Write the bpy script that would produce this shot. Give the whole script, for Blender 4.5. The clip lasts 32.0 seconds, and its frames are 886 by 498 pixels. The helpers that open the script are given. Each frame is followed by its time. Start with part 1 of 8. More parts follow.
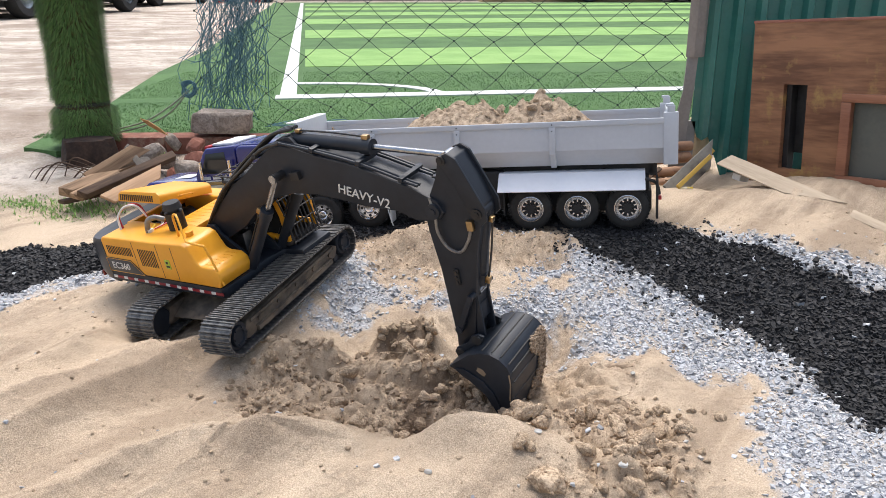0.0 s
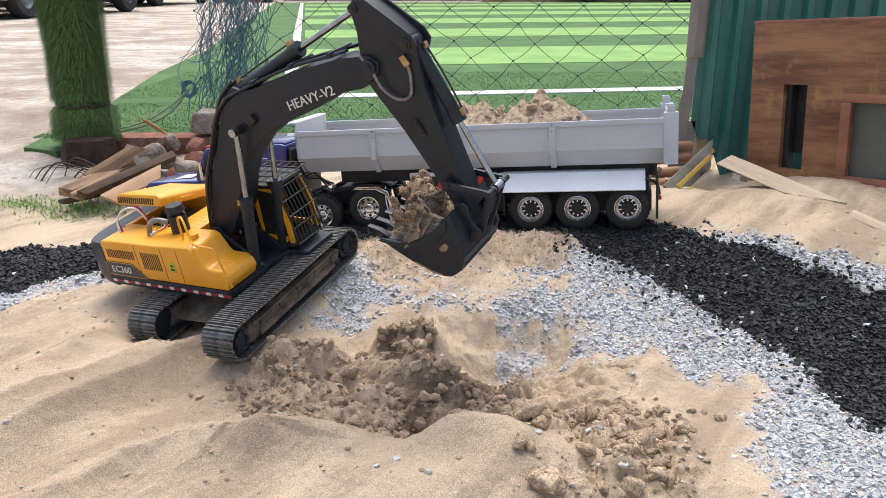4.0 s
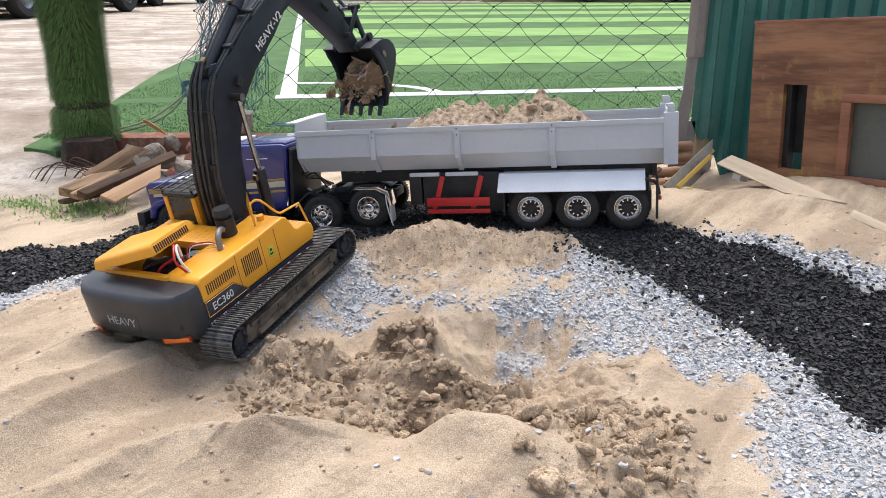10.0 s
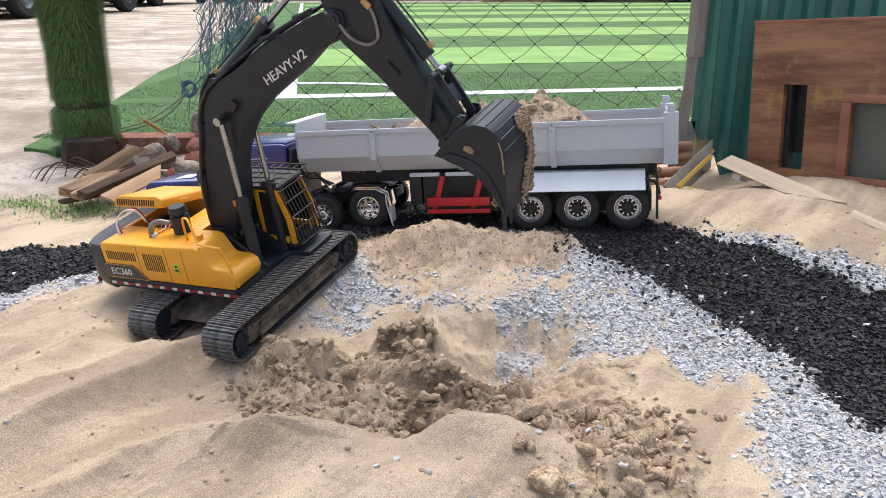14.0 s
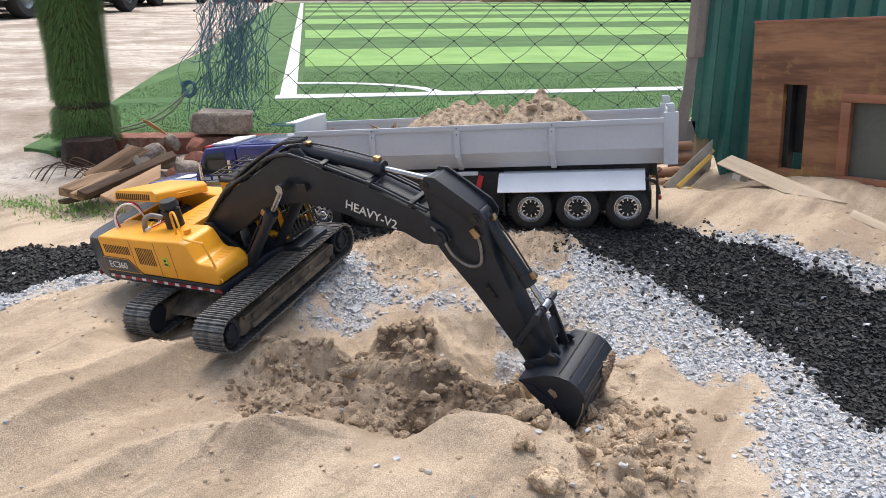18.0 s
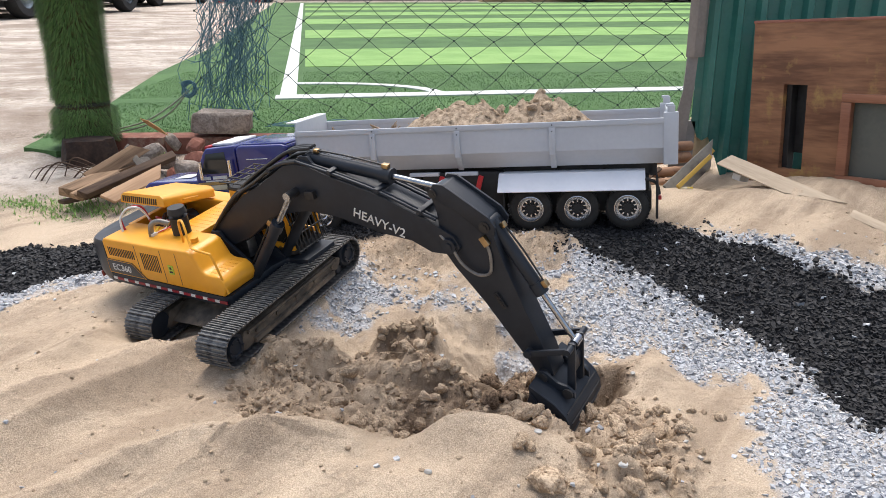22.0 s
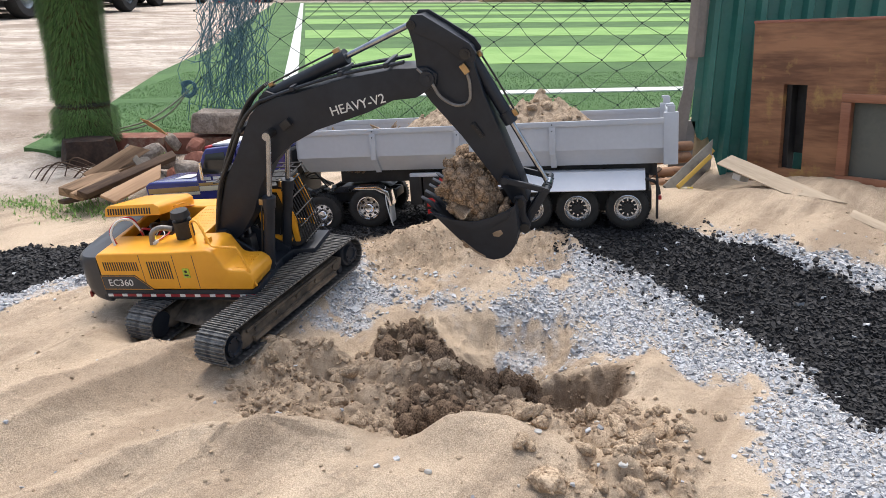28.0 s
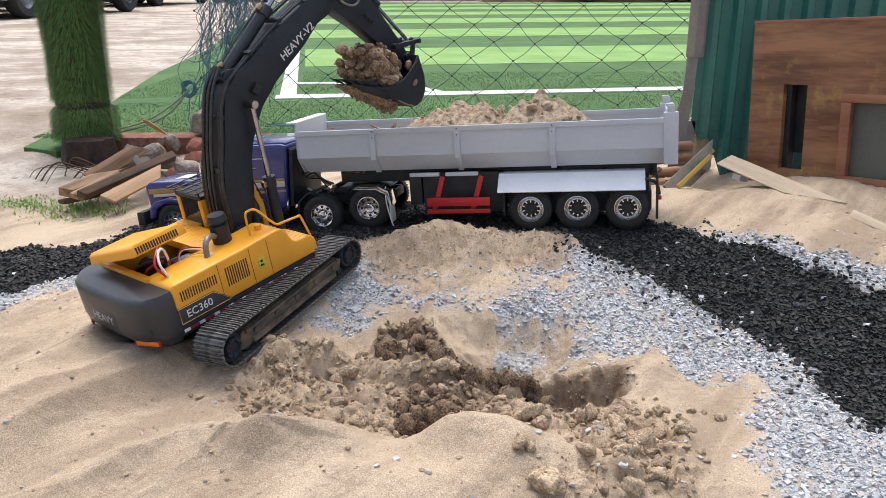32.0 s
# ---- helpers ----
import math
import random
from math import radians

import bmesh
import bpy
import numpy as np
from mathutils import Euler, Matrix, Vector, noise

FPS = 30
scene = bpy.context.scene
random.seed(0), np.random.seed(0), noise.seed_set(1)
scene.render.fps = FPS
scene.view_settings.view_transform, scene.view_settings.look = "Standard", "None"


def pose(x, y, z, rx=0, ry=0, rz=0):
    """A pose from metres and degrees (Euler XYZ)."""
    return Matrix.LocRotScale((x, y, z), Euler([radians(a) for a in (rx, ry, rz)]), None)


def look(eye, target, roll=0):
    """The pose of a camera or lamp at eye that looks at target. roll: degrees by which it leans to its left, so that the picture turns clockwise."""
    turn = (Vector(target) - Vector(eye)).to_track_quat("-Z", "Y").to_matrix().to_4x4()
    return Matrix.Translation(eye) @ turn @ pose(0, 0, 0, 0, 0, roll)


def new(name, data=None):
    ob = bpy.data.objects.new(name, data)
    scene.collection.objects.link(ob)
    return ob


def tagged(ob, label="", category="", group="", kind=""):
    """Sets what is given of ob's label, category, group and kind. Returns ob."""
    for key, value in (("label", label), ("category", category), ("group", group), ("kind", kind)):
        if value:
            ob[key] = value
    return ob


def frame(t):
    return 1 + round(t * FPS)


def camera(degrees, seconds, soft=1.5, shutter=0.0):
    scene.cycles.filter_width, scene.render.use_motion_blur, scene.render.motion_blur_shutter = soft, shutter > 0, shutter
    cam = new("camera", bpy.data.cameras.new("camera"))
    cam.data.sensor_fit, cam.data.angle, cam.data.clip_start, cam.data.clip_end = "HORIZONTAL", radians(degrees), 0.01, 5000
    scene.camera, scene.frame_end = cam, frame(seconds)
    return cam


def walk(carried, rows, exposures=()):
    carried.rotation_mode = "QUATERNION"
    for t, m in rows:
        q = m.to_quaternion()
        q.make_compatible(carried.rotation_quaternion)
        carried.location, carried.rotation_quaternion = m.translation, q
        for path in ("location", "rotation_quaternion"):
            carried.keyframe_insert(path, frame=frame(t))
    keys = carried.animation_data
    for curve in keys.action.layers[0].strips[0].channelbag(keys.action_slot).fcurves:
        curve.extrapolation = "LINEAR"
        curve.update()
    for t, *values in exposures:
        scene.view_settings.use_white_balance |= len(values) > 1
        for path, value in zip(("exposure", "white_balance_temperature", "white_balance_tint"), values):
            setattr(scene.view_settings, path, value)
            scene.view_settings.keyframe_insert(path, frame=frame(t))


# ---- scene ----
import collections

cam = camera(58.02, 32.0, soft=0.8)
EYE = (0.0, 0.0, 0.456)
CAM_POSE = pose(0.0, 0.0, 0.456, 90 - 18.424, 0, 0)
walk(cam, [(0.0, CAM_POSE), (32.0, CAM_POSE)], exposures=[(0.0, 0.81), (14.5, 0.80), (16.5, 0.71), (32.0, 0.72)])

# ---- light: bright overcast ----
world = bpy.data.worlds.new("sky")
scene.world = world
world.use_nodes = True
wn = world.node_tree.nodes
sky = wn.new("ShaderNodeTexSky")
sky.sky_type = "NISHITA"
sky.sun_disc = False
sky.sun_elevation, sky.sun_rotation = radians(69), radians(-6)
sky.air_density, sky.dust_density, sky.ozone_density = 1.0, 4.0, 1.0
wash = wn.new("ShaderNodeHueSaturation")
wash.inputs["Saturation"].default_value = 0.72
world.node_tree.links.new(sky.outputs[0], wash.inputs["Color"])
world.node_tree.links.new(wash.outputs[0], wn["Background"].inputs[0])
wn["Background"].inputs[1].default_value = 0.15
sun = new("sun", bpy.data.lights.new("sun", "SUN"))
sun.data.energy, sun.data.angle, sun.data.color = 1.35, radians(40), (1.0, 0.965, 0.92)
sun.matrix_world = look((-0.10, 1.95, 2.5), (0, 1.0, 0))


# ---- materials ----
def surf(name, a, b, scale=30.0, rough=0.6, metal=0.0, bump=0.15, bscale=120.0, fine=0.35, spec=0.5, coat=0.0, stretch=None, dirt=None, dscale=9.0, dlow=0.55):
    """Two tones mixed by coarse and fine noise, with a fine relief; dirt: a third tone in patches."""
    m = bpy.data.materials.new(name)
    m.use_nodes = True
    nt = m.node_tree
    n, ln = nt.nodes, nt.links.new
    bs = n["Principled BSDF"]
    tc = n.new("ShaderNodeTexCoord")
    src = tc.outputs["Object"]
    if stretch:
        mp = n.new("ShaderNodeMapping")
        mp.inputs["Scale"].default_value = stretch
        ln(src, mp.inputs["Vector"])
        src = mp.outputs[0]
    n1, n2 = n.new("ShaderNodeTexNoise"), n.new("ShaderNodeTexNoise")
    n1.inputs["Scale"].default_value, n1.inputs["Detail"].default_value = scale, 6
    n2.inputs["Scale"].default_value, n2.inputs["Detail"].default_value = bscale, 4
    ln(src, n1.inputs["Vector"]); ln(src, n2.inputs["Vector"])
    ad = n.new("ShaderNodeMath"); ad.operation = "MULTIPLY_ADD"
    ln(n2.outputs["Fac"], ad.inputs[0]); ad.inputs[1].default_value = fine
    ln(n1.outputs["Fac"], ad.inputs[2])
    mr = n.new("ShaderNodeMapRange")
    mr.inputs["From Min"].default_value, mr.inputs["From Max"].default_value = 0.35 + fine * 0.5, 0.65 + fine * 0.5
    ln(ad.outputs[0], mr.inputs["Value"])
    mx = n.new("ShaderNodeMix"); mx.data_type = "RGBA"
    mx.inputs["A"].default_value, mx.inputs["B"].default_value = (*a, 1), (*b, 1)
    ln(mr.outputs[0], mx.inputs["Factor"])
    col = mx.outputs["Result"]
    if dirt:
        n3 = n.new("ShaderNodeTexNoise")
        n3.inputs["Scale"].default_value, n3.inputs["Detail"].default_value, n3.inputs["Roughness"].default_value = dscale, 8, 0.65
        ln(tc.outputs["Object"], n3.inputs["Vector"])
        m3 = n.new("ShaderNodeMapRange")
        m3.inputs["From Min"].default_value, m3.inputs["From Max"].default_value = dlow, dlow + 0.14
        ln(n3.outputs["Fac"], m3.inputs["Value"])
        mx2 = n.new("ShaderNodeMix"); mx2.data_type = "RGBA"
        ln(m3.outputs[0], mx2.inputs["Factor"]); ln(col, mx2.inputs["A"]); mx2.inputs["B"].default_value = (*dirt, 1)
        col = mx2.outputs["Result"]
    ln(col, bs.inputs["Base Color"])
    bs.inputs["Metallic"].default_value = metal
    bs.inputs["Specular IOR Level"].default_value = spec
    bs.inputs["Coat Weight"].default_value = coat
    rr = n.new("ShaderNodeMapRange")
    rr.inputs["To Min"].default_value, rr.inputs["To Max"].default_value = max(rough - 0.08, 0.03), min(rough + 0.1, 1)
    ln(n1.outputs["Fac"], rr.inputs["Value"]); ln(rr.outputs[0], bs.inputs["Roughness"])
    if bump:
        bp = n.new("ShaderNodeBump")
        bp.inputs["Strength"].default_value, bp.inputs["Distance"].default_value = bump, 0.002
        ln(n2.outputs["Fac"], bp.inputs["Height"]); ln(bp.outputs[0], bs.inputs["Normal"])
    return m


YELLOW = surf("yellow_paint", (0.80, 0.37, 0.025), (0.74, 0.33, 0.02), 14, 0.38, bump=0.02, coat=0.05, dirt=(0.46, 0.27, 0.08), dscale=22, dlow=0.70)
DARK = surf("dark_grey_paint", (0.0125, 0.0165, 0.024), (0.019, 0.0245, 0.034), 25, 0.42, bump=0.04, spec=0.32, dirt=(0.055, 0.052, 0.048), dscale=16, dlow=0.76)
BLACK = surf("black_plastic", (0.010, 0.010, 0.011), (0.022, 0.022, 0.023), 40, 0.55, bump=0.05)
HOUSE_GREY = surf("charcoal_paint", (0.026, 0.029, 0.035), (0.038, 0.041, 0.048), 18, 0.36, bump=0.02, dirt=(0.085, 0.077, 0.068), dscale=12, dlow=0.68)
TRACK = surf("worn_track_steel", (0.06, 0.06, 0.062), (0.20, 0.195, 0.185), 60, 0.45, metal=0.3, bump=0.2, dirt=(0.17, 0.135, 0.095), dscale=34, dlow=0.63)
TRACK_FRAME = surf("muddy_track_frame", (0.055, 0.045, 0.036), (0.14, 0.112, 0.083), 40, 0.7, bump=0.3, dirt=(0.20, 0.15, 0.10), dscale=22, dlow=0.56)
STEEL = surf("bright_steel", (0.30, 0.32, 0.35), (0.38, 0.40, 0.43), 60, 0.22, metal=1.0, bump=0.03)
CHROME = surf("chrome", (0.75, 0.75, 0.76), (0.85, 0.85, 0.86), 40, 0.12, metal=1.0, bump=0.0)
BRASS = surf("brass", (0.30, 0.21, 0.11), (0.40, 0.30, 0.17), 90, 0.3, metal=1.0, bump=0.02)
HOSE = surf("black_hose", (0.012, 0.012, 0.012), (0.03, 0.03, 0.03), 60, 0.45, bump=0.1)
GREY_HOSE = surf("grey_hose", (0.16, 0.15, 0.14), (0.24, 0.23, 0.21), 90, 0.4, metal=0.3, bump=0.2)
WHITE = surf("white_marking", (0.74, 0.74, 0.72), (0.62, 0.62, 0.60), 60, 0.5, bump=0.02)
RED = surf("red_paint", (0.50, 0.015, 0.02), (0.42, 0.012, 0.016), 25, 0.4, bump=0.03, dirt=(0.25, 0.06, 0.04), dscale=30, dlow=0.64)
ORANGE = surf("orange_reflector", (0.85, 0.20, 0.02), (0.75, 0.15, 0.02), 60, 0.25, bump=0.05)
GREY = surf("grey_body_paint", (0.47, 0.50, 0.545), (0.53, 0.56, 0.605), 7, 0.42, bump=0.02, dirt=(0.30, 0.27, 0.23), dscale=16, dlow=0.68)
PALE = surf("pale_grey_paint", (0.86, 0.88, 0.92), (0.80, 0.82, 0.86), 12, 0.4, bump=0.02, dirt=(0.42, 0.38, 0.33), dscale=26, dlow=0.66)
BLUE = surf("blue_paint", (0.012, 0.016, 0.13), (0.016, 0.022, 0.17), 12, 0.22, bump=0.01, coat=0.5, dirt=(0.10, 0.10, 0.14), dscale=28, dlow=0.70)
CREAM = surf("cream_stripe", (0.62, 0.56, 0.40), (0.52, 0.46, 0.32), 40, 0.4, bump=0.01)
GOLD = surf("gold_stripe", (0.42, 0.26, 0.08), (0.36, 0.22, 0.07), 40, 0.4, bump=0.01)
RUBBER = surf("tyre_rubber", (0.012, 0.012, 0.012), (0.03, 0.029, 0.027), 50, 0.75, bump=0.15, dirt=(0.07, 0.06, 0.05), dscale=30, dlow=0.62)
GLASS = surf("dark_glass", (0.02, 0.022, 0.022), (0.03, 0.03, 0.03), 8, 0.06, bump=0.0)
MUD = surf("dried_mud", (0.30, 0.22, 0.15), (0.22, 0.16, 0.10), 60, 0.9, bump=0.3)


# ---- mesh helpers ----
def part(name, bm, material, parent=None, label="", smooth=40):
    """Links a bmesh as one mesh object, under a thing or a part."""
    bmesh.ops.recalc_face_normals(bm, faces=bm.faces)
    me = bpy.data.meshes.new(name)
    bm.to_mesh(me)
    bm.free()
    me.materials.append(material)
    if smooth:
        me.polygons.foreach_set("use_smooth", [True] * len(me.polygons))
        me.set_sharp_from_angle(angle=radians(smooth))
    ob = new(name, me)
    ob.parent = parent
    if label:
        ob["label"] = label
    return ob


def share(name, ob, parent, m):
    """Another part on the same mesh."""
    o = new(name, ob.data)
    o.parent = parent
    o.matrix_basis = m
    return o


def place(bm, verts, m):
    if m is not None:
        bmesh.ops.transform(bm, matrix=m, verts=verts)
    return verts


def box(x0, x1, y0, y1, z0, z1, bevel=0.0, bm=None, m=None, segs=2):
    own = bmesh.new()
    vs = bmesh.ops.create_cube(own, size=1.0)["verts"]
    for v in vs:
        v.co = Vector((x0 + (v.co.x + 0.5) * (x1 - x0), y0 + (v.co.y + 0.5) * (y1 - y0), z0 + (v.co.z + 0.5) * (z1 - z0)))
    if bevel:
        bmesh.ops.bevel(own, geom=list(own.edges), offset=bevel, segments=segs, affect="EDGES", profile=0.6)
    return merge(bm, own, m)


def merge(bm, own, m=None):
    if m is not None:
        bmesh.ops.transform(own, matrix=m, verts=own.verts)
    if bm is None:
        return own
    me = bpy.data.meshes.new("tmp")
    own.to_mesh(me)
    own.free()
    bm.from_mesh(me)
    bpy.data.meshes.remove(me)
    return bm


def prism(outline, y0, y1, bevel=0.0, bm=None, m=None, segs=2):
    """An outline in x and z, extruded along y."""
    own = bmesh.new()
    a = [own.verts.new((x, y0, z)) for x, z in outline]
    b = [own.verts.new((x, y1, z)) for x, z in outline]
    own.faces.new(a); own.faces.new(b[::-1])
    for i in range(len(a)):
        j = (i + 1) % len(a)
        own.faces.new((a[j], a[i], b[i], b[j]))
    bmesh.ops.recalc_face_normals(own, faces=own.faces)
    if bevel:
        ed = [e for e in own.edges if len(e.link_faces) == 2 and e.calc_face_angle(0) > 0.35]
        bmesh.ops.bevel(own, geom=ed, offset=bevel, segments=segs, affect="EDGES", profile=0.6)
    return merge(bm, own, m)


def rod(p, q, r, bm=None, seg=12, r2=None):
    own = bmesh.new()
    p, q = Vector(p), Vector(q)
    d = q - p
    bmesh.ops.create_cone(own, cap_ends=True, segments=seg, radius1=r, radius2=r if r2 is None else r2, depth=d.length)
    return merge(bm, own, Matrix.Translation((p + q) / 2) @ d.to_track_quat("Z", "Y").to_matrix().to_4x4())


def tube(points, r, bm=None, seg=8, closed=False, steps=5):
    """A round tube along a smooth line through the points."""
    pts = [Vector(p) for p in points]
    line = []
    n = len(pts)
    if n == 2 or steps == 1:
        line = pts
    else:
        for i in range(n if closed else n - 1):
            p0, p1, p2, p3 = (pts[(i - 1) % n] if closed or i else pts[0]), pts[i], pts[(i + 1) % n], (pts[(i + 2) % n] if closed or i + 2 < n else pts[-1])
            for k in range(steps):
                t = k / steps
                line.append(0.5 * ((2 * p1) + (p2 - p0) * t + (2 * p0 - 5 * p1 + 4 * p2 - p3) * t * t + (3 * p1 - p0 - 3 * p2 + p3) * t ** 3))
        if not closed:
            line.append(pts[-1])
    own = bmesh.new() if bm is None else bm
    rings, up = [], Vector((0.13, 0.21, 0.97))
    for i, p in enumerate(line):
        d = (line[(i + 1) % len(line)] - line[i - 1]) if closed else (line[min(i + 1, len(line) - 1)] - line[max(i - 1, 0)])
        d.normalize()
        s = d.cross(up)
        if s.length < 0.05:
            s = d.cross(Vector((1, 0, 0)))
        s.normalize()
        u = s.cross(d)
        rings.append([own.verts.new(p + r * (math.cos(a) * s + math.sin(a) * u)) for a in (2 * math.pi * k / seg for k in range(seg))])
    for i in range(len(rings) if closed else len(rings) - 1):
        a, b = rings[i], rings[(i + 1) % len(rings)]
        for k in range(seg):
            own.faces.new((a[k], a[(k + 1) % seg], b[(k + 1) % seg], b[k]))
    if not closed:
        own.faces.new(rings[0]); own.faces.new(rings[-1][::-1])
    return own


def lathe(profile, bm=None, seg=28, m=None):
    """A profile of (radius, along y) turned about the y axis."""
    own = bmesh.new()
    rings = []
    for r, y in profile:
        rings.append([own.verts.new((r * math.cos(2 * math.pi * k / seg), y, r * math.sin(2 * math.pi * k / seg))) for k in range(seg)])
    for a, b in zip(rings, rings[1:]):
        for k in range(seg):
            own.faces.new((a[k], a[(k + 1) % seg], b[(k + 1) % seg], b[k]))
    bmesh.ops.remove_doubles(own, verts=own.verts, dist=1e-6)
    return merge(bm, own, m)


def words(name, text, size, material, parent, m, depth=0.0006):
    """Raised lettering with the built-in font."""
    cu = bpy.data.curves.new(name, "FONT")
    cu.body, cu.size, cu.extrude, cu.align_x, cu.resolution_u = text, size, depth, "CENTER", 3
    tmp = bpy.data.objects.new("tmp", cu)
    scene.collection.objects.link(tmp)
    me = bpy.data.meshes.new_from_object(tmp.evaluated_get(bpy.context.evaluated_depsgraph_get()))
    bpy.data.objects.remove(tmp)
    me.materials.clear()
    me.materials.append(material)
    ob = new(name, me)
    ob.parent = parent
    ob.matrix_basis = m
    return ob


def rows_of(table, t):
    """Monotone cubic through (time, value) rows."""
    xs, ys = [r[0] for r in table], [r[1] for r in table]
    if t <= xs[0]:
        return ys[0]
    if t >= xs[-1]:
        return ys[-1]
    i = max(k for k in range(len(xs)) if xs[k] <= t)
    i = min(i, len(xs) - 2)
    d = [(ys[k + 1] - ys[k]) / (xs[k + 1] - xs[k]) for k in range(len(xs) - 1)]

    def slope(k):
        if k == 0 or k == len(xs) - 1 or d[k - 1] * d[k] <= 0:
            return 0.0
        return 2 * d[k - 1] * d[k] / (d[k - 1] + d[k])
    h = xs[i + 1] - xs[i]
    u = (t - xs[i]) / h
    return ((2 * u ** 3 - 3 * u ** 2 + 1) * ys[i] + (u ** 3 - 2 * u ** 2 + u) * h * slope(i)
            + (-2 * u ** 3 + 3 * u ** 2) * ys[i + 1] + (u ** 3 - u ** 2) * h * slope(i + 1))
# ---- ground ----
def step(a, b, v):
    u = np.clip((v - a) / (b - a), 0, 1)
    return u * u * (3 - 2 * u)


PROFILE_Y = [0.2, 0.55, 0.80, 0.95, 1.05, 1.15, 1.25, 1.35, 1.45, 1.60, 1.85, 2.15, 2.32, 2.5, 3.0, 6.0]
PROFILE_Z = [-0.10, -0.10, -0.102, -0.102, -0.097, -0.084, -0.060, -0.032, -0.016, -0.016, -0.012, -0.020, -0.020, 0.0, 0.0, 0.0]
# x, y, height, reach along x, reach along y
LUMPS = [
    # sand tipped beside the trailer
    (-0.060, 1.435, 0.040, 0.085, 0.055), (0.02, 1.44, 0.030, 0.07, 0.05), (0.10, 1.43, 0.026, 0.08, 0.045), (0.19, 1.43, 0.022, 0.06, 0.040),
    # bed of the near track
    (-0.310, 1.045, 0.022, 0.045, 0.05), (-0.275, 1.120, 0.032, 0.045, 0.05), (-0.242, 1.190, 0.034, 0.045, 0.05), (-0.210, 1.260, 0.033, 0.045, 0.05), (-0.180, 1.325, 0.032, 0.045, 0.05), (-0.455, 1.150, -0.026, 0.05, 0.045), (-0.425, 1.220, -0.010, 0.05, 0.05),
    # pile beside the pit: a smooth left mound and a steep crest
    (-0.205, 1.085, 0.036, 0.048, 0.032), (-0.160, 1.070, 0.018, 0.040, 0.030), (-0.250, 1.075, 0.014, 0.030, 0.030), (-0.088, 1.118, 0.046, 0.022, 0.020), (-0.054, 1.124, 0.038, 0.024, 0.022), (-0.020, 1.132, 0.038, 0.024, 0.022), (-0.060, 1.070, 0.028, 0.045, 0.034), (0.005, 1.035, 0.026, 0.045, 0.030), (0.05, 1.005, 0.016, 0.04, 0.022), (-0.15, 1.00, 0.008, 0.10, 0.060),
    # smooth dune before the pit
    (-0.215, 0.855, 0.022, 0.050, 0.034), (-0.145, 0.872, 0.036, 0.060, 0.030), (0.006, 0.875, 0.038, 0.045, 0.034), (0.060, 0.868, 0.034, 0.050, 0.036), (0.105, 0.835, 0.026, 0.060, 0.045), (-0.02, 0.790, 0.024, 0.20, 0.06),
    # hollows
    (-0.045, 0.945, -0.020, 0.036, 0.028), (0.06, 1.055, -0.010, 0.07, 0.03), (-0.125, 1.030, -0.016, 0.022, 0.018),
    # far rim and front clods
    (0.305, 1.050, 0.022, 0.036, 0.050), (0.185, 0.965, 0.012, 0.040, 0.026), (0.245, 0.935, 0.010, 0.060, 0.030), (0.10, 0.905, 0.018, 0.055, 0.022), (0.22, 0.83, 0.020, 0.10, 0.060),
    # mound by the fence
    (0.82, 1.62, 0.026, 0.12, 0.11), (0.64, 1.62, 0.014, 0.09, 0.08), (0.64, 1.88, -0.040, 0.13, 0.13), (1.00, 1.50, 0.012, 0.2, 0.2),
    (-1.16, 2.25, 0.026, 0.12, 0.10),
    (-0.62, 0.92, 0.02, 0.22, 0.10), (-0.55, 1.15, 0.02, 0.10, 0.2), (0.75, 0.85, 0.01, 0.3, 0.2),
]
# crests of drifted sand: line, height, reach of the long side, reach of the steep side
RIDGES = [
    ([(-0.80, 0.60), (-0.537, 0.838), (-0.433, 0.985), (-0.365, 1.12), (-0.33, 1.22)], 0.040, 0.085, 0.030),
    ([(-0.62, 0.55), (-0.384, 0.815), (-0.290, 0.866), (-0.220, 0.862)], 0.030, 0.065, 0.026),
    ([(-0.85, 0.72), (-0.587, 0.940), (-0.521, 1.10), (-0.49, 1.20)], 0.038, 0.085, 0.032),
    ([(-0.62, 0.83), (-0.538, 0.925), (-0.470, 1.008), (-0.43, 1.08)], 0.014, 0.036, 0.018),
    ([(-0.50, 0.60), (-0.338, 0.760), (-0.290, 0.835)], 0.016, 0.042, 0.018),
    ([(-1.05, 0.80), (-0.76, 1.02), (-0.66, 1.16)], 0.032, 0.075, 0.036),
]
PIT = [(-0.015, 1.225), (0.05, 1.250), (0.13, 1.262), (0.205, 1.235), (0.245, 1.16), (0.235, 1.10), (0.19, 1.06), (0.12, 1.05), (0.06, 1.06), (0.01, 1.10)]
# what the two scoops take out: outline, depth
FIRST_SCOOP = [(0.0, 1.16), (0.06, 1.185), (0.14, 1.17), (0.175, 1.12), (0.15, 1.06), (0.09, 1.04), (0.03, 1.06), (0.0, 1.10)]
SECOND_SCOOP = [(0.105, 1.03), (0.135, 1.065), (0.185, 1.085), (0.24, 1.085), (0.275, 1.062), (0.262, 1.010), (0.225, 0.970), (0.175, 0.958), (0.125, 0.975)]
SCOOPS = [(FIRST_SCOOP, 0.022), (SECOND_SCOOP, 0.056)]


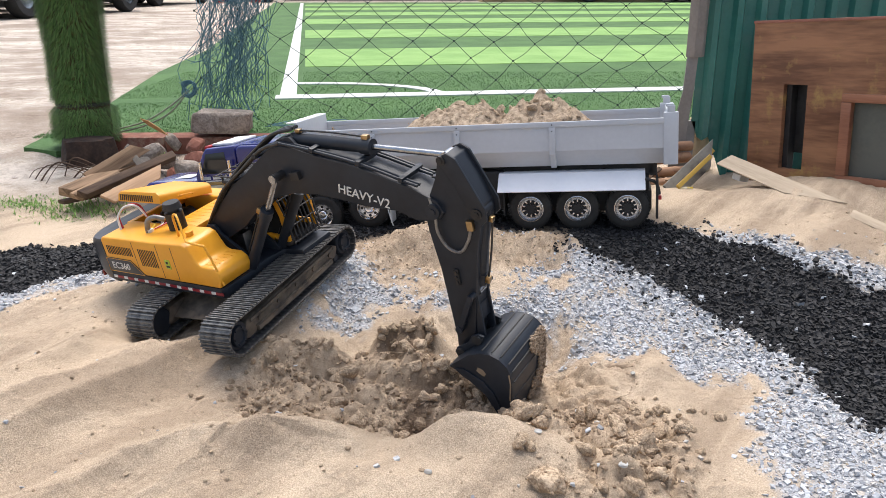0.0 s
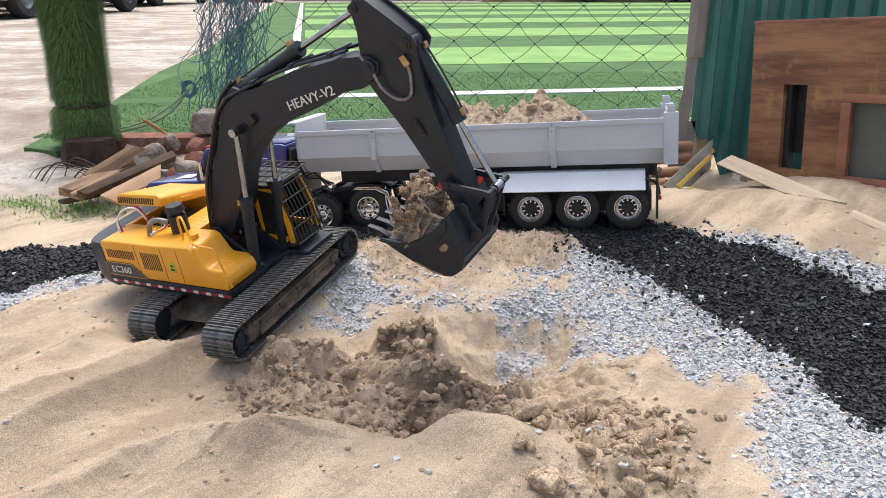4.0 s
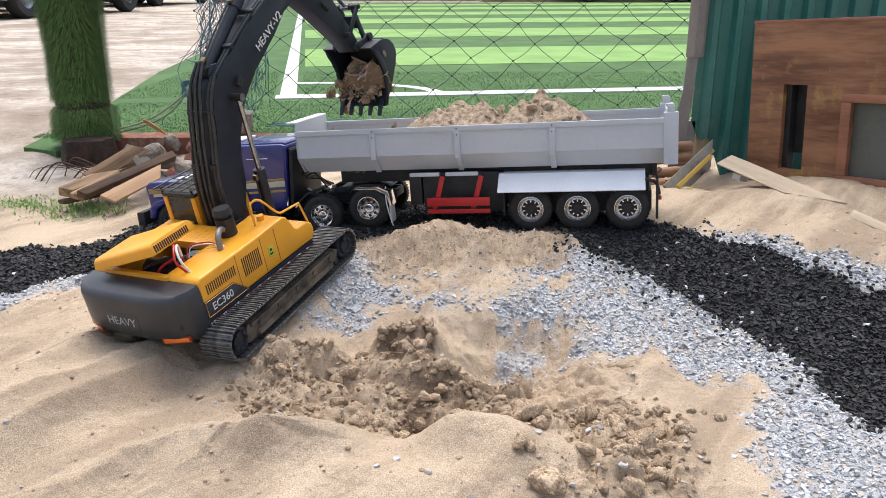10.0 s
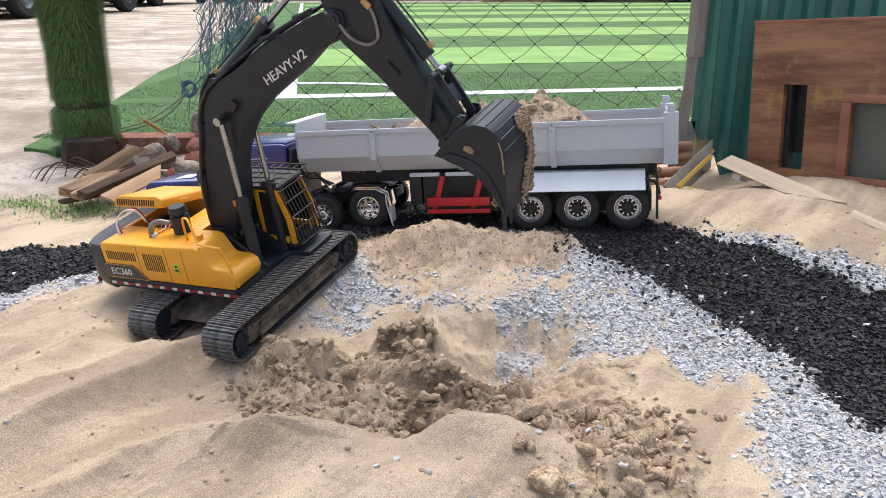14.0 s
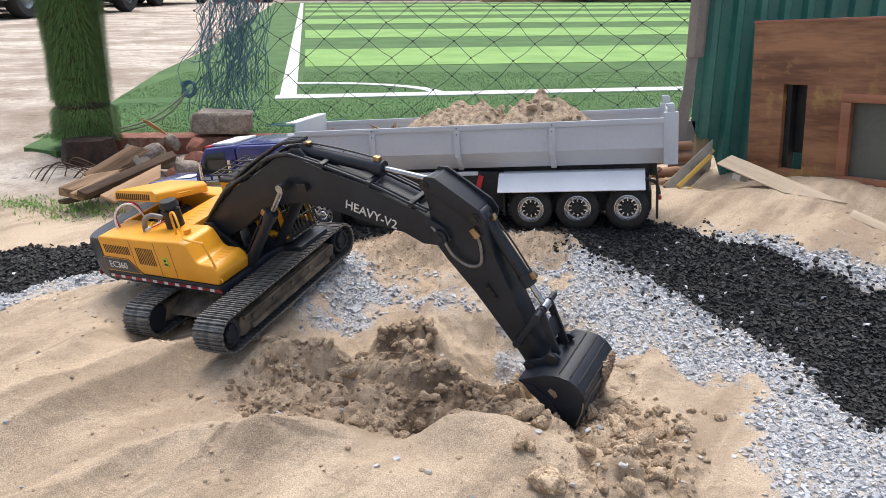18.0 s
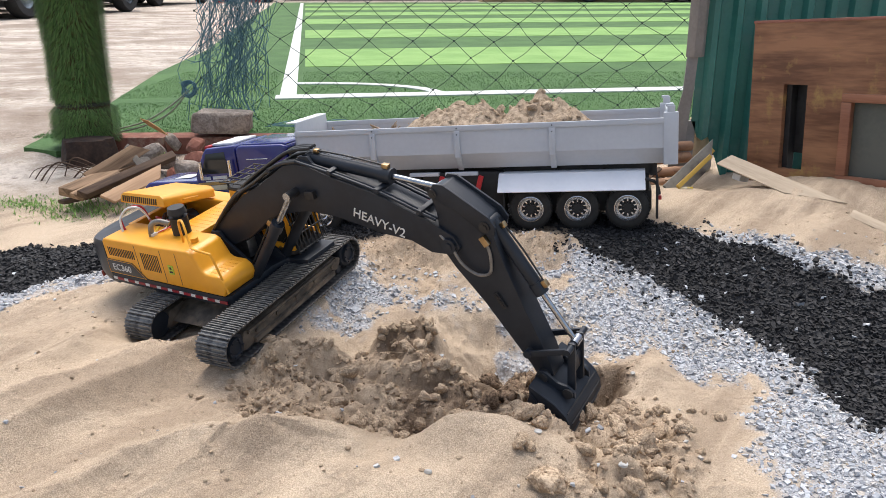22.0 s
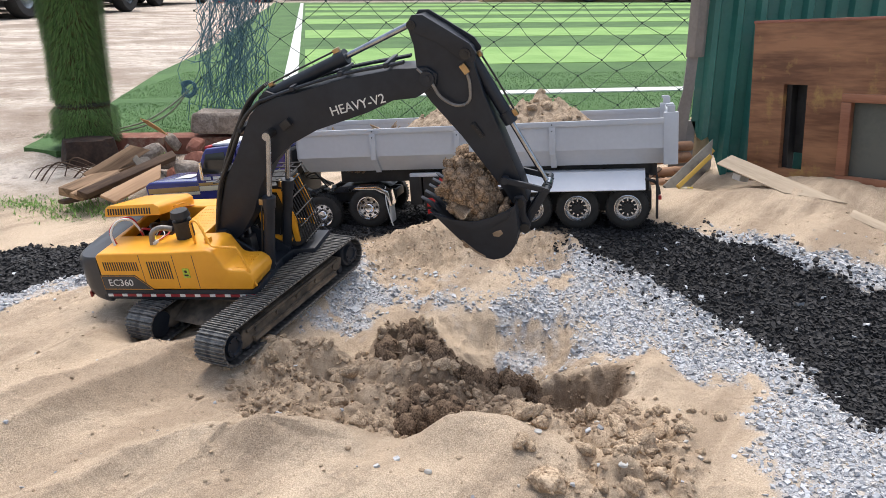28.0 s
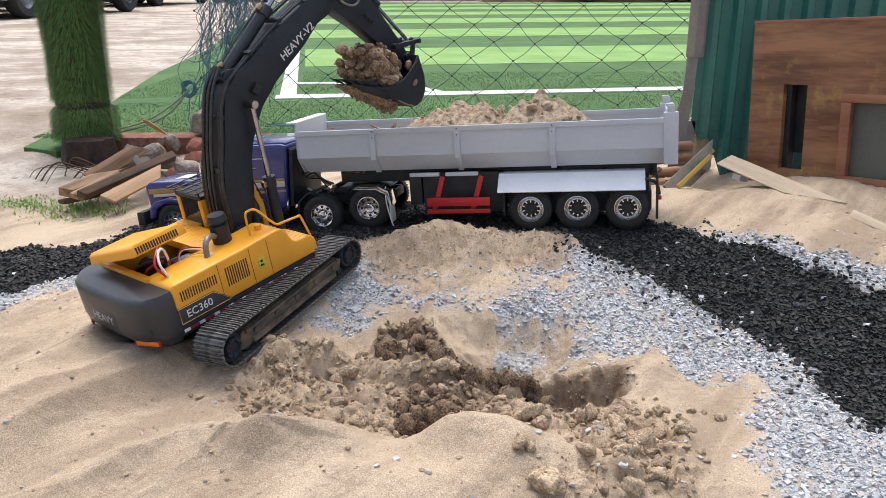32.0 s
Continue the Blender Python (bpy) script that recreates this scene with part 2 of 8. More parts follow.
def fbm(x, y, s, seed, octaves=4):
    """Smooth value noise on arrays."""
    out, amp = np.zeros_like(x), 0.5
    for o in range(octaves):
        g = np.random.RandomState(seed + o).rand(64, 64)
        u, v = x * s + 13.7 * o, y * s + 7.1 * o
        i, j = np.floor(u).astype(int), np.floor(v).astype(int)
        fu, fv = u - i, v - j
        fu, fv = fu * fu * (3 - 2 * fu), fv * fv * (3 - 2 * fv)
        a, b, c, d = g[i % 64, j % 64], g[(i + 1) % 64, j % 64], g[i % 64, (j + 1) % 64], g[(i + 1) % 64, (j + 1) % 64]
        out += amp * ((a * (1 - fu) + b * fu) * (1 - fv) + (c * (1 - fu) + d * fu) * fv - 0.5)
        s, amp = s * 2.03, amp * 0.5
    return out


def scooped(x, y, poly, deep):
    return deep * step(-0.004, 0.034, signed(x, y, poly) + 0.02 * fbm(x, y, 30, 35))


def crests(x, y):
    """Drifted ridges: a long side towards the upper left, a steeper one towards the lower right."""
    z = np.zeros_like(x)
    wx, wy = x + 0.03 * fbm(x, y, 9, 23), y + 0.03 * fbm(x, y, 9, 25)
    for line, high, long_, steep in RIDGES:
        best, side = np.full(x.shape, 1e9), np.zeros_like(x)
        for (ax, ay), (bx, by) in zip(line, line[1:]):
            ex, ey = bx - ax, by - ay
            t = np.clip(((wx - ax) * ex + (wy - ay) * ey) / (ex * ex + ey * ey), 0, 1)
            d = np.hypot(wx - ax - t * ex, wy - ay - t * ey)
            near = d < best
            best, side = np.where(near, d, best), np.where(near, np.sign(ex * (wy - ay) - ey * (wx - ax)), side)
        reach = np.where(side > 0, long_, steep)
        z = z + high * np.exp(-(best / reach) ** 1.25)
    return z


def base_z(x, y, early=False):
    z = sum(np.interp(y + d, PROFILE_Y, PROFILE_Z) for d in (-0.05, -0.025, 0, 0.025, 0.05)) / 5
    z = z + 0.062 * np.clip(x, -0.65, 0.75) * step(1.15, 1.5, y) * (1 - step(1.75, 2.2, y))
    z = z + 0.03 * step(0.35, 0.8, x) * step(0.75, 1.1, y) * (1 - step(1.3, 1.5, y))
    z = z - 0.050 * step(-0.012, 0.080, signed(x, y, PIT) + 0.03 * fbm(x, y, 24, 33))
    if not early:
        for poly, deep in SCOOPS:
            z = z - scooped(x, y, poly, deep)
    for lx, ly, h, rx_, ry_ in LUMPS:
        z = z + h * np.exp(-((x - lx) / rx_) ** 2 - ((y - ly) / ry_) ** 2)
    return z


def signed(x, y, poly):
    """Signed distance to a closed outline, positive inside."""
    d, inside = np.full(x.shape, 1e9), np.zeros(x.shape, bool)
    for (ax, ay), (bx, by) in zip(poly, poly[1:] + poly[:1]):
        ex, ey = bx - ax, by - ay
        t = np.clip(((x - ax) * ex + (y - ay) * ey) / (ex * ex + ey * ey + 1e-12), 0, 1)
        d = np.minimum(d, np.hypot(x - ax - t * ex, y - ay - t * ey))
        cross = ((ay > y) != (by > y)) & (x < (bx - ax) * (y - ay) / (by - ay + 1e-12) + ax)
        inside ^= cross
    return np.where(inside, d, -d)
ROAD = [(-1.6, 1.30), (-0.89, 1.52), (-0.78, 1.56), (-0.70, 1.60), (-0.66, 1.70), (-0.27, 1.78), (0.14, 1.76), (0.41, 1.56), (0.46, 1.48), (0.53, 1.39), (0.61, 1.33),
        (0.66, 1.29), (0.71, 1.25), (0.80, 1.19), (1.3, 0.85), (1.2, 0.5), (0.75, 0.70), (0.57, 0.89), (0.54, 1.02), (0.52, 1.09), (0.47, 1.16), (0.43, 1.24), (0.36, 1.30), (0.28, 1.37),
        (0.22, 1.43), (-0.17, 1.50), (-0.26, 1.48), (-0.62, 1.40), (-0.70, 1.36), (-0.78, 1.31), (-1.5, 1.05)]
CHIPS = [(-1.5, 1.00), (-0.78, 1.25), (-0.62, 1.34), (-0.42, 1.32), (-0.28, 1.20), (-0.20, 1.16), (-0.13, 1.17), (-0.06, 1.29), (-0.05, 1.24), (0.07, 1.27), (0.09, 1.18), (0.16, 1.17), (0.165, 1.115),
         (0.24, 1.11), (0.295, 1.10), (0.345, 1.04), (0.43, 1.03), (0.41, 0.95), (0.34, 0.76), (0.30, 0.55), (0.9, 0.5), (1.6, 0.75), (0.80, 1.26), (0.66, 1.36), (0.50, 1.47), (0.30, 1.46), (0.22, 1.41), (0.08, 1.33), (-0.05, 1.35), (-0.15, 1.42), (-0.60, 1.45), (-1.5, 1.12)]
PATCHES = [[(-0.22, 1.20), (-0.20, 1.25), (-0.17, 1.20)], [(0.15, 1.13), (0.19, 1.22), (0.235, 1.20), (0.20, 1.13)], [(0.22, 1.00), (0.28, 1.09), (0.33, 1.12), (0.35, 1.04), (0.38, 0.95), (0.39, 0.88), (0.33, 0.86)], [(-0.04, 1.30), (0.10, 1.27), (0.22, 1.30), (0.18, 1.33), (0.02, 1.335)], [(0.12, 1.20), (0.20, 1.19), (0.19, 1.23), (0.13, 1.24)], [(0.34, 1.0), (0.41, 1.02), (0.40, 0.98)]]
TIPPED = [(-0.194, 1.506), (-0.075, 1.604), (0.075, 1.545), (0.24, 1.506), (0.231, 1.356), (0.116, 1.334), (0.058, 1.398), (-0.042, 1.275), (-0.136, 1.356)]
DUG = [(-0.30, 0.98), (-0.28, 1.075), (-0.23, 1.12), (-0.13, 1.115), (-0.10, 1.145), (-0.01, 1.160), (0.005, 1.12), (0.02, 1.06), (0.09, 1.035), (0.14, 1.06), (0.20, 1.09), (0.27, 1.075), (0.26, 1.01), (0.285, 0.97), (0.335, 0.90), (0.28, 0.74), (0.15, 0.74), (0.15, 0.80), (0.175, 0.85),
       (0.13, 0.900), (0.06, 0.915), (0.0, 0.915), (-0.05, 0.880), (-0.09, 0.905), (-0.15, 0.905), (-0.19, 0.900), (-0.24, 0.92)]
MOIST = [(-0.11, 1.15), (-0.01, 1.155), (0.0, 1.08), (0.10, 1.045), (0.14, 1.065), (0.20, 1.085), (0.265, 1.07), (0.25, 1.01), (0.21, 0.978), (0.16, 0.975), (0.08, 0.975), (0.0, 0.955), (-0.04, 0.90), (-0.08, 0.92), (-0.07, 0.98), (-0.05, 1.06), (-0.10, 1.10)]


def masks(x, y):
    wob = 0.06 * fbm(x, y, 9, 3) + 0.07 * fbm(x, y, 40, 9)
    road = step(-0.008, 0.012, signed(x, y, ROAD) + wob)
    chip = step(-0.02, 0.03, signed(x, y, CHIPS) + wob * 1.6)
    # stones that slid down the pit's back wall
    slide = step(-0.01, 0.02, signed(x, y, [(0.05, 1.07), (0.055, 1.15), (0.08, 1.24), (0.17, 1.25), (0.19, 1.16), (0.13, 1.12), (0.12, 1.06)]) + wob * 2.0)
    chip = np.maximum(chip, slide * 0.8)
    for p in PATCHES:
        chip = chip * (1 - step(-0.015, 0.01, signed(x, y, p) + wob))
    dug = step(-0.01, 0.03, signed(x, y, DUG) + wob * 1.2)
    tipped = step(-0.015, 0.02, signed(x, y, TIPPED) + wob)
    road, dug = road * (1 - tipped), np.maximum(dug, 0.9 * tipped)
    return road, chip * (1 - dug), dug


CLODS = np.random.RandomState(77).rand(1500, 5)


def clods(x, y):
    """Lumps of sand that stand out of the dug ground."""
    out = np.zeros_like(x)
    idx = np.nonzero((x > -0.42) & (x < 0.42) & (y > 0.66) & (y < 1.22))
    xs_, ys_ = x[idx], y[idx]
    acc = np.zeros_like(xs_)
    jx, jy = xs_ + 0.008 * fbm(xs_, ys_, 60, 120), ys_ + 0.008 * fbm(xs_, ys_, 60, 130)
    for a, b, c, d, e in CLODS:
        r = 0.0045 + 0.024 * c ** 4.5
        cx, cy = -0.40 + 0.80 * a, 0.68 + 0.52 * b
        k = np.nonzero((np.abs(xs_ - cx) < r * 1.5) & (np.abs(ys_ - cy) < r * 1.5))[0]
        u, v = (jx[k] - cx) / r, (jy[k] - cy) / (r * (0.7 + 0.5 * d))
        q = np.maximum(np.abs(u * math.cos(e * 6) + v * math.sin(e * 6)), np.abs(v * math.cos(e * 6) - u * math.sin(e * 6)))
        q = 0.5 * q * q + 0.5 * (u * u + v * v)
        acc[k] = np.maximum(acc[k], np.where(q < 1, r * (0.45 + 0.6 * d) * np.clip(1 - q, 0, 1) ** 0.4, 0))
    out[idx] = acc
    return out


def ground_z(x, y, early=False):
    road, chip, dug = masks(x, y)
    near = 1 - step(1.9, 2.3, y)
    sand = np.clip(1 - road - chip, 0, 1)
    z = base_z(x, y, early) + 0.014 * fbm(x, y, 5, 21) * near
    z = z + crests(x, y) * sand * (1 - 0.7 * dug) * (1 - step(1.06, 1.22, y)) * step(-0.06, -0.24, x)
    z = z + (0.009 * fbm(x, y, 22, 50) + 0.0045 * fbm(x, y, 70, 52) + 0.0025 * fbm(x, y, 160, 53)) * near
    mound = step(0.45, 0.6, x) * step(1.38, 1.5, y) * near
    z = z + mound * (0.014 * fbm(x, y, 30, 56) + 0.009 * np.abs(fbm(x, y, 60, 57)))
    wall = step(-0.01, 0.02, signed(x, y, PIT)) * (1 - dug) 
    z = z + wall * (0.016 * fbm(x + 0.3 * y, y * 0.35, 38, 58) + 0.010 * fbm(x, y, 60, 59) + 0.006 * fbm(x, y, 150, 59))
    crag = 0.5 - np.abs(fbm(x, y, 30, 62)) * 2.2
    z = z + dug * (0.022 * fbm(x, y, 26, 60) + 0.010 * crag + 0.011 * fbm(x, y, 70, 64) + 0.006 * fbm(x, y, 170, 68) + 1.0 * clods(x, y) - 0.011)
    tread = np.exp(-((x + 0.205) / 0.040) ** 4 - ((y - 0.955) / 0.030) ** 4)
    z = z + 0.0030 * tread * np.sin(2 * math.pi * (0.30 * x + 0.95 * y + 3.0 * (x + 0.205) ** 2) / 0.0095)
    z = z + road * (0.003 * fbm(x, y, 120, 70)) + chip * 0.004 * fbm(x, y, 110, 74)
    return z


def axis(fine0, fine1, stepv, low, high, grow=1.16):
    mid = list(np.arange(fine0, fine1 + 1e-9, stepv))
    up, s = [mid[-1]], stepv
    while up[-1] < high:
        s *= grow
        up.append(up[-1] + s)
    dn, s = [mid[0]], stepv
    while dn[-1] > low:
        s *= grow
        dn.append(dn[-1] - s)
    return np.array(dn[:0:-1] + mid + up[1:])


def sheet(name, xs, ys, zf):
    X, Y = np.meshgrid(xs, ys)
    Z = zf(X, Y)
    co = np.stack([X, Y, Z], -1).reshape(-1, 3)
    w, h = len(xs), len(ys)
    i = (np.arange(h - 1)[:, None] * w + np.arange(w - 1)[None]).ravel()
    q = np.stack([i, i + 1, i + w + 1, i + w], -1)
    me = bpy.data.meshes.new(name)
    me.vertices.add(len(co)); me.vertices.foreach_set("co", co.ravel())
    me.loops.add(q.size); me.loops.foreach_set("vertex_index", q.ravel())
    me.polygons.add(len(q)); me.polygons.foreach_set("loop_start", np.arange(len(q)) * 4)
    me.update(calc_edges=True)
    me.polygons.foreach_set("use_smooth", np.ones(len(q), bool))
    return new(name, me), X.ravel(), Y.ravel()


def ground_material():
    m = bpy.data.materials.new("building_sand_and_gravel")
    m.use_nodes = True
    nt = m.node_tree
    n, ln = nt.nodes, nt.links.new
    bs = n["Principled BSDF"]
    tc = n.new("ShaderNodeTexCoord")

    def noise_(scale, detail=5, rough=0.6):
        k = n.new("ShaderNodeTexNoise")
        k.inputs["Scale"].default_value, k.inputs["Detail"].default_value, k.inputs["Roughness"].default_value = scale, detail, rough
        ln(tc.outputs["Object"], k.inputs["Vector"])
        return k.outputs["Fac"]

    def ramp(fac, lo, hi):
        k = n.new("ShaderNodeMapRange")
        k.inputs["From Min"].default_value, k.inputs["From Max"].default_value = lo, hi
        ln(fac, k.inputs["Value"])
        return k.outputs[0]

    def mix(fac, a, b):
        k = n.new("ShaderNodeMix"); k.data_type = "RGBA"
        ln(fac, k.inputs["Factor"])
        for s, v in (("A", a), ("B", b)):
            if isinstance(v, tuple):
                k.inputs[s].default_value = (*v, 1)
            else:
                ln(v, k.inputs[s])
        return k.outputs["Result"]

    def attr(name):
        k = n.new("ShaderNodeAttribute")
        k.attribute_name = name
        return k.outputs["Fac"]

    grain, mid, big = noise_(620, 3, 0.75), noise_(60, 5), noise_(5, 5)
    sand = mix(ramp(grain, 0.35, 0.65), (0.315, 0.237, 0.163), (0.69, 0.553, 0.408))
    sand = mix(ramp(big, 0.42, 0.66), sand, mix(ramp(grain, 0.35, 0.65), (0.385, 0.296, 0.208), (0.745, 0.611, 0.460)))
    lay = n.new("ShaderNodeMapping")
    lay.vector_type = "TEXTURE"
    lay.inputs["Rotation"].default_value, lay.inputs["Scale"].default_value = (0, 0, radians(48)), (0.45, 0.085, 0.33)
    ln(tc.outputs["Object"], lay.inputs["Vector"])
    drift = n.new("ShaderNodeTexNoise")
    drift.inputs["Scale"].default_value, drift.inputs["Detail"].default_value, drift.inputs["Roughness"].default_value = 1.0, 7, 0.62
    ln(lay.outputs[0], drift.inputs["Vector"])
    sand = mix(ramp(drift.outputs["Fac"], 0.46, 0.59), sand, mix(ramp(grain, 0.35, 0.65), (0.225, 0.166, 0.115), (0.51, 0.402, 0.294)))
    turned = mix(ramp(grain, 0.3, 0.7), (0.31, 0.228, 0.152), (0.65, 0.510, 0.368))
    turned = mix(ramp(mid, 0.46, 0.66), turned, mix(ramp(grain, 0.3, 0.7), (0.235, 0.168, 0.110), (0.49, 0.372, 0.260)))
    fresh = mix(ramp(grain, 0.3, 0.7), (0.085, 0.056, 0.035), (0.245, 0.170, 0.113))
    fresh = mix(ramp(mid, 0.48, 0.66), fresh, mix(ramp(grain, 0.3, 0.7), (0.17, 0.122, 0.082), (0.37, 0.28, 0.20)))
    chips = mix(ramp(noise_(230, 2, 0.5), 0.38, 0.62), (0.30, 0.30, 0.305), (0.54, 0.55, 0.57))
    chips = mix(ramp(noise_(16, 6, 0.65), 0.50, 0.64), chips, (0.46, 0.385, 0.30))
    tar = mix(ramp(noise_(260, 3), 0.35, 0.7), (0.012, 0.012, 0.013), (0.055, 0.055, 0.058))
    drag = n.new("ShaderNodeMapping")
    drag.inputs["Scale"].default_value = (0.8, 1.15, 1.0)
    ln(tc.outputs["Object"], drag.inputs["Vector"])
    streak = n.new("ShaderNodeTexNoise")
    streak.inputs["Scale"].default_value, streak.inputs["Detail"].default_value, streak.inputs["Roughness"].default_value = 1.6, 9, 0.72
    ln(drag.outputs[0], streak.inputs["Vector"])
    lot = mix(ramp(streak.outputs["Fac"], 0.42, 0.58), (0.27, 0.215, 0.17), (0.68, 0.61, 0.53))
    lot = mix(ramp(noise_(22, 7, 0.7), 0.46, 0.60), lot, (0.42, 0.355, 0.29))
    lot = mix(ramp(noise_(140, 4, 0.7), 0.50, 0.72), lot, (0.62, 0.56, 0.495))
    lot = mix(ramp(noise_(0.9, 8, 0.72), 0.48, 0.60), lot, (0.30, 0.24, 0.19))
    lot = mix(ramp(noise_(7, 8, 0.75), 0.55, 0.66), lot, (0.22, 0.17, 0.13))
    col = mix(attr("lot"), sand, lot)
    col = mix(attr("dug"), col, turned)
    col = mix(attr("moist"), col, fresh)
    col = mix(attr("chips"), col, chips)
    col = mix(attr("road"), col, tar)
    ln(col, bs.inputs["Base Color"])
    bs.inputs["Roughness"].default_value = 0.92
    bs.inputs["Specular IOR Level"].default_value = 0.25
    b1 = n.new("ShaderNodeBump")
    b1.inputs["Strength"].default_value, b1.inputs["Distance"].default_value = 0.85, 0.003
    ln(noise_(330, 6, 0.75), b1.inputs["Height"])
    b2 = n.new("ShaderNodeBump")
    b2.inputs["Strength"].default_value, b2.inputs["Distance"].default_value = 0.5, 0.006
    ln(mid, b2.inputs["Height"]); ln(b1.outputs[0], b2.inputs["Normal"])
    # trodden, rutted surface of the lot
    rut = n.new("ShaderNodeMath"); rut.operation = "MULTIPLY"
    ln(noise_(9, 7, 0.7), rut.inputs[0]); ln(attr("lot"), rut.inputs[1])
    b3 = n.new("ShaderNodeBump")
    b3.inputs["Strength"].default_value, b3.inputs["Distance"].default_value = 0.5, 0.04
    ln(rut.outputs[0], b3.inputs["Height"]); ln(b2.outputs[0], b3.inputs["Normal"])
    ln(b3.outputs[0], bs.inputs["Normal"])
    return m


def widen(a, first, last, stepv):
    """Fine steps between first and last, the given ones outside."""
    return np.concatenate([a[a < first], np.arange(first, last, stepv), a[a > last]])


xs = widen(axis(-0.92, 0.92, 0.0042, -90, 90, 1.2), -0.36, 0.36, 0.0022)
ys = widen(axis(0.70, 1.55, 0.0042, -60, 160, 1.15), 0.74, 1.18, 0.0022)
ground, GX, GY = sheet("ground", xs, ys, ground_z)
GZ = np.zeros(len(ground.data.vertices) * 3)
ground.data.vertices.foreach_get("co", GZ)
GZ = GZ.reshape(len(ys), len(xs), 3)[..., 2]


def ground_at(x, y):
    """Height of the finished ground."""
    x, y = np.atleast_1d(np.asarray(x, float)), np.atleast_1d(np.asarray(y, float))
    i = np.clip(np.searchsorted(xs, x) - 1, 0, len(xs) - 2)
    j = np.clip(np.searchsorted(ys, y) - 1, 0, len(ys) - 2)
    u, v = (x - xs[i]) / (xs[i + 1] - xs[i]), (y - ys[j]) / (ys[j + 1] - ys[j])
    return (GZ[j, i] * (1 - u) + GZ[j, i + 1] * u) * (1 - v) + (GZ[j + 1, i] * (1 - u) + GZ[j + 1, i + 1] * u) * v


tagged(ground, "heaped tan building sand with grey gravel and black asphalt", "ground", kind="structure")
road, chip, dug = masks(GX, GY)
lot = np.maximum(step(1.75, 2.1, GY) * step(-0.3, -0.75, GX + 0.08 * fbm(GX, GY, 6, 5)), step(2.2, 2.6, GY))
wobble = 0.05 * fbm(GX, GY, 12, 80) + 0.06 * fbm(GX, GY, 45, 82)
moist = np.maximum(step(-0.012, 0.02, signed(GX, GY, MOIST) + wobble), step(-0.002, 0.012, signed(GX, GY, SECOND_SCOOP) + 0.3 * wobble)) * np.clip(0.95 + 1.6 * fbm(GX, GY, 30, 84), 0.35, 1.0)
for key, val in (("road", road), ("chips", chip), ("dug", dug), ("lot", lot), ("moist", moist)):
    at = ground.data.attributes.new(key, "FLOAT", "POINT")
    at.data.foreach_set("value", val.astype(np.float32))
GROUND_MAT = ground_material()
ground.data.materials.append(GROUND_MAT)

# ---- loose stones and clods ----
CUBE = np.array([(-1, -1, -1), (1, -1, -1), (1, 1, -1), (-1, 1, -1), (-1, -1, 1), (1, -1, 1), (1, 1, 1), (-1, 1, 1)], float)
CUBE_Q = np.array([(0, 3, 2, 1), (4, 5, 6, 7), (0, 1, 5, 4), (1, 2, 6, 5), (2, 3, 7, 6), (3, 0, 4, 7)])


def ico(sub):
    b = bmesh.new()
    bmesh.ops.create_icosphere(b, subdivisions=sub, radius=1)
    v = np.array([p.co for p in b.verts]); f = np.array([[p.index for p in q.verts] for q in b.faces])
    b.free()
    return v, f


def scatter(name, pts, sizes, material, seed, flat=0.6, base=(CUBE, CUBE_Q), jag=0.35, sink=0.15, label="", category="gravel", smooth=False):
    """Many small pieces in one mesh."""
    rs = np.random.RandomState(seed)
    V, F = base
    k, n = len(pts), len(V)
    loc = V[None] * (1 + jag * (rs.rand(k, n, 3) - 0.5) * 2)
    loc = loc * (np.stack([0.7 + 0.6 * rs.rand(k), 0.7 + 0.6 * rs.rand(k), flat * (0.6 + 0.7 * rs.rand(k))], -1)[:, None] * sizes[:, None, None] * 0.5)
    a, tl, ax = rs.rand(k) * 6.283, (rs.rand(k) - 0.5) * 2.0, rs.rand(k) * 6.283
    c, s = np.cos(a), np.sin(a)
    x, y, z = loc[..., 0] * c[:, None] - loc[..., 1] * s[:, None], loc[..., 0] * s[:, None] + loc[..., 1] * c[:, None], loc[..., 2]
    z = z + np.tan(tl)[:, None] * (x * np.cos(ax)[:, None] + y * np.sin(ax)[:, None]) * 0.6
    co = np.stack([x, y, z], -1) + pts[:, None, :]
    co[..., 2] += (sizes * (0.25 - sink))[:, None]
    fs = (F[None] + (np.arange(k) * n)[:, None, None]).reshape(-1, F.shape[1])
    me = bpy.data.meshes.new(name)
    me.from_pydata(co.reshape(-1, 3).tolist(), [], fs.tolist())
    if smooth:
        me.polygons.foreach_set("use_smooth", [True] * len(me.polygons))
    me.materials.append(material)
    ob = new(name, me)
    return tagged(ob, label, category, kind="stuff")


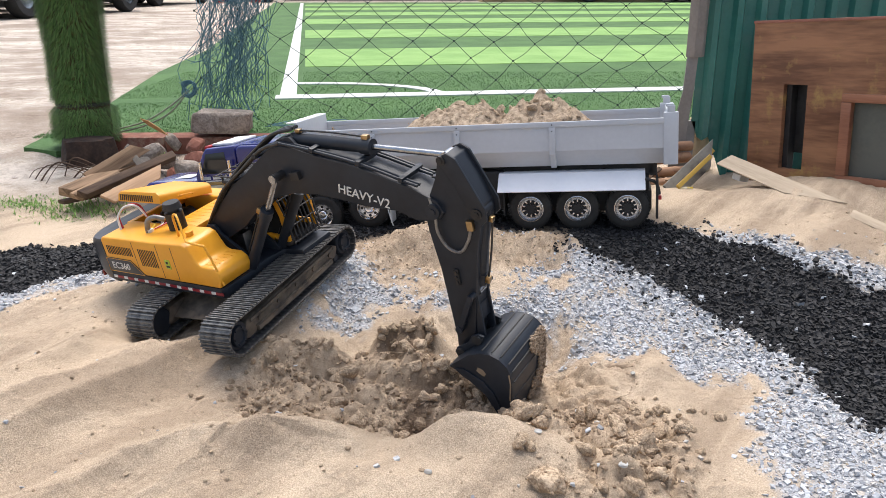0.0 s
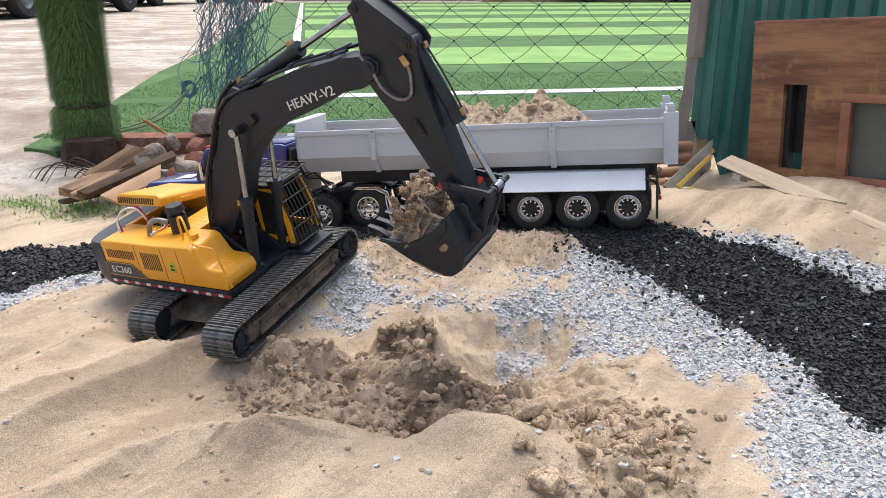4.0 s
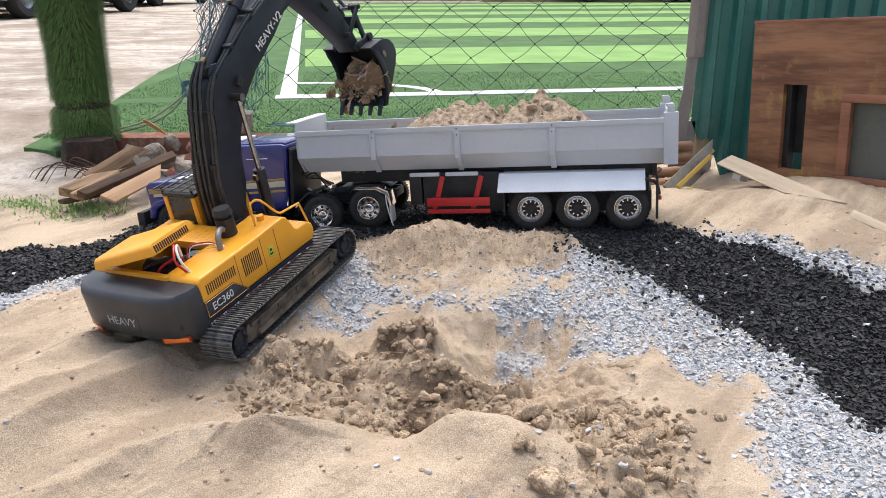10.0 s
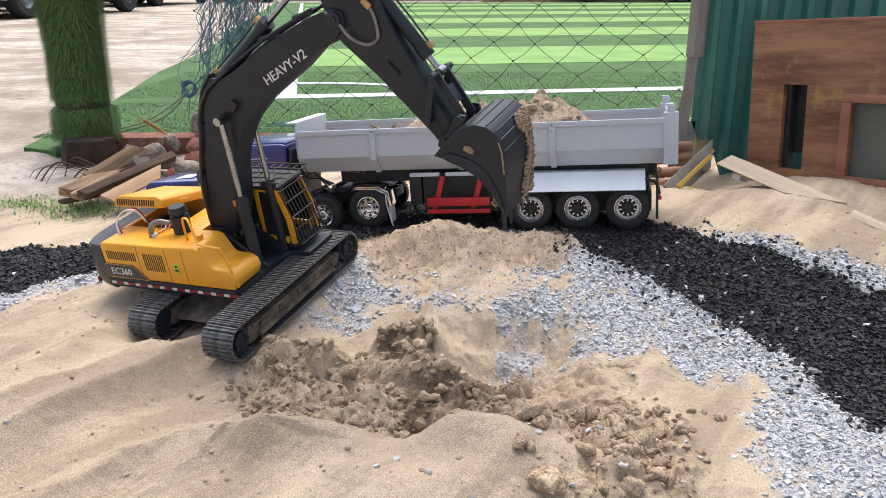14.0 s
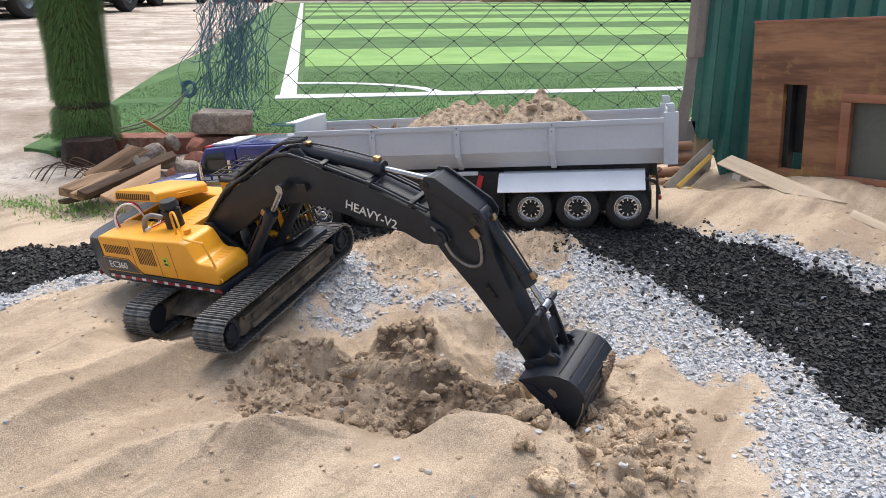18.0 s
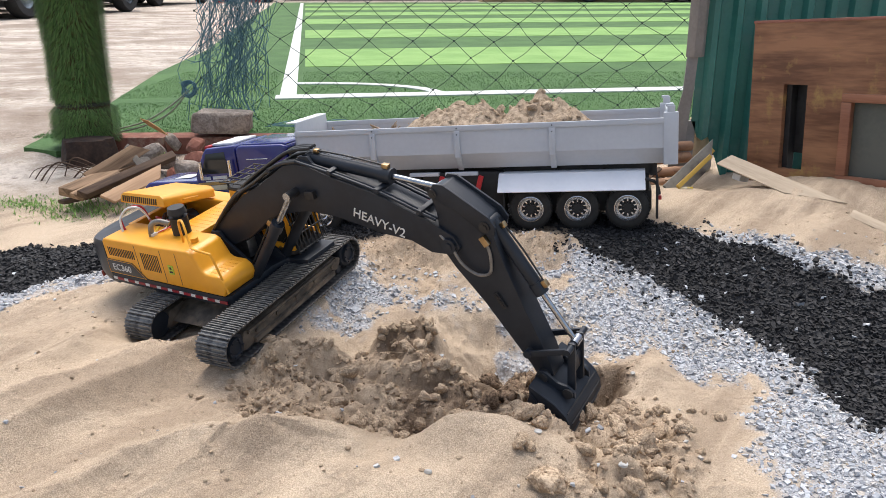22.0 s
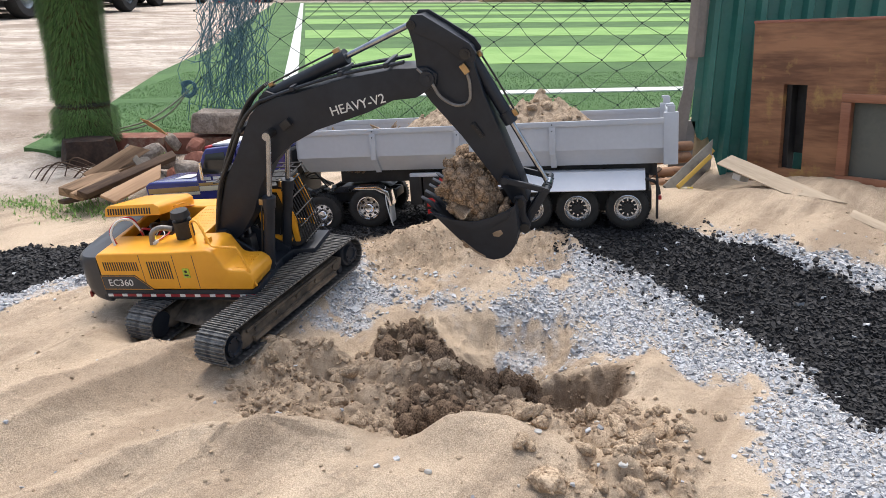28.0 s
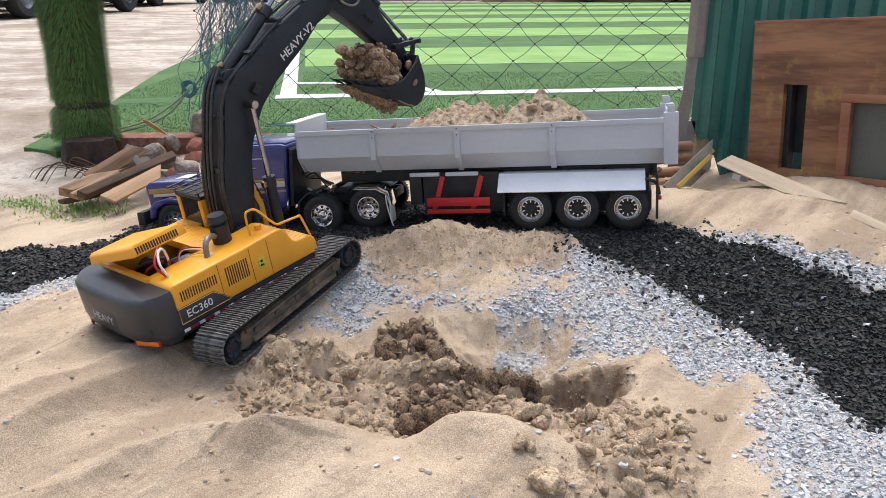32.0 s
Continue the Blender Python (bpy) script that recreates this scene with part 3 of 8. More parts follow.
def island_material(name, tones, rough=0.85, bscale=300, bump=0.25):
    m = bpy.data.materials.new(name)
    m.use_nodes = True
    n, ln = m.node_tree.nodes, m.node_tree.links.new
    g = n.new("ShaderNodeNewGeometry")
    r = n.new("ShaderNodeValToRGB")
    r.color_ramp.elements[0].color, r.color_ramp.elements[1].color = (*tones[0], 1), (*tones[-1], 1)
    for i, t in enumerate(tones[1:-1]):
        e = r.color_ramp.elements.new((i + 1) / (len(tones) - 1))
        e.color = (*t, 1)
    ln(g.outputs["Random Per Island"], r.inputs[0])
    tc, k = n.new("ShaderNodeTexCoord"), n.new("ShaderNodeTexNoise")
    k.inputs["Scale"].default_value, k.inputs["Detail"].default_value = bscale, 4
    ln(tc.outputs["Object"], k.inputs["Vector"])
    mr = n.new("ShaderNodeMapRange")
    mr.inputs["To Min"].default_value, mr.inputs["To Max"].default_value = 0.55, 1.45
    ln(k.outputs["Fac"], mr.inputs["Value"])
    mu = n.new("ShaderNodeVectorMath"); mu.operation = "SCALE"
    ln(r.outputs[0], mu.inputs[0]); ln(mr.outputs[0], mu.inputs["Scale"])
    bs = n["Principled BSDF"]
    ln(mu.outputs[0], bs.inputs["Base Color"])
    bs.inputs["Roughness"].default_value = rough
    bs.inputs["Specular IOR Level"].default_value = 0.3
    b = n.new("ShaderNodeBump")
    b.inputs["Strength"].default_value, b.inputs["Distance"].default_value = bump, 0.002
    ln(k.outputs["Fac"], b.inputs["Height"]); ln(b.outputs[0], bs.inputs["Normal"])
    return m


CHIP_MAT = island_material("crushed_stone", [(0.20, 0.21, 0.225), (0.36, 0.375, 0.40), (0.46, 0.48, 0.51), (0.56, 0.575, 0.60), (0.42, 0.38, 0.33)])
TAR_MAT = island_material("asphalt_crumbs", [(0.010, 0.010, 0.011), (0.017, 0.017, 0.018), (0.026, 0.026, 0.028), (0.055, 0.054, 0.056)], 0.7)
CLOD_MAT = island_material("damp_sand", [(0.17, 0.12, 0.078), (0.28, 0.205, 0.14), (0.40, 0.305, 0.215), (0.22, 0.158, 0.105)], 0.95, 420, 0.6)
DRY_MAT = island_material("dry_sand_lumps", [(0.32, 0.24, 0.165), (0.42, 0.325, 0.23), (0.50, 0.40, 0.29), (0.28, 0.205, 0.14)], 0.95, 420, 0.6)


def sample(count, seed, x0, x1, y0, y1, weight):
    rs = np.random.RandomState(seed)
    x, y = x0 + (x1 - x0) * rs.rand(count), y0 + (y1 - y0) * rs.rand(count)
    keep = rs.rand(count) < weight(x, y)
    x, y = x[keep], y[keep]
    return np.stack([x, y, ground_at(x, y)], -1), rs


pts, rs = sample(190000, 1, -1.0, 1.05, 0.68, 1.6, lambda x, y: np.prod([q if k == 1 else 1 - q for k, q in enumerate(masks(x, y)[:2])], axis=0) * (0.50 + 1.0 * np.clip(0.5 + 1.8 * fbm(x, y, 7, 90), 0, 1)))
scatter("gravel", pts, 0.0012 + 0.0046 * rs.rand(len(pts)) ** 3.4, CHIP_MAT, 2, jag=0.5, label="pale blue-grey crushed stone chips on sand")
pts, rs = sample(420, 4, -0.9, 1.0, 0.7, 1.5, lambda x, y: masks(x, y)[1] * 0.9)
scatter("gravel", pts, 0.0055 + 0.005 * rs.rand(len(pts)) ** 2.5, CHIP_MAT, 5, jag=0.5, label="larger pale grey crushed stones on sand")
pts, rs = sample(150000, 7, -1.0, 1.1, 0.75, 1.85, lambda x, y: masks(x, y)[0])
scatter("asphalt_crumbs", pts, 0.0018 + 0.0044 * rs.rand(len(pts)) ** 2.2, TAR_MAT, 8, flat=0.85, jag=0.5, label="black crumbled asphalt granules of the road", category="asphalt", sink=0.1)
pts, rs = sample(9000, 10, -1.0, 1.0, 0.68, 1.5, lambda x, y: 0.025 + 0.7 * np.exp(-((signed(x, y, ROAD) + 0.01) / 0.020) ** 2) * (x > 0.1))
scatter("gravel", pts, 0.0022 + 0.0040 * rs.rand(len(pts)) ** 2, CHIP_MAT, 11, label="scattered grey stone chips", sink=0.05)
pts, rs = sample(16000, 21, 0.2, 1.0, 0.70, 1.5, lambda x, y: 0.28 * np.exp(-((signed(x, y, ROAD) + 0.005) / 0.030) ** 2))
scatter("asphalt_crumbs", pts, 0.002 + 0.004 * rs.rand(len(pts)) ** 2, TAR_MAT, 22, flat=0.8, label="stray black asphalt crumbs on the gravel", category="asphalt", sink=0.05)
ICO1, ICO2 = ico(1), ico(2)
ICO4, ICO3 = ico(4), ico(3)


def lump_mesh(seed, size, mat, crumbs=45, fine_=False):
    """A crumbly clod: a knobbly core with crumbs stuck on it."""
    v, f = ICO4 if fine_ else ICO3
    r_ = np.random.RandomState(seed)
    # broken faces, worn round, with a grainy relief
    nrm = r_.randn(13, 3)
    nrm /= np.linalg.norm(nrm, axis=1)[:, None]
    face = np.clip(v @ nrm.T, 0, None) / (0.60 + 0.35 * r_.rand(13))
    rad = np.minimum(np.maximum((face ** 9).sum(1), 1e-4) ** (-1 / 9), 1.15)
    for q, amp in ((3, 0.06), (6, 0.05), (11, 0.035), (19, 0.022)):
        for k in range(3):
            rad = rad + amp * 0.6 * np.sin(v @ (r_.randn(3) * q) + 6.283 * r_.rand())
    rad = rad + 0.016 * r_.randn(len(v))
    core = v * rad[:, None] * np.array([1.15, 1.0, 0.85])
    vs, fs = [core], [f]
    iv, if_ = ICO1
    at = len(core)
    for k in range(crumbs):
        j = r_.randint(len(core))
        s_ = 0.03 + 0.12 * r_.rand() ** 3
        vs.append(core[j] * (1.0 + 0.05 * r_.rand()) + iv * s_ * (1 + 0.5 * (r_.rand(len(iv), 1) - 0.5)))
        fs.append(if_ + at)
        at += len(iv)
    me = bpy.data.meshes.new("sand_lump")
    me.from_pydata((np.concatenate(vs) * size).tolist(), [], np.concatenate(fs).tolist())
    me.polygons.foreach_set("use_smooth", [True] * len(me.polygons))
    me.materials.append(mat)
    return me


SCOOPED = surf("scooped_sand", (0.15, 0.102, 0.066), (0.37, 0.27, 0.185), 60, 0.95, bump=0.9, bscale=420, fine=1.4, spec=0.2)
CLODDED = surf("clodded_sand", (0.30, 0.220, 0.148), (0.58, 0.452, 0.322), 2.5, 0.95, bump=0.9, bscale=13, fine=1.4, spec=0.2)
DAMP = surf("damp_dug_sand", (0.085, 0.056, 0.036), (0.25, 0.175, 0.118), 60, 0.95, bump=0.9, bscale=420, fine=1.4, spec=0.2)
CLOD_MESHES = [lump_mesh(500 + k, 0.5, CLODDED, 60, True) for k in range(10)]
rs = np.random.RandomState(15)
# where the clods lie: x, y, spread, how many, largest
for cx, cy, spread, many, most in ((0.120, 0.772, 0.004, 1, 0.044), (0.022, 0.972, 0.006, 2, 0.032), (0.034, 0.940, 0.008, 3, 0.028), (0.100, 0.900, 0.012, 5, 0.036), (0.075, 0.935, 0.028, 12, 0.020), (0.185, 0.945, 0.020, 6, 0.024), (0.222, 0.880, 0.018, 7, 0.032), (0.250, 0.866, 0.018, 7, 0.032),
                                  (0.280, 0.905, 0.022, 9, 0.026), (0.210, 0.800, 0.022, 9, 0.034), (0.235, 0.845, 0.045, 26, 0.022), (0.290, 0.955, 0.028, 12, 0.018), (0.255, 0.79, 0.03, 10, 0.028), (0.090, 0.820, 0.012, 5, 0.022), (-0.143, 0.989, 0.006, 2, 0.028), (-0.112, 0.940, 0.012, 4, 0.026), (-0.166, 0.900, 0.012, 4, 0.022),
                                  (-0.055, 0.935, 0.022, 12, 0.020), (-0.025, 0.985, 0.022, 8, 0.020), (-0.235, 1.045, 0.022, 9, 0.024), (-0.26, 1.09, 0.012, 5, 0.022), (-0.14, 1.055, 0.020, 8, 0.026), (-0.24, 0.985, 0.035, 14, 0.014), (-0.30, 1.00, 0.03, 8, 0.012), (-0.088, 1.115, 0.014, 9, 0.024), (-0.055, 1.115, 0.016, 9, 0.022), (-0.022, 1.125, 0.014, 9, 0.024), (-0.035, 1.075, 0.022, 12, 0.024), (0.0, 1.03, 0.022, 12, 0.024), (0.05, 1.00, 0.018, 8, 0.022), (-0.19, 1.075, 0.022, 8, 0.020)):
    for k in range(many):
        x, y, s_ = cx + spread * rs.randn(), cy + 0.7 * spread * rs.randn(), 0.007 + (most - 0.007) * rs.rand() ** 1.8
        if k == 0:
            x, y, s_ = cx, cy, most
        if any(signed(np.array([x]), np.array([y]), poly)[0] > -0.006 for poly, _ in SCOOPS):
            continue
        z = float(ground_at(np.array([x]), np.array([y]))[0])
        ob = tagged(new("sand_clod", CLOD_MESHES[rs.randint(10)]), "crumbly clod of tan sand lying by the pit", "sand clod", "clods round the pit")
        ob.matrix_basis = pose(x, y, z + s_ * 0.10, 360 * rs.rand(), 40 * rs.rand(), 360 * rs.rand()) @ Matrix.Diagonal((s_, s_ * (0.8 + 0.3 * rs.rand()), s_ * (0.7 + 0.3 * rs.rand()), 1))
pts, rs = sample(14000, 13, -0.45, 0.42, 0.68, 1.2, lambda x, y: masks(x, y)[2])
scatter("sand_lumps", pts, 0.0018 + 0.007 * rs.rand(len(pts)) ** 4, CLOD_MAT, 14, 0.85, ICO1, 0.30, 0.15, "crumbly damp brown sand crumbs round the pit", "sand")
pts, rs = sample(2600, 17, -1.0, 1.0, 0.66, 1.5, lambda x, y: 0.5 * (1 - masks(x, y)[0]))
scatter("sand_lumps", pts, 0.002 + 0.005 * rs.rand(len(pts)) ** 3, DRY_MAT, 18, 0.8, ICO1, 0.30, 0.1, "small crumbs of dry sand", "sand")
pts, rs = sample(1500, 19, -0.18, 0.28, 1.34, 1.52, lambda x, y: step(-0.02, 0.02, signed(x, y, TIPPED)))
scatter("sand_lumps", pts, 0.0015 + 0.004 * rs.rand(len(pts)) ** 3, DRY_MAT, 20, 0.8, ICO1, 0.30, 0.1, "crumbs on the low sand mound beside the road", "sand")


# ---- excavator ----
MOVERS = {}
excavator = tagged(new("excavator"), "yellow and charcoal toy tracked excavator working on sand", "toy excavator")
UP = Matrix.Rotation(radians(90), 4, "X")


def top_prism(outline, z0, z1, bevel=0.0, bm=None):
    """An outline in x and y, extruded upwards."""
    own = prism([(x, -y) for x, y in outline], z0, z1, bevel)
    return merge(bm, own, Matrix(((1, 0, 0, 0), (0, 0, -1, 0), (0, 1, 0, 0), (0, 0, 0, 1))))


def build_tracks():
    shoe_bm = box(-0.0050, 0.0050, -0.0275, 0.0275, -0.0012, 0.0012, 0.0004)
    box(-0.0044, -0.0022, -0.0275, 0.0275, 0.0008, 0.0040, 0.0004, shoe_bm)
    box(0.0018, 0.0034, -0.0275, 0.0275, 0.0008, 0.0032, 0.0004, shoe_bm)
    first = None
    r = 0.0260
    straight, arc = 0.300, math.pi * r
    total, count = 2 * (straight + arc), 74
    for yc, side, x0, x1, zc in ((-0.1140, "near", -0.176, 0.124, 0.0410), (0.066, "far", -0.144, 0.156, 0.0275)):
        s = -1 if side == "near" else 1
        mid = (x0 + x1) / 2
        frame_bm = prism([(mid + a_, zc + b_) for a_, b_ in ((-0.140, -0.012), (-0.125, 0.012), (0.110, 0.013), (0.128, 0.004), (0.120, -0.012), (-0.13, -0.017))], yc - 0.020, yc + 0.020, 0.003)
        box(mid - 0.11, mid + 0.10, yc + s * 0.019, yc + s * 0.025, zc - 0.014, zc - 0.007, 0.001, frame_bm)
        box(mid - 0.12, mid + 0.11, yc + s * 0.019, yc + s * 0.0225, zc + 0.006, zc + 0.011, 0.001, frame_bm)
        for k in range(5):
            rod((mid - 0.10 + k * 0.05, yc + s * 0.018, zc), (mid - 0.10 + k * 0.05, yc + s * 0.0225, zc), 0.0035, frame_bm)
        track = part("track", frame_bm, TRACK_FRAME, excavator, "black steel track unit caked with dried sand")
        for i in range(count):
            d = total * i / count
            if d < straight:
                m = pose(x0 + d, yc, zc + r, 0, 0, 0)
            elif d < straight + arc:
                a = (d - straight) / r
                m = Matrix.Translation((x1 + r * math.sin(a), yc, zc + r * math.cos(a))) @ Matrix.Rotation(a, 4, "Y")
            elif d < 2 * straight + arc:
                m = Matrix.Translation((x1 - (d - straight - arc), yc, zc - r)) @ Matrix.Rotation(math.pi, 4, "Y")
            else:
                a = math.pi + (d - 2 * straight - arc) / r
                m = Matrix.Translation((x0 + r * math.sin(a), yc, zc + r * math.cos(a))) @ Matrix.Rotation(a, 4, "Y")
            if first is None:
                first = part("track_shoe", shoe_bm, TRACK, track, smooth=0)
                first.matrix_basis = m
            else:
                share("track_shoe", first, track, m)
        wheel = lathe([(0.0, -0.021), (0.010, -0.021), (0.011, -0.024), (0.015, -0.024), (0.016, -0.019), (0.0205, -0.019), (0.0225, -0.016), (0.0225, 0.016), (0.0205, 0.019), (0.0, 0.019)])
        for k in range(6):
            a = k * math.pi / 3
            rod((0.0130 * math.cos(a), -0.026, 0.0130 * math.sin(a)), (0.0130 * math.cos(a), -0.023, 0.0130 * math.sin(a)), 0.0015, wheel, 6)
        w = part("idler_wheel", wheel, DARK, track)
        w.matrix_basis = Matrix.Translation((x0, yc, zc)) @ Matrix.Rotation(0 if s < 0 else math.pi, 4, "Z")
        share("sprocket", w, track, Matrix.Translation((x1, yc, zc)) @ Matrix.Rotation(0 if s < 0 else math.pi, 4, "Z"))
        roller = lathe([(0.0, -0.018), (0.006, -0.018), (0.008, -0.014), (0.008, 0.014), (0.0, 0.014)], seg=16)
        rl = part("roller", roller, DARK, track)
        rl.matrix_basis = pose(mid - 0.12, yc, zc - 0.016)
        for k in range(1, 7):
            share("roller", rl, track, pose(mid - 0.12 + k * 0.04, yc, zc - 0.016))
    car = box(-0.075, 0.075, -0.105, 0.06, 0.026, 0.052, 0.006)
    prism([(-0.12, 0.020), (-0.06, 0.050), (0.06, 0.050), (0.12, 0.020), (0.10, 0.016), (0.04, 0.034), (-0.04, 0.034), (-0.10, 0.016)], -0.100, 0.067, 0.003, car)
    part("car_body", car, TRACK_FRAME, excavator)
    ring = bmesh.new()
    rod((0, 0, 0.050), (0, 0, 0.064), 0.062, ring, 40)
    part("slewing_ring", ring, BLACK, excavator)


build_tracks()


def build_house():
    bm = top_prism([(-0.185, -0.107), (0.078, -0.107), (0.085, -0.098), (0.085, -0.042), (0.080, 0.000), (0.088, 0.030), (0.125, 0.034), (0.125, 0.106), (-0.185, 0.106)], 0.060, 0.078, 0.003)
    house = part("house", bm, DARK, excavator, "yellow upper house with an open engine lid")
    # right-hand cover with the stepped front box
    side = prism([(-0.178, 0.0785), (-0.178, 0.136), (-0.172, 0.141), (-0.05, 0.143), (0.018, 0.146), (0.028, 0.142), (0.042, 0.116), (0.050, 0.112), (0.074, 0.112), (0.084, 0.105), (0.087, 0.094), (0.080, 0.0785)], -0.108, -0.042, 0.004, segs=3)
    side_cover = part("side_cover", side, YELLOW, house)
    for x0, x1, z0, z1, slant in ((-0.168, -0.105, 0.112, 0.127, 1), (-0.090, -0.048, 0.098, 0.128, 1)):
        n = int((x1 - x0) / 0.0042)
        slots = bmesh.new()
        for k in range(n):
            x = x0 + (k + 0.5) * (x1 - x0) / n
            box(x - 0.0009, x + 0.0009, -0.1085, -0.1070, z0, z1, 0, slots)
        part("louvre", slots, BLACK, house, smooth=0)
    seam = bmesh.new()
    for x in (-0.100, -0.042, -0.008):
        box(x - 0.0004, x + 0.0004, -0.1083, -0.107, 0.082, 0.139, 0, seam)
    part("seam", seam, HOUSE_GREY, house, smooth=0)
    chev = prism([(-0.1785, 0.0790), (-0.1785, 0.1045), (-0.116, 0.1045), (-0.088, 0.0790)], -0.1092, -0.1075, 0.0003)
    part("name_panel", chev, HOUSE_GREY, house, "charcoal slanted name panel")
    words("lettering", "EC360", 0.0165, WHITE, house, Matrix.Translation((-0.144, -0.1094, 0.0862)) @ UP)
    stick = box(-0.030, -0.019, -0.1090, -0.1078, 0.100, 0.116, 0.0004)
    part("warning_sticker", stick, surf("sticker_green", (0.55, 0.62, 0.06), (0.30, 0.42, 0.05), 220, 0.5, bump=0), house, "yellow-green warning sticker")
    marks = bmesh.new()
    box(-0.0265, -0.0225, -0.1094, -0.1088, 0.109, 0.113, 0, marks); box(-0.028, -0.021, -0.1094, -0.1088, 0.103, 0.106, 0, marks)
    part("sticker_mark", marks, BLACK, house, smooth=0)
    dark_red = surf("dark_red", (0.22, 0.012, 0.02), (0.28, 0.02, 0.03), 60, 0.4, bump=0)
    for k in range(10):
        x = -0.176 + k * 0.0258
        part("reflective_block", box(x, x + 0.0095, -0.1082, -0.1068, 0.0662, 0.0706), WHITE, house, "white reflective block", smooth=0)
        part("reflective_block", box(x + 0.0095, x + 0.0258, -0.1082, -0.1068, 0.0662, 0.0706), dark_red, house, "dark red reflective block", smooth=0)
    # left-hand and rear covers round the engine bay
    left = prism([(-0.178, 0.0785), (-0.178, 0.136), (-0.172, 0.141), (-0.03, 0.141), (-0.03, 0.0785)], 0.072, 0.107, 0.004, segs=3)
    part("side_cover", left, YELLOW, house)
    bridge = box(-0.078, -0.022, -0.043, 0.073, 0.128, 0.141, 0.002)
    part("deck_plate", bridge, YELLOW, house)
    part("deck_rail", box(-0.180, -0.170, -0.05, 0.08, 0.124, 0.140, 0.002), YELLOW, house)
    part("walkway", box(-0.031, 0.020, 0.052, 0.107, 0.126, 0.141, 0.003), YELLOW, house)
    tread = bmesh.new()
    for k in range(90):
        x, y = -0.070 + 0.0047 * (k % 10), -0.035 + 0.0115 * (k // 10)
        rod((x, y, 0.1405), (x, y, 0.1416), 0.0012, tread, 6)
    for k in range(48):
        x, y = 0.050 + 0.0032 * (k % 8), -0.098 + 0.0088 * (k // 8)
        rod((x, y, 0.1115), (x, y, 0.1126), 0.0009, tread, 6)
    tagged(part("tread_studs", tread, YELLOW, house), kind="stuff")
    bay = box(-0.172, -0.02, -0.043, 0.073, 0.076, 0.084, 0)
    part("bay_floor", bay, BLACK, house, smooth=0)
    engine = box(-0.150, -0.105, -0.020, 0.035, 0.084, 0.128, 0.004)
    rod((-0.128, -0.030, 0.118), (-0.128, 0.045, 0.118), 0.015, engine, 20)
    box(-0.165, -0.150, 0.02, 0.06, 0.084, 0.122, 0.003, engine)
    for k in range(6):
        box(-0.104, -0.088, -0.030 + k * 0.008, -0.026 + k * 0.008, 0.09, 0.124, 0.001, engine)
    part("engine", engine, BLACK, house)
    cap = bmesh.new()
    rod((-0.095, -0.022, 0.118), (-0.095, -0.022, 0.130), 0.013, cap, 24)
    rod((-0.095, -0.022, 0.130), (-0.095, -0.022, 0.133), 0.010, cap, 24)
    part("pump_head", cap, STEEL, house)
    wires = ((RED, [(-0.165, 0.01, 0.10), (-0.155, -0.01, 0.135), (-0.135, -0.02, 0.142), (-0.12, 0.0, 0.125)], 0.0022), (RED, [(-0.118, -0.03, 0.13), (-0.10, -0.02, 0.146), (-0.08, -0.045, 0.146), (-0.088, -0.070, 0.144)], 0.0010),
             (WHITE, [(-0.118, -0.034, 0.128), (-0.105, -0.03, 0.148), (-0.085, -0.05, 0.146), (-0.088, -0.072, 0.144)], 0.0009),
             (surf("yellow_wire", (0.7, 0.55, 0.05), (0.6, 0.45, 0.04), 60, 0.4, bump=0), [(-0.120, -0.038, 0.126), (-0.108, -0.045, 0.142), (-0.095, -0.06, 0.146), (-0.088, -0.074, 0.144)], 0.0009),
             (HOSE, [(-0.15, 0.04, 0.12), (-0.14, 0.0, 0.14), (-0.12, -0.025, 0.135), (-0.11, -0.035, 0.10)], 0.004))
    for mt, pts_, r in wires:
        part("wire", tube(pts_, r), mt, house)
    part("plug", box(-0.092, -0.084, -0.079, -0.070, 0.142, 0.147, 0.0006), WHITE, house, "white wire plug")
    for mt, dy_ in ((WHITE, 0.0), (RED, 0.005)):
        part("hose", tube([(-0.158, -0.078 + dy_, 0.138), (-0.164 - dy_, -0.072 + dy_, 0.160), (-0.156, -0.060 + dy_, 0.174), (-0.142, -0.048 + dy_, 0.172), (-0.134, -0.040, 0.150), (-0.132, -0.036, 0.12)], 0.0019, seg=8), mt, house, "bent engine hose")
    part("outline", tube([(-0.1765, -0.1093, 0.0800), (-0.1765, -0.1093, 0.1035), (-0.1165, -0.1093, 0.1035), (-0.0905, -0.1093, 0.0800), (-0.1765, -0.1093, 0.0800)], 0.0005, seg=4, steps=1), YELLOW, house)
    for k in range(4):
        part("wire", tube([(-0.02 + 0.008 * k, 0.0, 0.086), (-0.02 + 0.008 * k, 0.01 + 0.006 * k, 0.125), (-0.01 + 0.006 * k, 0.03, 0.10)], 0.0014), (RED, WHITE, HOSE, RED)[k], house)
    valve = box(-0.018, 0.03, 0.005, 0.050, 0.08, 0.112, 0.003)
    for k in range(6):
        rod((-0.012 + 0.008 * k, 0.012 + 0.012 * (k % 3), 0.112), (-0.012 + 0.008 * k, 0.012 + 0.012 * (k % 3), 0.122), 0.004, valve, 10)
    part("valve_block", valve, surf("valve_metal", (0.20, 0.20, 0.21), (0.32, 0.32, 0.33), 80, 0.35, metal=0.9), house)
    part("junction_box", box(-0.014, 0.010, -0.040, -0.018, 0.118, 0.132, 0.003), RED, house, "glossy red junction box")
    # counterweight
    cw = bmesh.new()
    plan = []
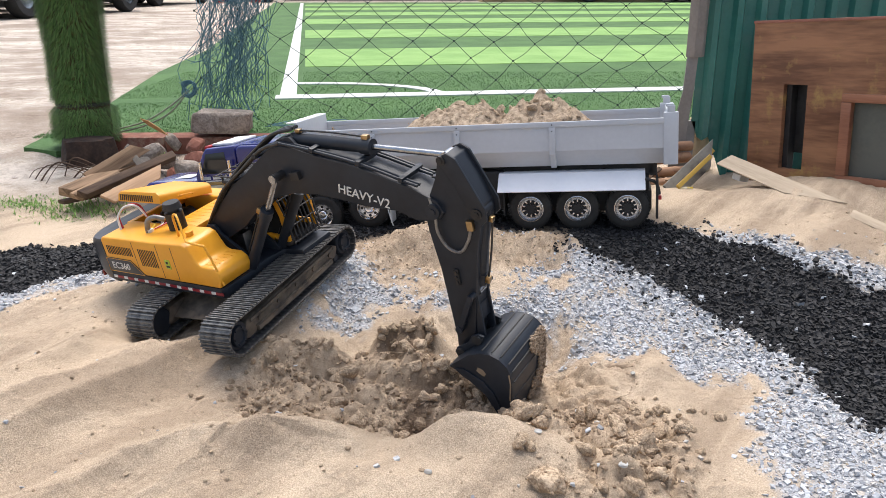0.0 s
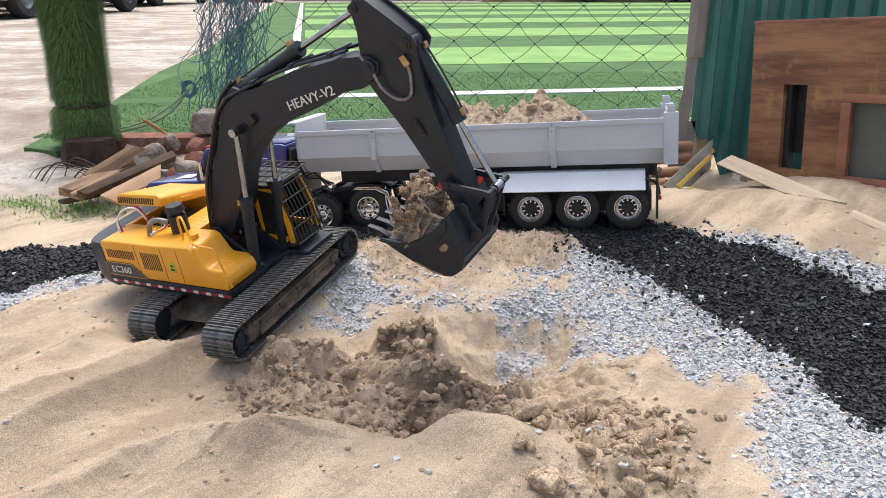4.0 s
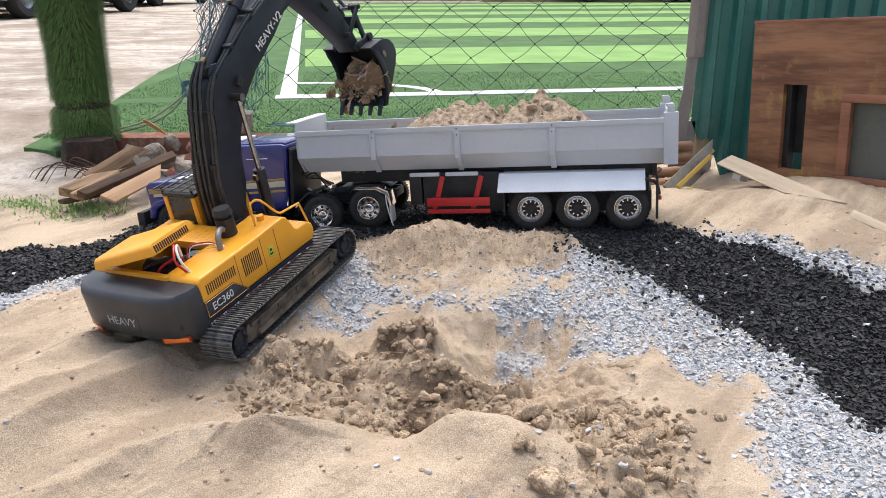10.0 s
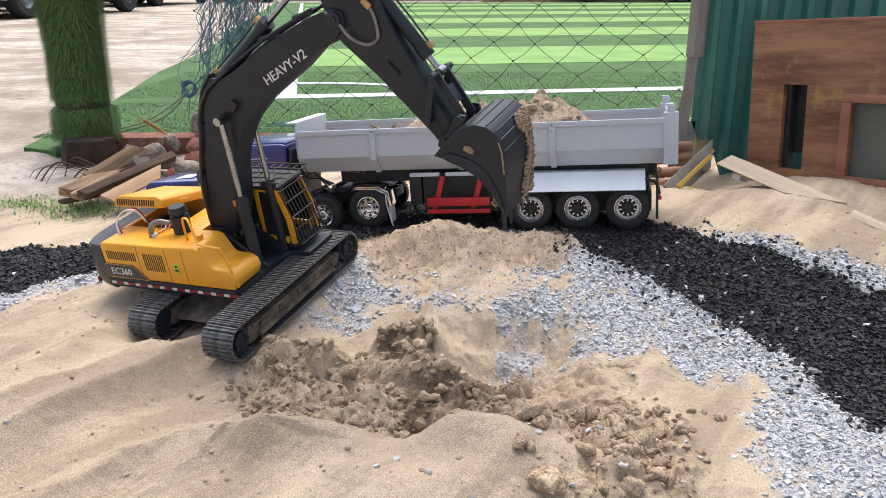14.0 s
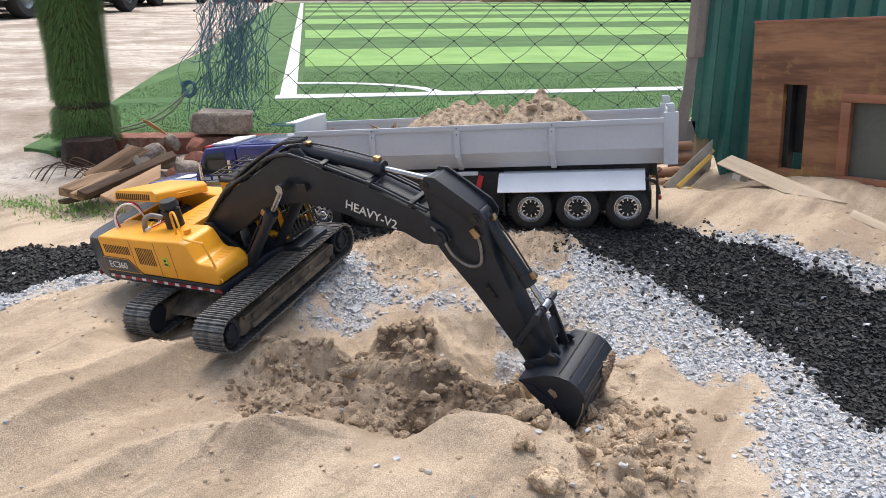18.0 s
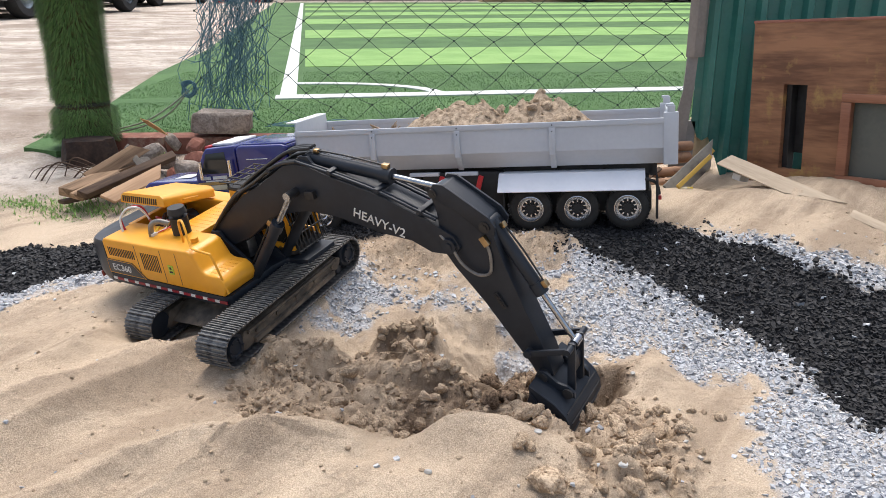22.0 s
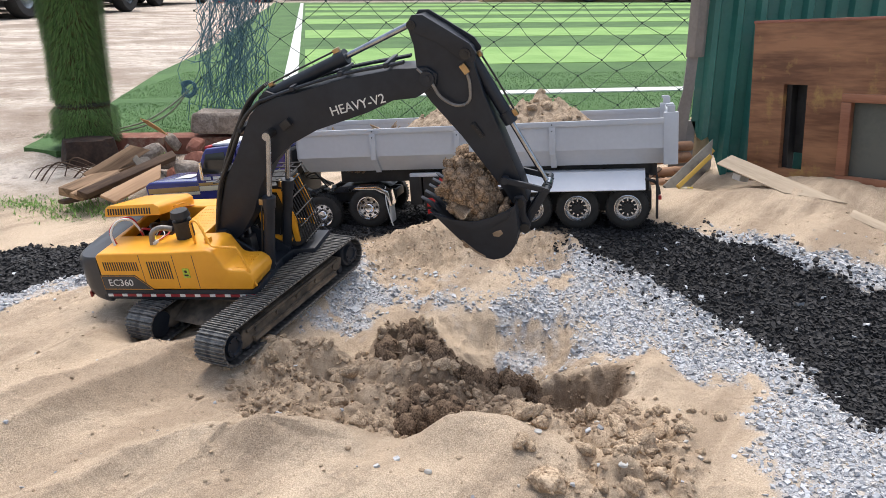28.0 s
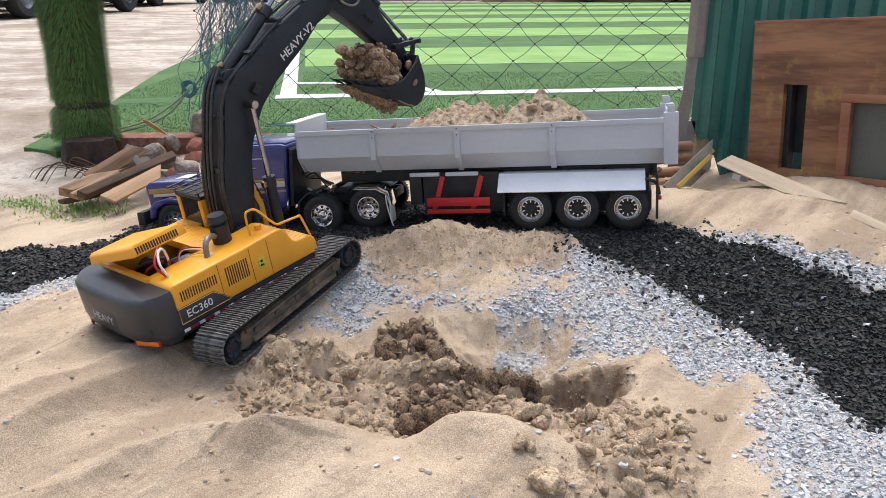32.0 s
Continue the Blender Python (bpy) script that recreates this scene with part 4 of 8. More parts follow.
    for k in range(25):
        a = math.pi * (0.5 + k / 24)
        c_, s_ = math.cos(a), math.sin(a)
        plan.append((-0.178 - 0.055 * abs(c_) ** 0.62, 0.108 * (1 if s_ > 0 else -1) * abs(s_) ** 0.55))
    rings = []
    for z, inset in ((0.052, 0.026), (0.060, 0.010), (0.070, 0.002), (0.082, 0.0), (0.122, 0.0), (0.130, 0.003), (0.134, 0.009)):
        rings.append([cw.verts.new((-0.178 + (x + 0.178) * (1 - inset / 0.055), y * (1 - 0.35 * inset / 0.108), z)) for x, y in plan])
    for a, b in zip(rings, rings[1:]):
        for k in range(len(a)):
            cw.faces.new((a[k], a[(k + 1) % len(a)], b[(k + 1) % len(b)], b[k]))
    cw.faces.new(rings[0]); cw.faces.new(rings[-1][::-1])
    weight = part("counterweight", cw, HOUSE_GREY, house, "charcoal rounded counterweight")
    words("lettering", "HEAVY", 0.0185, surf("dull_silver", (0.34, 0.35, 0.36), (0.42, 0.43, 0.44), 50, 0.4), house, Matrix.Translation((-0.2337, 0.004, 0.086)) @ Matrix.Rotation(radians(-90), 4, "Z") @ UP)
    part("recess", box(-0.2335, -0.2305, -0.030, 0.034, 0.080, 0.106, 0.002), HOUSE_GREY, house)
    for s in (-1, 1):
        m = Matrix.Translation((-0.2205, s * 0.082, 0.066)) @ Matrix.Rotation(s * radians(-21), 4, "Z")
        part("reflector", box(-0.0015, 0.002, -0.022, 0.022, -0.005, 0.005, 0.001, None, m), surf("dull_red", (0.20, 0.02, 0.015), (0.26, 0.03, 0.02), 30, 0.4, bump=0), house, "red-framed reflector")
        part("reflector", box(-0.0022, 0.001, -0.019, 0.019, -0.0035, 0.0035, 0.0006, None, m), ORANGE, house, "orange reflector")
        part("recess", box(-0.003, 0.004, -0.016, 0.016, 0.016, 0.025, 0.002, None, m), BLACK, house)
    # open lid
    lid_bm = prism([(-0.186, 0.0), (-0.184, 0.014), (-0.178, 0.018), (-0.100, 0.019), (-0.092, 0.014), (-0.090, 0.0)], -0.124, 0.0, 0.003)
    lid = part("engine_lid", lid_bm, YELLOW, house, "raised yellow engine lid")
    lid.matrix_basis = Matrix.Translation((-0.014, 0.090, 0.140)) @ Matrix.Rotation(radians(-15), 4, "X") @ Matrix.Rotation(radians(6), 4, "Z")
    slots = bmesh.new()
    for k in range(17):
        x = -0.178 + k * 0.0044
        box(x - 0.0011, x + 0.0011, -0.1248, -0.123, 0.003, 0.0130, 0, slots)
    part("louvre", slots, BLACK, house, smooth=0).matrix_basis = lid.matrix_basis.copy()
    part("handle", tube([(-0.087, -0.085, 0.008), (-0.082, -0.085, 0.010), (-0.082, -0.055, 0.010), (-0.087, -0.055, 0.008)], 0.001, steps=2), YELLOW, house).matrix_basis = lid.matrix_basis.copy()
    # air filter and exhaust
    pot = bmesh.new()
    rod((-0.046, -0.052, 0.135), (-0.046, -0.052, 0.172), 0.0145, pot, 24)
    rod((-0.046, -0.052, 0.172), (-0.046, -0.052, 0.178), 0.009, pot, 20)
    rod((-0.046, -0.052, 0.178), (-0.046, -0.052, 0.188), 0.0155, pot, 24, 0.013)
    part("air_filter", pot, BLACK, house)
    part("exhaust_pipe", tube([(-0.062, -0.060, 0.160), (-0.076, -0.068, 0.166), (-0.088, -0.074, 0.160), (-0.092, -0.076, 0.140)], 0.0045, seg=12), GREY_HOSE, house, "bent grey metal exhaust pipe")
    cap = bmesh.new()
    rod((0.006, -0.075, 0.144), (0.006, -0.075, 0.153), 0.006, cap, 16)
    part("filler_cap", cap, YELLOW, house)
    part("handrail", tube([(-0.014, -0.080, 0.143), (-0.014, -0.080, 0.176), (-0.008, -0.080, 0.182), (0.004, -0.086, 0.180), (0.022, -0.098, 0.152), (0.034, -0.103, 0.150), (0.062, -0.104, 0.148), (0.070, -0.104, 0.142), (0.086, -0.104, 0.084)], 0.0019, seg=8, steps=3), YELLOW, house)
    # boom foot brackets
    for s in (-1, 1):
        br = prism([(-0.030, 0.078), (-0.014, 0.128), (-0.004, 0.142), (0.012, 0.142), (0.022, 0.128), (0.085, 0.082), (0.080, 0.072), (-0.03, 0.072)], s * 0.028 - 0.003, s * 0.028 + 0.003, 0.001)
        rod((0.0046, s * 0.034, 0.1307), (0.0046, s * 0.022, 0.1307), 0.008, br, 16)
        part("boom_bracket", br, DARK, house)
    return house


house = build_house()
MOVERS["house"] = house


def build_cab():
    made = []

    def cab_part(name, bm, mat, label=""):
        made.append(part(name, bm, mat, house, label))
    cab_part("cab_floor", top_prism([(0.0, 0.034), (0.118, 0.034), (0.124, 0.04), (0.124, 0.104), (0.0, 0.104)], 0.078, 0.094, 0.003), BLACK)
    for y in (0.034, 0.100):
        fr = prism([(0.0, 0.090), (0.0, 0.214), (0.008, 0.222), (0.100, 0.222), (0.110, 0.214), (0.124, 0.150), (0.124, 0.090), (0.115, 0.090), (0.113, 0.148), (0.100, 0.208), (0.066, 0.212), (0.064, 0.112), (0.058, 0.112), (0.056, 0.212), (0.012, 0.212), (0.010, 0.112), (0.058, 0.112), (0.064, 0.106), (0.11, 0.104), (0.11, 0.090)], y, y + 0.005, 0.0008)
        cab_part("cab_frame", fr, YELLOW, "yellow cab side frame")
        cab_part("cab_pane", prism([(0.010, 0.110), (0.012, 0.212), (0.100, 0.210), (0.113, 0.148), (0.113, 0.106)], y + 0.002, y + 0.0035), GLASS)
    for y0, y1, z0, z1 in ((0.036, 0.102, 0.090, 0.128), (0.036, 0.043, 0.128, 0.215), (0.095, 0.102, 0.128, 0.215)):
        cab_part("cab_rear", box(-0.001, 0.006, y0, y1, z0, z1, 0.002), YELLOW)
    cab_part("cab_pane", box(0.0015, 0.003, 0.042, 0.096, 0.128, 0.215, 0), GLASS)
    cab_part("cab_roof", box(-0.002, 0.112, 0.032, 0.106, 0.216, 0.226, 0.005), BLACK)
    for k in range(9):
        x = -0.010 + k * 0.0162
        cab_part("roof_guard_bar", rod((x, 0.028, 0.236), (x, 0.110, 0.236), 0.0012, None, 6), BLACK)
    for k in range(5):
        y = 0.028 + k * 0.0205
        cab_part("roof_guard_rail", rod((-0.010, y, 0.238), (0.1196, y, 0.238), 0.0016, None, 6), BLACK)
    for x in (0.0, 0.105):
        for y in (0.036, 0.102):
            cab_part("roof_guard_post", rod((x, y, 0.224), (x, y, 0.238), 0.002, None, 6), BLACK)
    for k in range(9):
        y = 0.034 + k * 0.0086
        cab_part("front_guard_bar", tube([(0.136, y, 0.086), (0.128, y, 0.150), (0.112, y, 0.214)], 0.0015, seg=6, steps=1), BLACK)
    for x, z in ((0.1355, 0.090), (0.131, 0.126), (0.127, 0.154), (0.119, 0.186), (0.112, 0.213)):
        cab_part("front_guard_rail", rod((x, 0.032, z), (x, 0.105, z), 0.0017, None, 6), BLACK)
    cab_part("cab_seat", box(0.035, 0.075, 0.052, 0.088, 0.094, 0.125, 0.006), BLACK)
    for o in made:
        o.matrix_basis = Matrix.Translation((-0.015, 0.0, 0.090)) @ Matrix.Diagonal((0.94, 1.0, 0.745, 1.0)) @ Matrix.Translation((0, 0, -0.090))


build_cab()

# boom
bm = prism([(-0.012, -0.006), (0.004, -0.017), (0.024, -0.016), (0.070, 0.000), (0.111, 0.025), (0.140, 0.037), (0.176, 0.043), (0.200, 0.045), (0.248, 0.038), (0.328, 0.013), (0.372, 0.004), (0.400, -0.012), (0.434, -0.015),
            (0.446, -0.004), (0.440, 0.012), (0.403, 0.036), (0.327, 0.073), (0.265, 0.095), (0.230, 0.110), (0.198, 0.117), (0.178, 0.115), (0.155, 0.104), (0.120, 0.086), (0.080, 0.070), (0.034, 0.042), (0.002, 0.018), (-0.010, 0.008)], -0.0225, 0.0225, 0.002)
boom = part("boom", bm, DARK, excavator, "dark grey curved boom with white lettering")
MOVERS["boom"] = boom
ang = math.atan2(-0.0324, 0.0817)
words("lettering", "HEAVY-V2", 0.0190, WHITE, boom, Matrix.Translation((0.3225, -0.0232, 0.0245)) @ Matrix.Rotation(-ang, 4, "Y") @ UP)
for s in (-1, 1):
    boss = bmesh.new()
    rod((0.4311, s * 0.0215, 0), (0.4311, s * 0.0275, 0), 0.0105, boss, 20)
    rod((0.4311, s * 0.0275, 0), (0.4311, s * 0.0290, 0), 0.005, boss, 12)
    part("elbow_boss", boss, DARK, boom)
    eye = bmesh.new()
    rod((0.1897, s * 0.022, 0.0762), (0.1897, s * 0.043, 0.0762), 0.0065, eye, 16)
    part("cylinder_pin", eye, BLACK, boom)
    part("clamp_block", box(0.210, 0.226, s * 0.026 - 0.004, s * 0.026 + 0.004, 0.066, 0.078, 0.001), BLACK, boom)
    ear = prism([(0.195, 0.108), (0.206, 0.126), (0.222, 0.126), (0.238, 0.104)], s * 0.0145 - 0.0025, s * 0.0145 + 0.0025, 0.0008)
    part("cylinder_ear", ear, DARK, boom)
    # pipes along the top of the boom
    for k in range(2):
        y = s * (0.0165 + 0.006 * k)
        part("pipe", tube([(0.205, y, 0.121), (0.262, y, 0.103), (0.335, y, 0.076), (0.403, y, 0.043), (0.418, y, 0.036)], 0.0022, seg=8, steps=4), DARK, boom)
        part("hose", tube([(0.205, y, 0.121), (0.165, y * 1.05, 0.116), (0.115, y * 1.1, 0.092), (0.060, y * 1.15, 0.066), (0.015, y * 1.2, 0.030), (-0.02, y * 1.1, 0.0)], 0.0026, seg=8, steps=4), HOSE, boom)
for x, z in ((0.262, 0.104), (0.335, 0.077), (0.396, 0.047), (0.150, 0.108), (0.075, 0.074)):
    part("hose_clamp", box(-0.0035, 0.0035, -0.0265, 0.0265, -0.003, 0.004, 0.001, None, Matrix.Translation((x, 0, z)) @ Matrix.Rotation(0.43 if x > 0.2 else -0.65, 4, "Y")), DARK, boom)
for k, y in enumerate((-0.010, 0.0, 0.010)):
    part("hose", tube([(-0.02, y, 0.005), (0.03, y, 0.052), (0.09, y, 0.090), (0.14, y, 0.114), (0.185, y, 0.132), (0.222, y * 0.6, 0.134)], 0.0026, seg=8, steps=4), HOSE, boom)

# stick
bm = prism([(-0.068, 0.018), (-0.075, 0.028), (-0.070, 0.041), (-0.040, 0.055), (-0.004, 0.068), (0.012, 0.067), (0.030, 0.060), (0.060, 0.050), (0.190, 0.021), (0.222, 0.011), (0.226, -0.004), (0.214, -0.012), (0.195, -0.010), (0.090, -0.012), (0.030, -0.018), (0.004, -0.018), (-0.020, -0.005), (-0.045, 0.010)], -0.018, 0.018, 0.0018)
stick = part("stick", bm, DARK, excavator, "dark grey stick arm")
MOVERS["stick"] = stick
for s in (-1, 1):
    plate = prism([(-0.074, 0.024), (-0.078, 0.034), (-0.070, 0.046), (-0.036, 0.061), (-0.004, 0.075), (0.012, 0.075), (0.020, 0.066), (0.006, 0.052), (-0.030, 0.040), (-0.060, 0.022)], s * 0.0185 - 0.002, s * 0.0185 + 0.0015, 0.0008)
    part("cheek_plate", plate, DARK, stick)
    for x, z, r in ((-0.0684, 0.0253, 0.0062), (0.0037, 0.0624, 0.0075), (0.177, 0.003, 0.0055), (0.215, 0.0, 0.0085)):
        pins = rod((x, s * 0.017, z), (x, s * 0.0225, z), r, None, 16)
        rod((x, s * 0.0220, z), (x, s * 0.0238, z), r * 0.55, pins, 6)
        part("pin_boss", pins, BLACK, stick)
    sock = box(0.086, 0.110, s * 0.0195 - 0.002, s * 0.0195 + 0.002, 0.009, 0.016, 0.001)
    for k in range(3):
        rod((0.090 + 0.008 * k, s * 0.019, 0.0125), (0.090 + 0.008 * k, s * 0.0235, 0.0125), 0.0026, sock, 8)
    part("socket_strip", sock, BLACK, stick)
    part("hose", tube([(-0.018, s * 0.021, -0.004), (0.006, s * 0.025, 0.002), (0.030, s * 0.024, 0.0), (0.052, s * 0.023, 0.010), (0.058, s * 0.022, 0.028), (0.040, s * 0.021, 0.043), (0.022, s * 0.021, 0.050)], 0.0022, seg=8), GREY_HOSE, stick, "braided grey hose loop")
    part("fitting", box(0.012, 0.026, s * 0.021 - 0.004, s * 0.021 + 0.003, 0.046, 0.055, 0.001), BRASS, stick, "brass hose fitting")

# bucket
BACK = [(-0.008, 0.001), (0.033, -0.004), (0.052, -0.012), (0.063, -0.022), (0.069, -0.034), (0.070, -0.048), (0.065, -0.059), (0.055, -0.071), (0.032, -0.089), (0.004, -0.107), (-0.020, -0.121)]
FRONT = [(0.000, -0.090), (0.008, -0.060), (0.005, -0.034), (0.000, -0.018)]
bm = bmesh.new()
n_ = len(BACK)
for y0, y1 in ((-0.053, 0.053),):
    outer = [[bm.verts.new((x, y, z)) for x, z in BACK] for y in (y0, y1)]
    cx, cz = 0.028, -0.045
    inner = [[bm.verts.new((x + (cx - x) * 0.07, y, z + (cz - z) * 0.07)) for x, z in BACK] for y in (y0 + 0.001, y1 - 0.001)]
    for i in range(n_ - 1):
        bm.faces.new((outer[0][i], outer[0][i + 1], outer[1][i + 1], outer[1][i]))
        bm.faces.new((inner[0][i + 1], inner[0][i], inner[1][i], inner[1][i + 1]))
    for i in (0, n_ - 1):
        bm.faces.new((outer[0][i], outer[1][i], inner[1][i], inner[0][i]))
    for s in (0, 1):
        for i in range(n_ - 1):
            bm.faces.new((outer[s][i], outer[s][i + 1], inner[s][i + 1], inner[s][i]))
bucket = part("bucket", bm, DARK, excavator, "dark grey digging bucket smeared with dry mud", smooth=60)
MOVERS["bucket"] = bucket
for s in (-1, 1):
    part("side_plate", prism(BACK + FRONT, s * 0.0545 - 0.0016, s * 0.0545 + 0.0016, 0.0005), DARK, bucket)
    part("side_cutter", prism([(-0.002, -0.006), (0.010, -0.014), (0.021, -0.043), (0.020, -0.067), (0.006, -0.096), (-0.017, -0.122), (-0.001, -0.090), (0.0065, -0.060), (0.0035, -0.034), (-0.001, -0.020)], s * 0.057 - 0.0012, s * 0.057 + 0.0012, 0.0004), DARK, bucket)
    part("ear_plate", prism([(-0.010, -0.004), (-0.009, 0.008), (0.0, 0.011), (0.020, 0.006), (0.036, 0.010), (0.046, 0.006), (0.050, -0.002)], s * 0.026 - 0.0022, s * 0.026 + 0.0022, 0.0006), DARK, bucket)
    for x in (0.0, 0.039):
        part("pin_boss", rod((x, s * 0.0235, 0.001), (x, s * 0.0315, 0.001), 0.0072, None, 16), BLACK, bucket)
    band = [(x + (cx - x) * k, z + (cz - z) * k) for k in (0.02, 0.075) for x, z in (BACK[6:9] if k < 0.05 else BACK[8:5:-1])]
    part("mud_smear", prism(band, s * 0.0562 - 0.0004, s * 0.0562 + 0.0004), MUD, bucket, "crust of dried mud", smooth=0)
    part("mud_smear", prism([(0.025, -0.027), (0.031, -0.025), (0.035, -0.032), (0.033, -0.039), (0.028, -0.040), (0.026, -0.034)], s * 0.0562 - 0.0005, s * 0.0562 + 0.0005), MUD, bucket, "spot of dried mud", smooth=0)
rs_s = np.random.RandomState(71)
along = rs_s.rand(420)
sx, sz = np.interp(along, [0, 0.45, 1], [0.034, 0.008, -0.020]), np.interp(along, [0, 0.45, 1], [-0.078, -0.092, -0.110])
spts = np.stack([sx - 0.004 - 0.004 * rs_s.rand(420), 0.050 - 0.100 * rs_s.rand(420) ** 1.5, sz + 0.005 + 0.004 * rs_s.rand(420)], -1)
stuck = scatter("stuck_sand", spts, 0.003 + 0.004 * rs_s.rand(420) ** 2, CLOD_MAT, 72, 0.8, ICO1, 0.35, 0.2, "brown damp sand stuck inside the bucket", "")
stuck.parent = bucket
for k in range(5):
    y = -0.046 + 0.023 * k
    part("tooth", prism([(-0.012, -0.108), (-0.020, -0.117), (-0.040, -0.131), (-0.028, -0.117)], y - 0.0045, y + 0.0045, 0.0008), DARK, bucket)
crust = np.random.RandomState(73)
u_ = crust.rand(900)
ox, oz = np.interp(u_, np.linspace(0, 1, 6), [p[0] for p in BACK[5:]]), np.interp(u_, np.linspace(0, 1, 6), [p[1] for p in BACK[5:]])
oy = 0.052 - 0.046 * crust.rand(900) * (0.75 + 0.25 * np.sin(u_ * 9))
outer_mud = scatter("mud_crust", np.stack([ox + 0.0015, oy, oz - 0.0015], -1), 0.003 + 0.004 * crust.rand(900), CLOD_MAT, 74, 0.6, ICO1, 0.35, 0.2, "brown damp sand crusted under the bucket", "")
outer_mud.parent = bucket
for i in range(2, 9):
    (xa, za), (xb, zb) = BACK[i], BACK[i + 1]
    part("wear_strip", tube([(xa, -0.050, za), (xa, 0.050, za)], 0.0012, seg=6), BLACK, bucket)


def cylinder(prefix, barrel_len, barrel_r, rod_len, rod_r, key, label):
    b = bmesh.new()
    rod((0.0, 0, 0), (barrel_len, 0, 0), barrel_r, b, 20)
    rod((barrel_len - 0.014, 0, 0), (barrel_len + 0.003, 0, 0), barrel_r * 1.18, b, 20)
    rod((0, -0.011, 0), (0, 0.011, 0), barrel_r * 0.9, b, 16)
    ba = part(prefix + "_barrel", b, DARK, excavator, label)
    part("fitting", box(barrel_len - 0.012, barrel_len - 0.002, -0.004, 0.004, barrel_r, barrel_r + 0.007, 0.001), BRASS, ba, "brass hose fitting")
    part("fitting", box(0.008, 0.016, -0.004, 0.004, barrel_r, barrel_r + 0.006, 0.001), BRASS, ba, "brass hose fitting")
    part("pipe", tube([(0.014, 0.0, barrel_r + 0.004), (barrel_len * 0.5, 0.002, barrel_r + 0.0045), (barrel_len - 0.008, 0, barrel_r + 0.004)], 0.0014), HOSE, ba)
    r = bmesh.new()
    rod((0.0, 0, 0), (rod_len, 0, 0), rod_r, r, 16)
    rod((0, -0.009, 0), (0, 0.009, 0), barrel_r * 0.75, r, 16)
    ro = part(prefix + "_rod", r, STEEL, excavator, "bright steel piston rod")
    return ba, ro


for nm in ("near", "far"):
    MOVERS["boom_barrel_" + nm], MOVERS["boom_rod_" + nm] = cylinder("boom_cylinder", 0.125, 0.0085, 0.150, 0.0042, nm, "dark grey boom cylinder")
MOVERS["stick_barrel"], MOVERS["stick_rod"] = cylinder("stick_cylinder", 0.135, 0.0095, 0.140, 0.0042, "s", "dark grey stick cylinder")
MOVERS["bucket_barrel"], MOVERS["bucket_rod"] = cylinder("bucket_cylinder", 0.112, 0.0085, 0.120, 0.0038, "b", "dark grey bucket cylinder")
rk = bmesh.new()
for s in (-1, 1):
    prism([(-0.005, -0.0045), (0.060, -0.004), (0.065, 0.0), (0.060, 0.004), (-0.005, 0.0045)], s * 0.0265 - 0.0022, s * 0.0265 + 0.0022, 0.001, rk)
rod((0.060, -0.031, 0), (0.060, 0.031, 0), 0.0045, rk, 12)
rod((0, -0.030, 0), (0, -0.020, 0), 0.0055, rk, 12); rod((0, 0.020, 0), (0, 0.030, 0), 0.0055, rk, 12)
MOVERS["rocker"] = part("rocker_link", rk, DARK, excavator)
pl = bmesh.new()
for s in (-1, 1):
    prism([(-0.005, -0.005), (0.066, -0.006), (0.071, 0), (0.066, 0.006), (-0.005, 0.005)], s * 0.0145 - 0.002, s * 0.0145 + 0.002, 0.001, pl)
box(0.020, 0.045, -0.0145, 0.0145, -0.002, 0.002, 0.0005, pl)
MOVERS["push_link"] = part("push_link", pl, DARK, excavator)


# ---- tipper trailer ----
TRAILER = Matrix.Translation((0.0434, 1.5345, -0.0164)) @ Matrix.Rotation(-0.2122, 4, "Z") @ Matrix.Rotation(-0.0736, 4, "Y") @ Matrix.Rotation(-0.041, 4, "X")
trailer = tagged(new("tipper_trailer"), "grey toy tipper trailer with a sand load on a black road", "toy trailer")
trailer.matrix_basis = TRAILER
XF, XR, ZR, ZC, ZB, WID = -0.3406, 0.3905, 0.2104, 0.1551, 0.122, 0.178


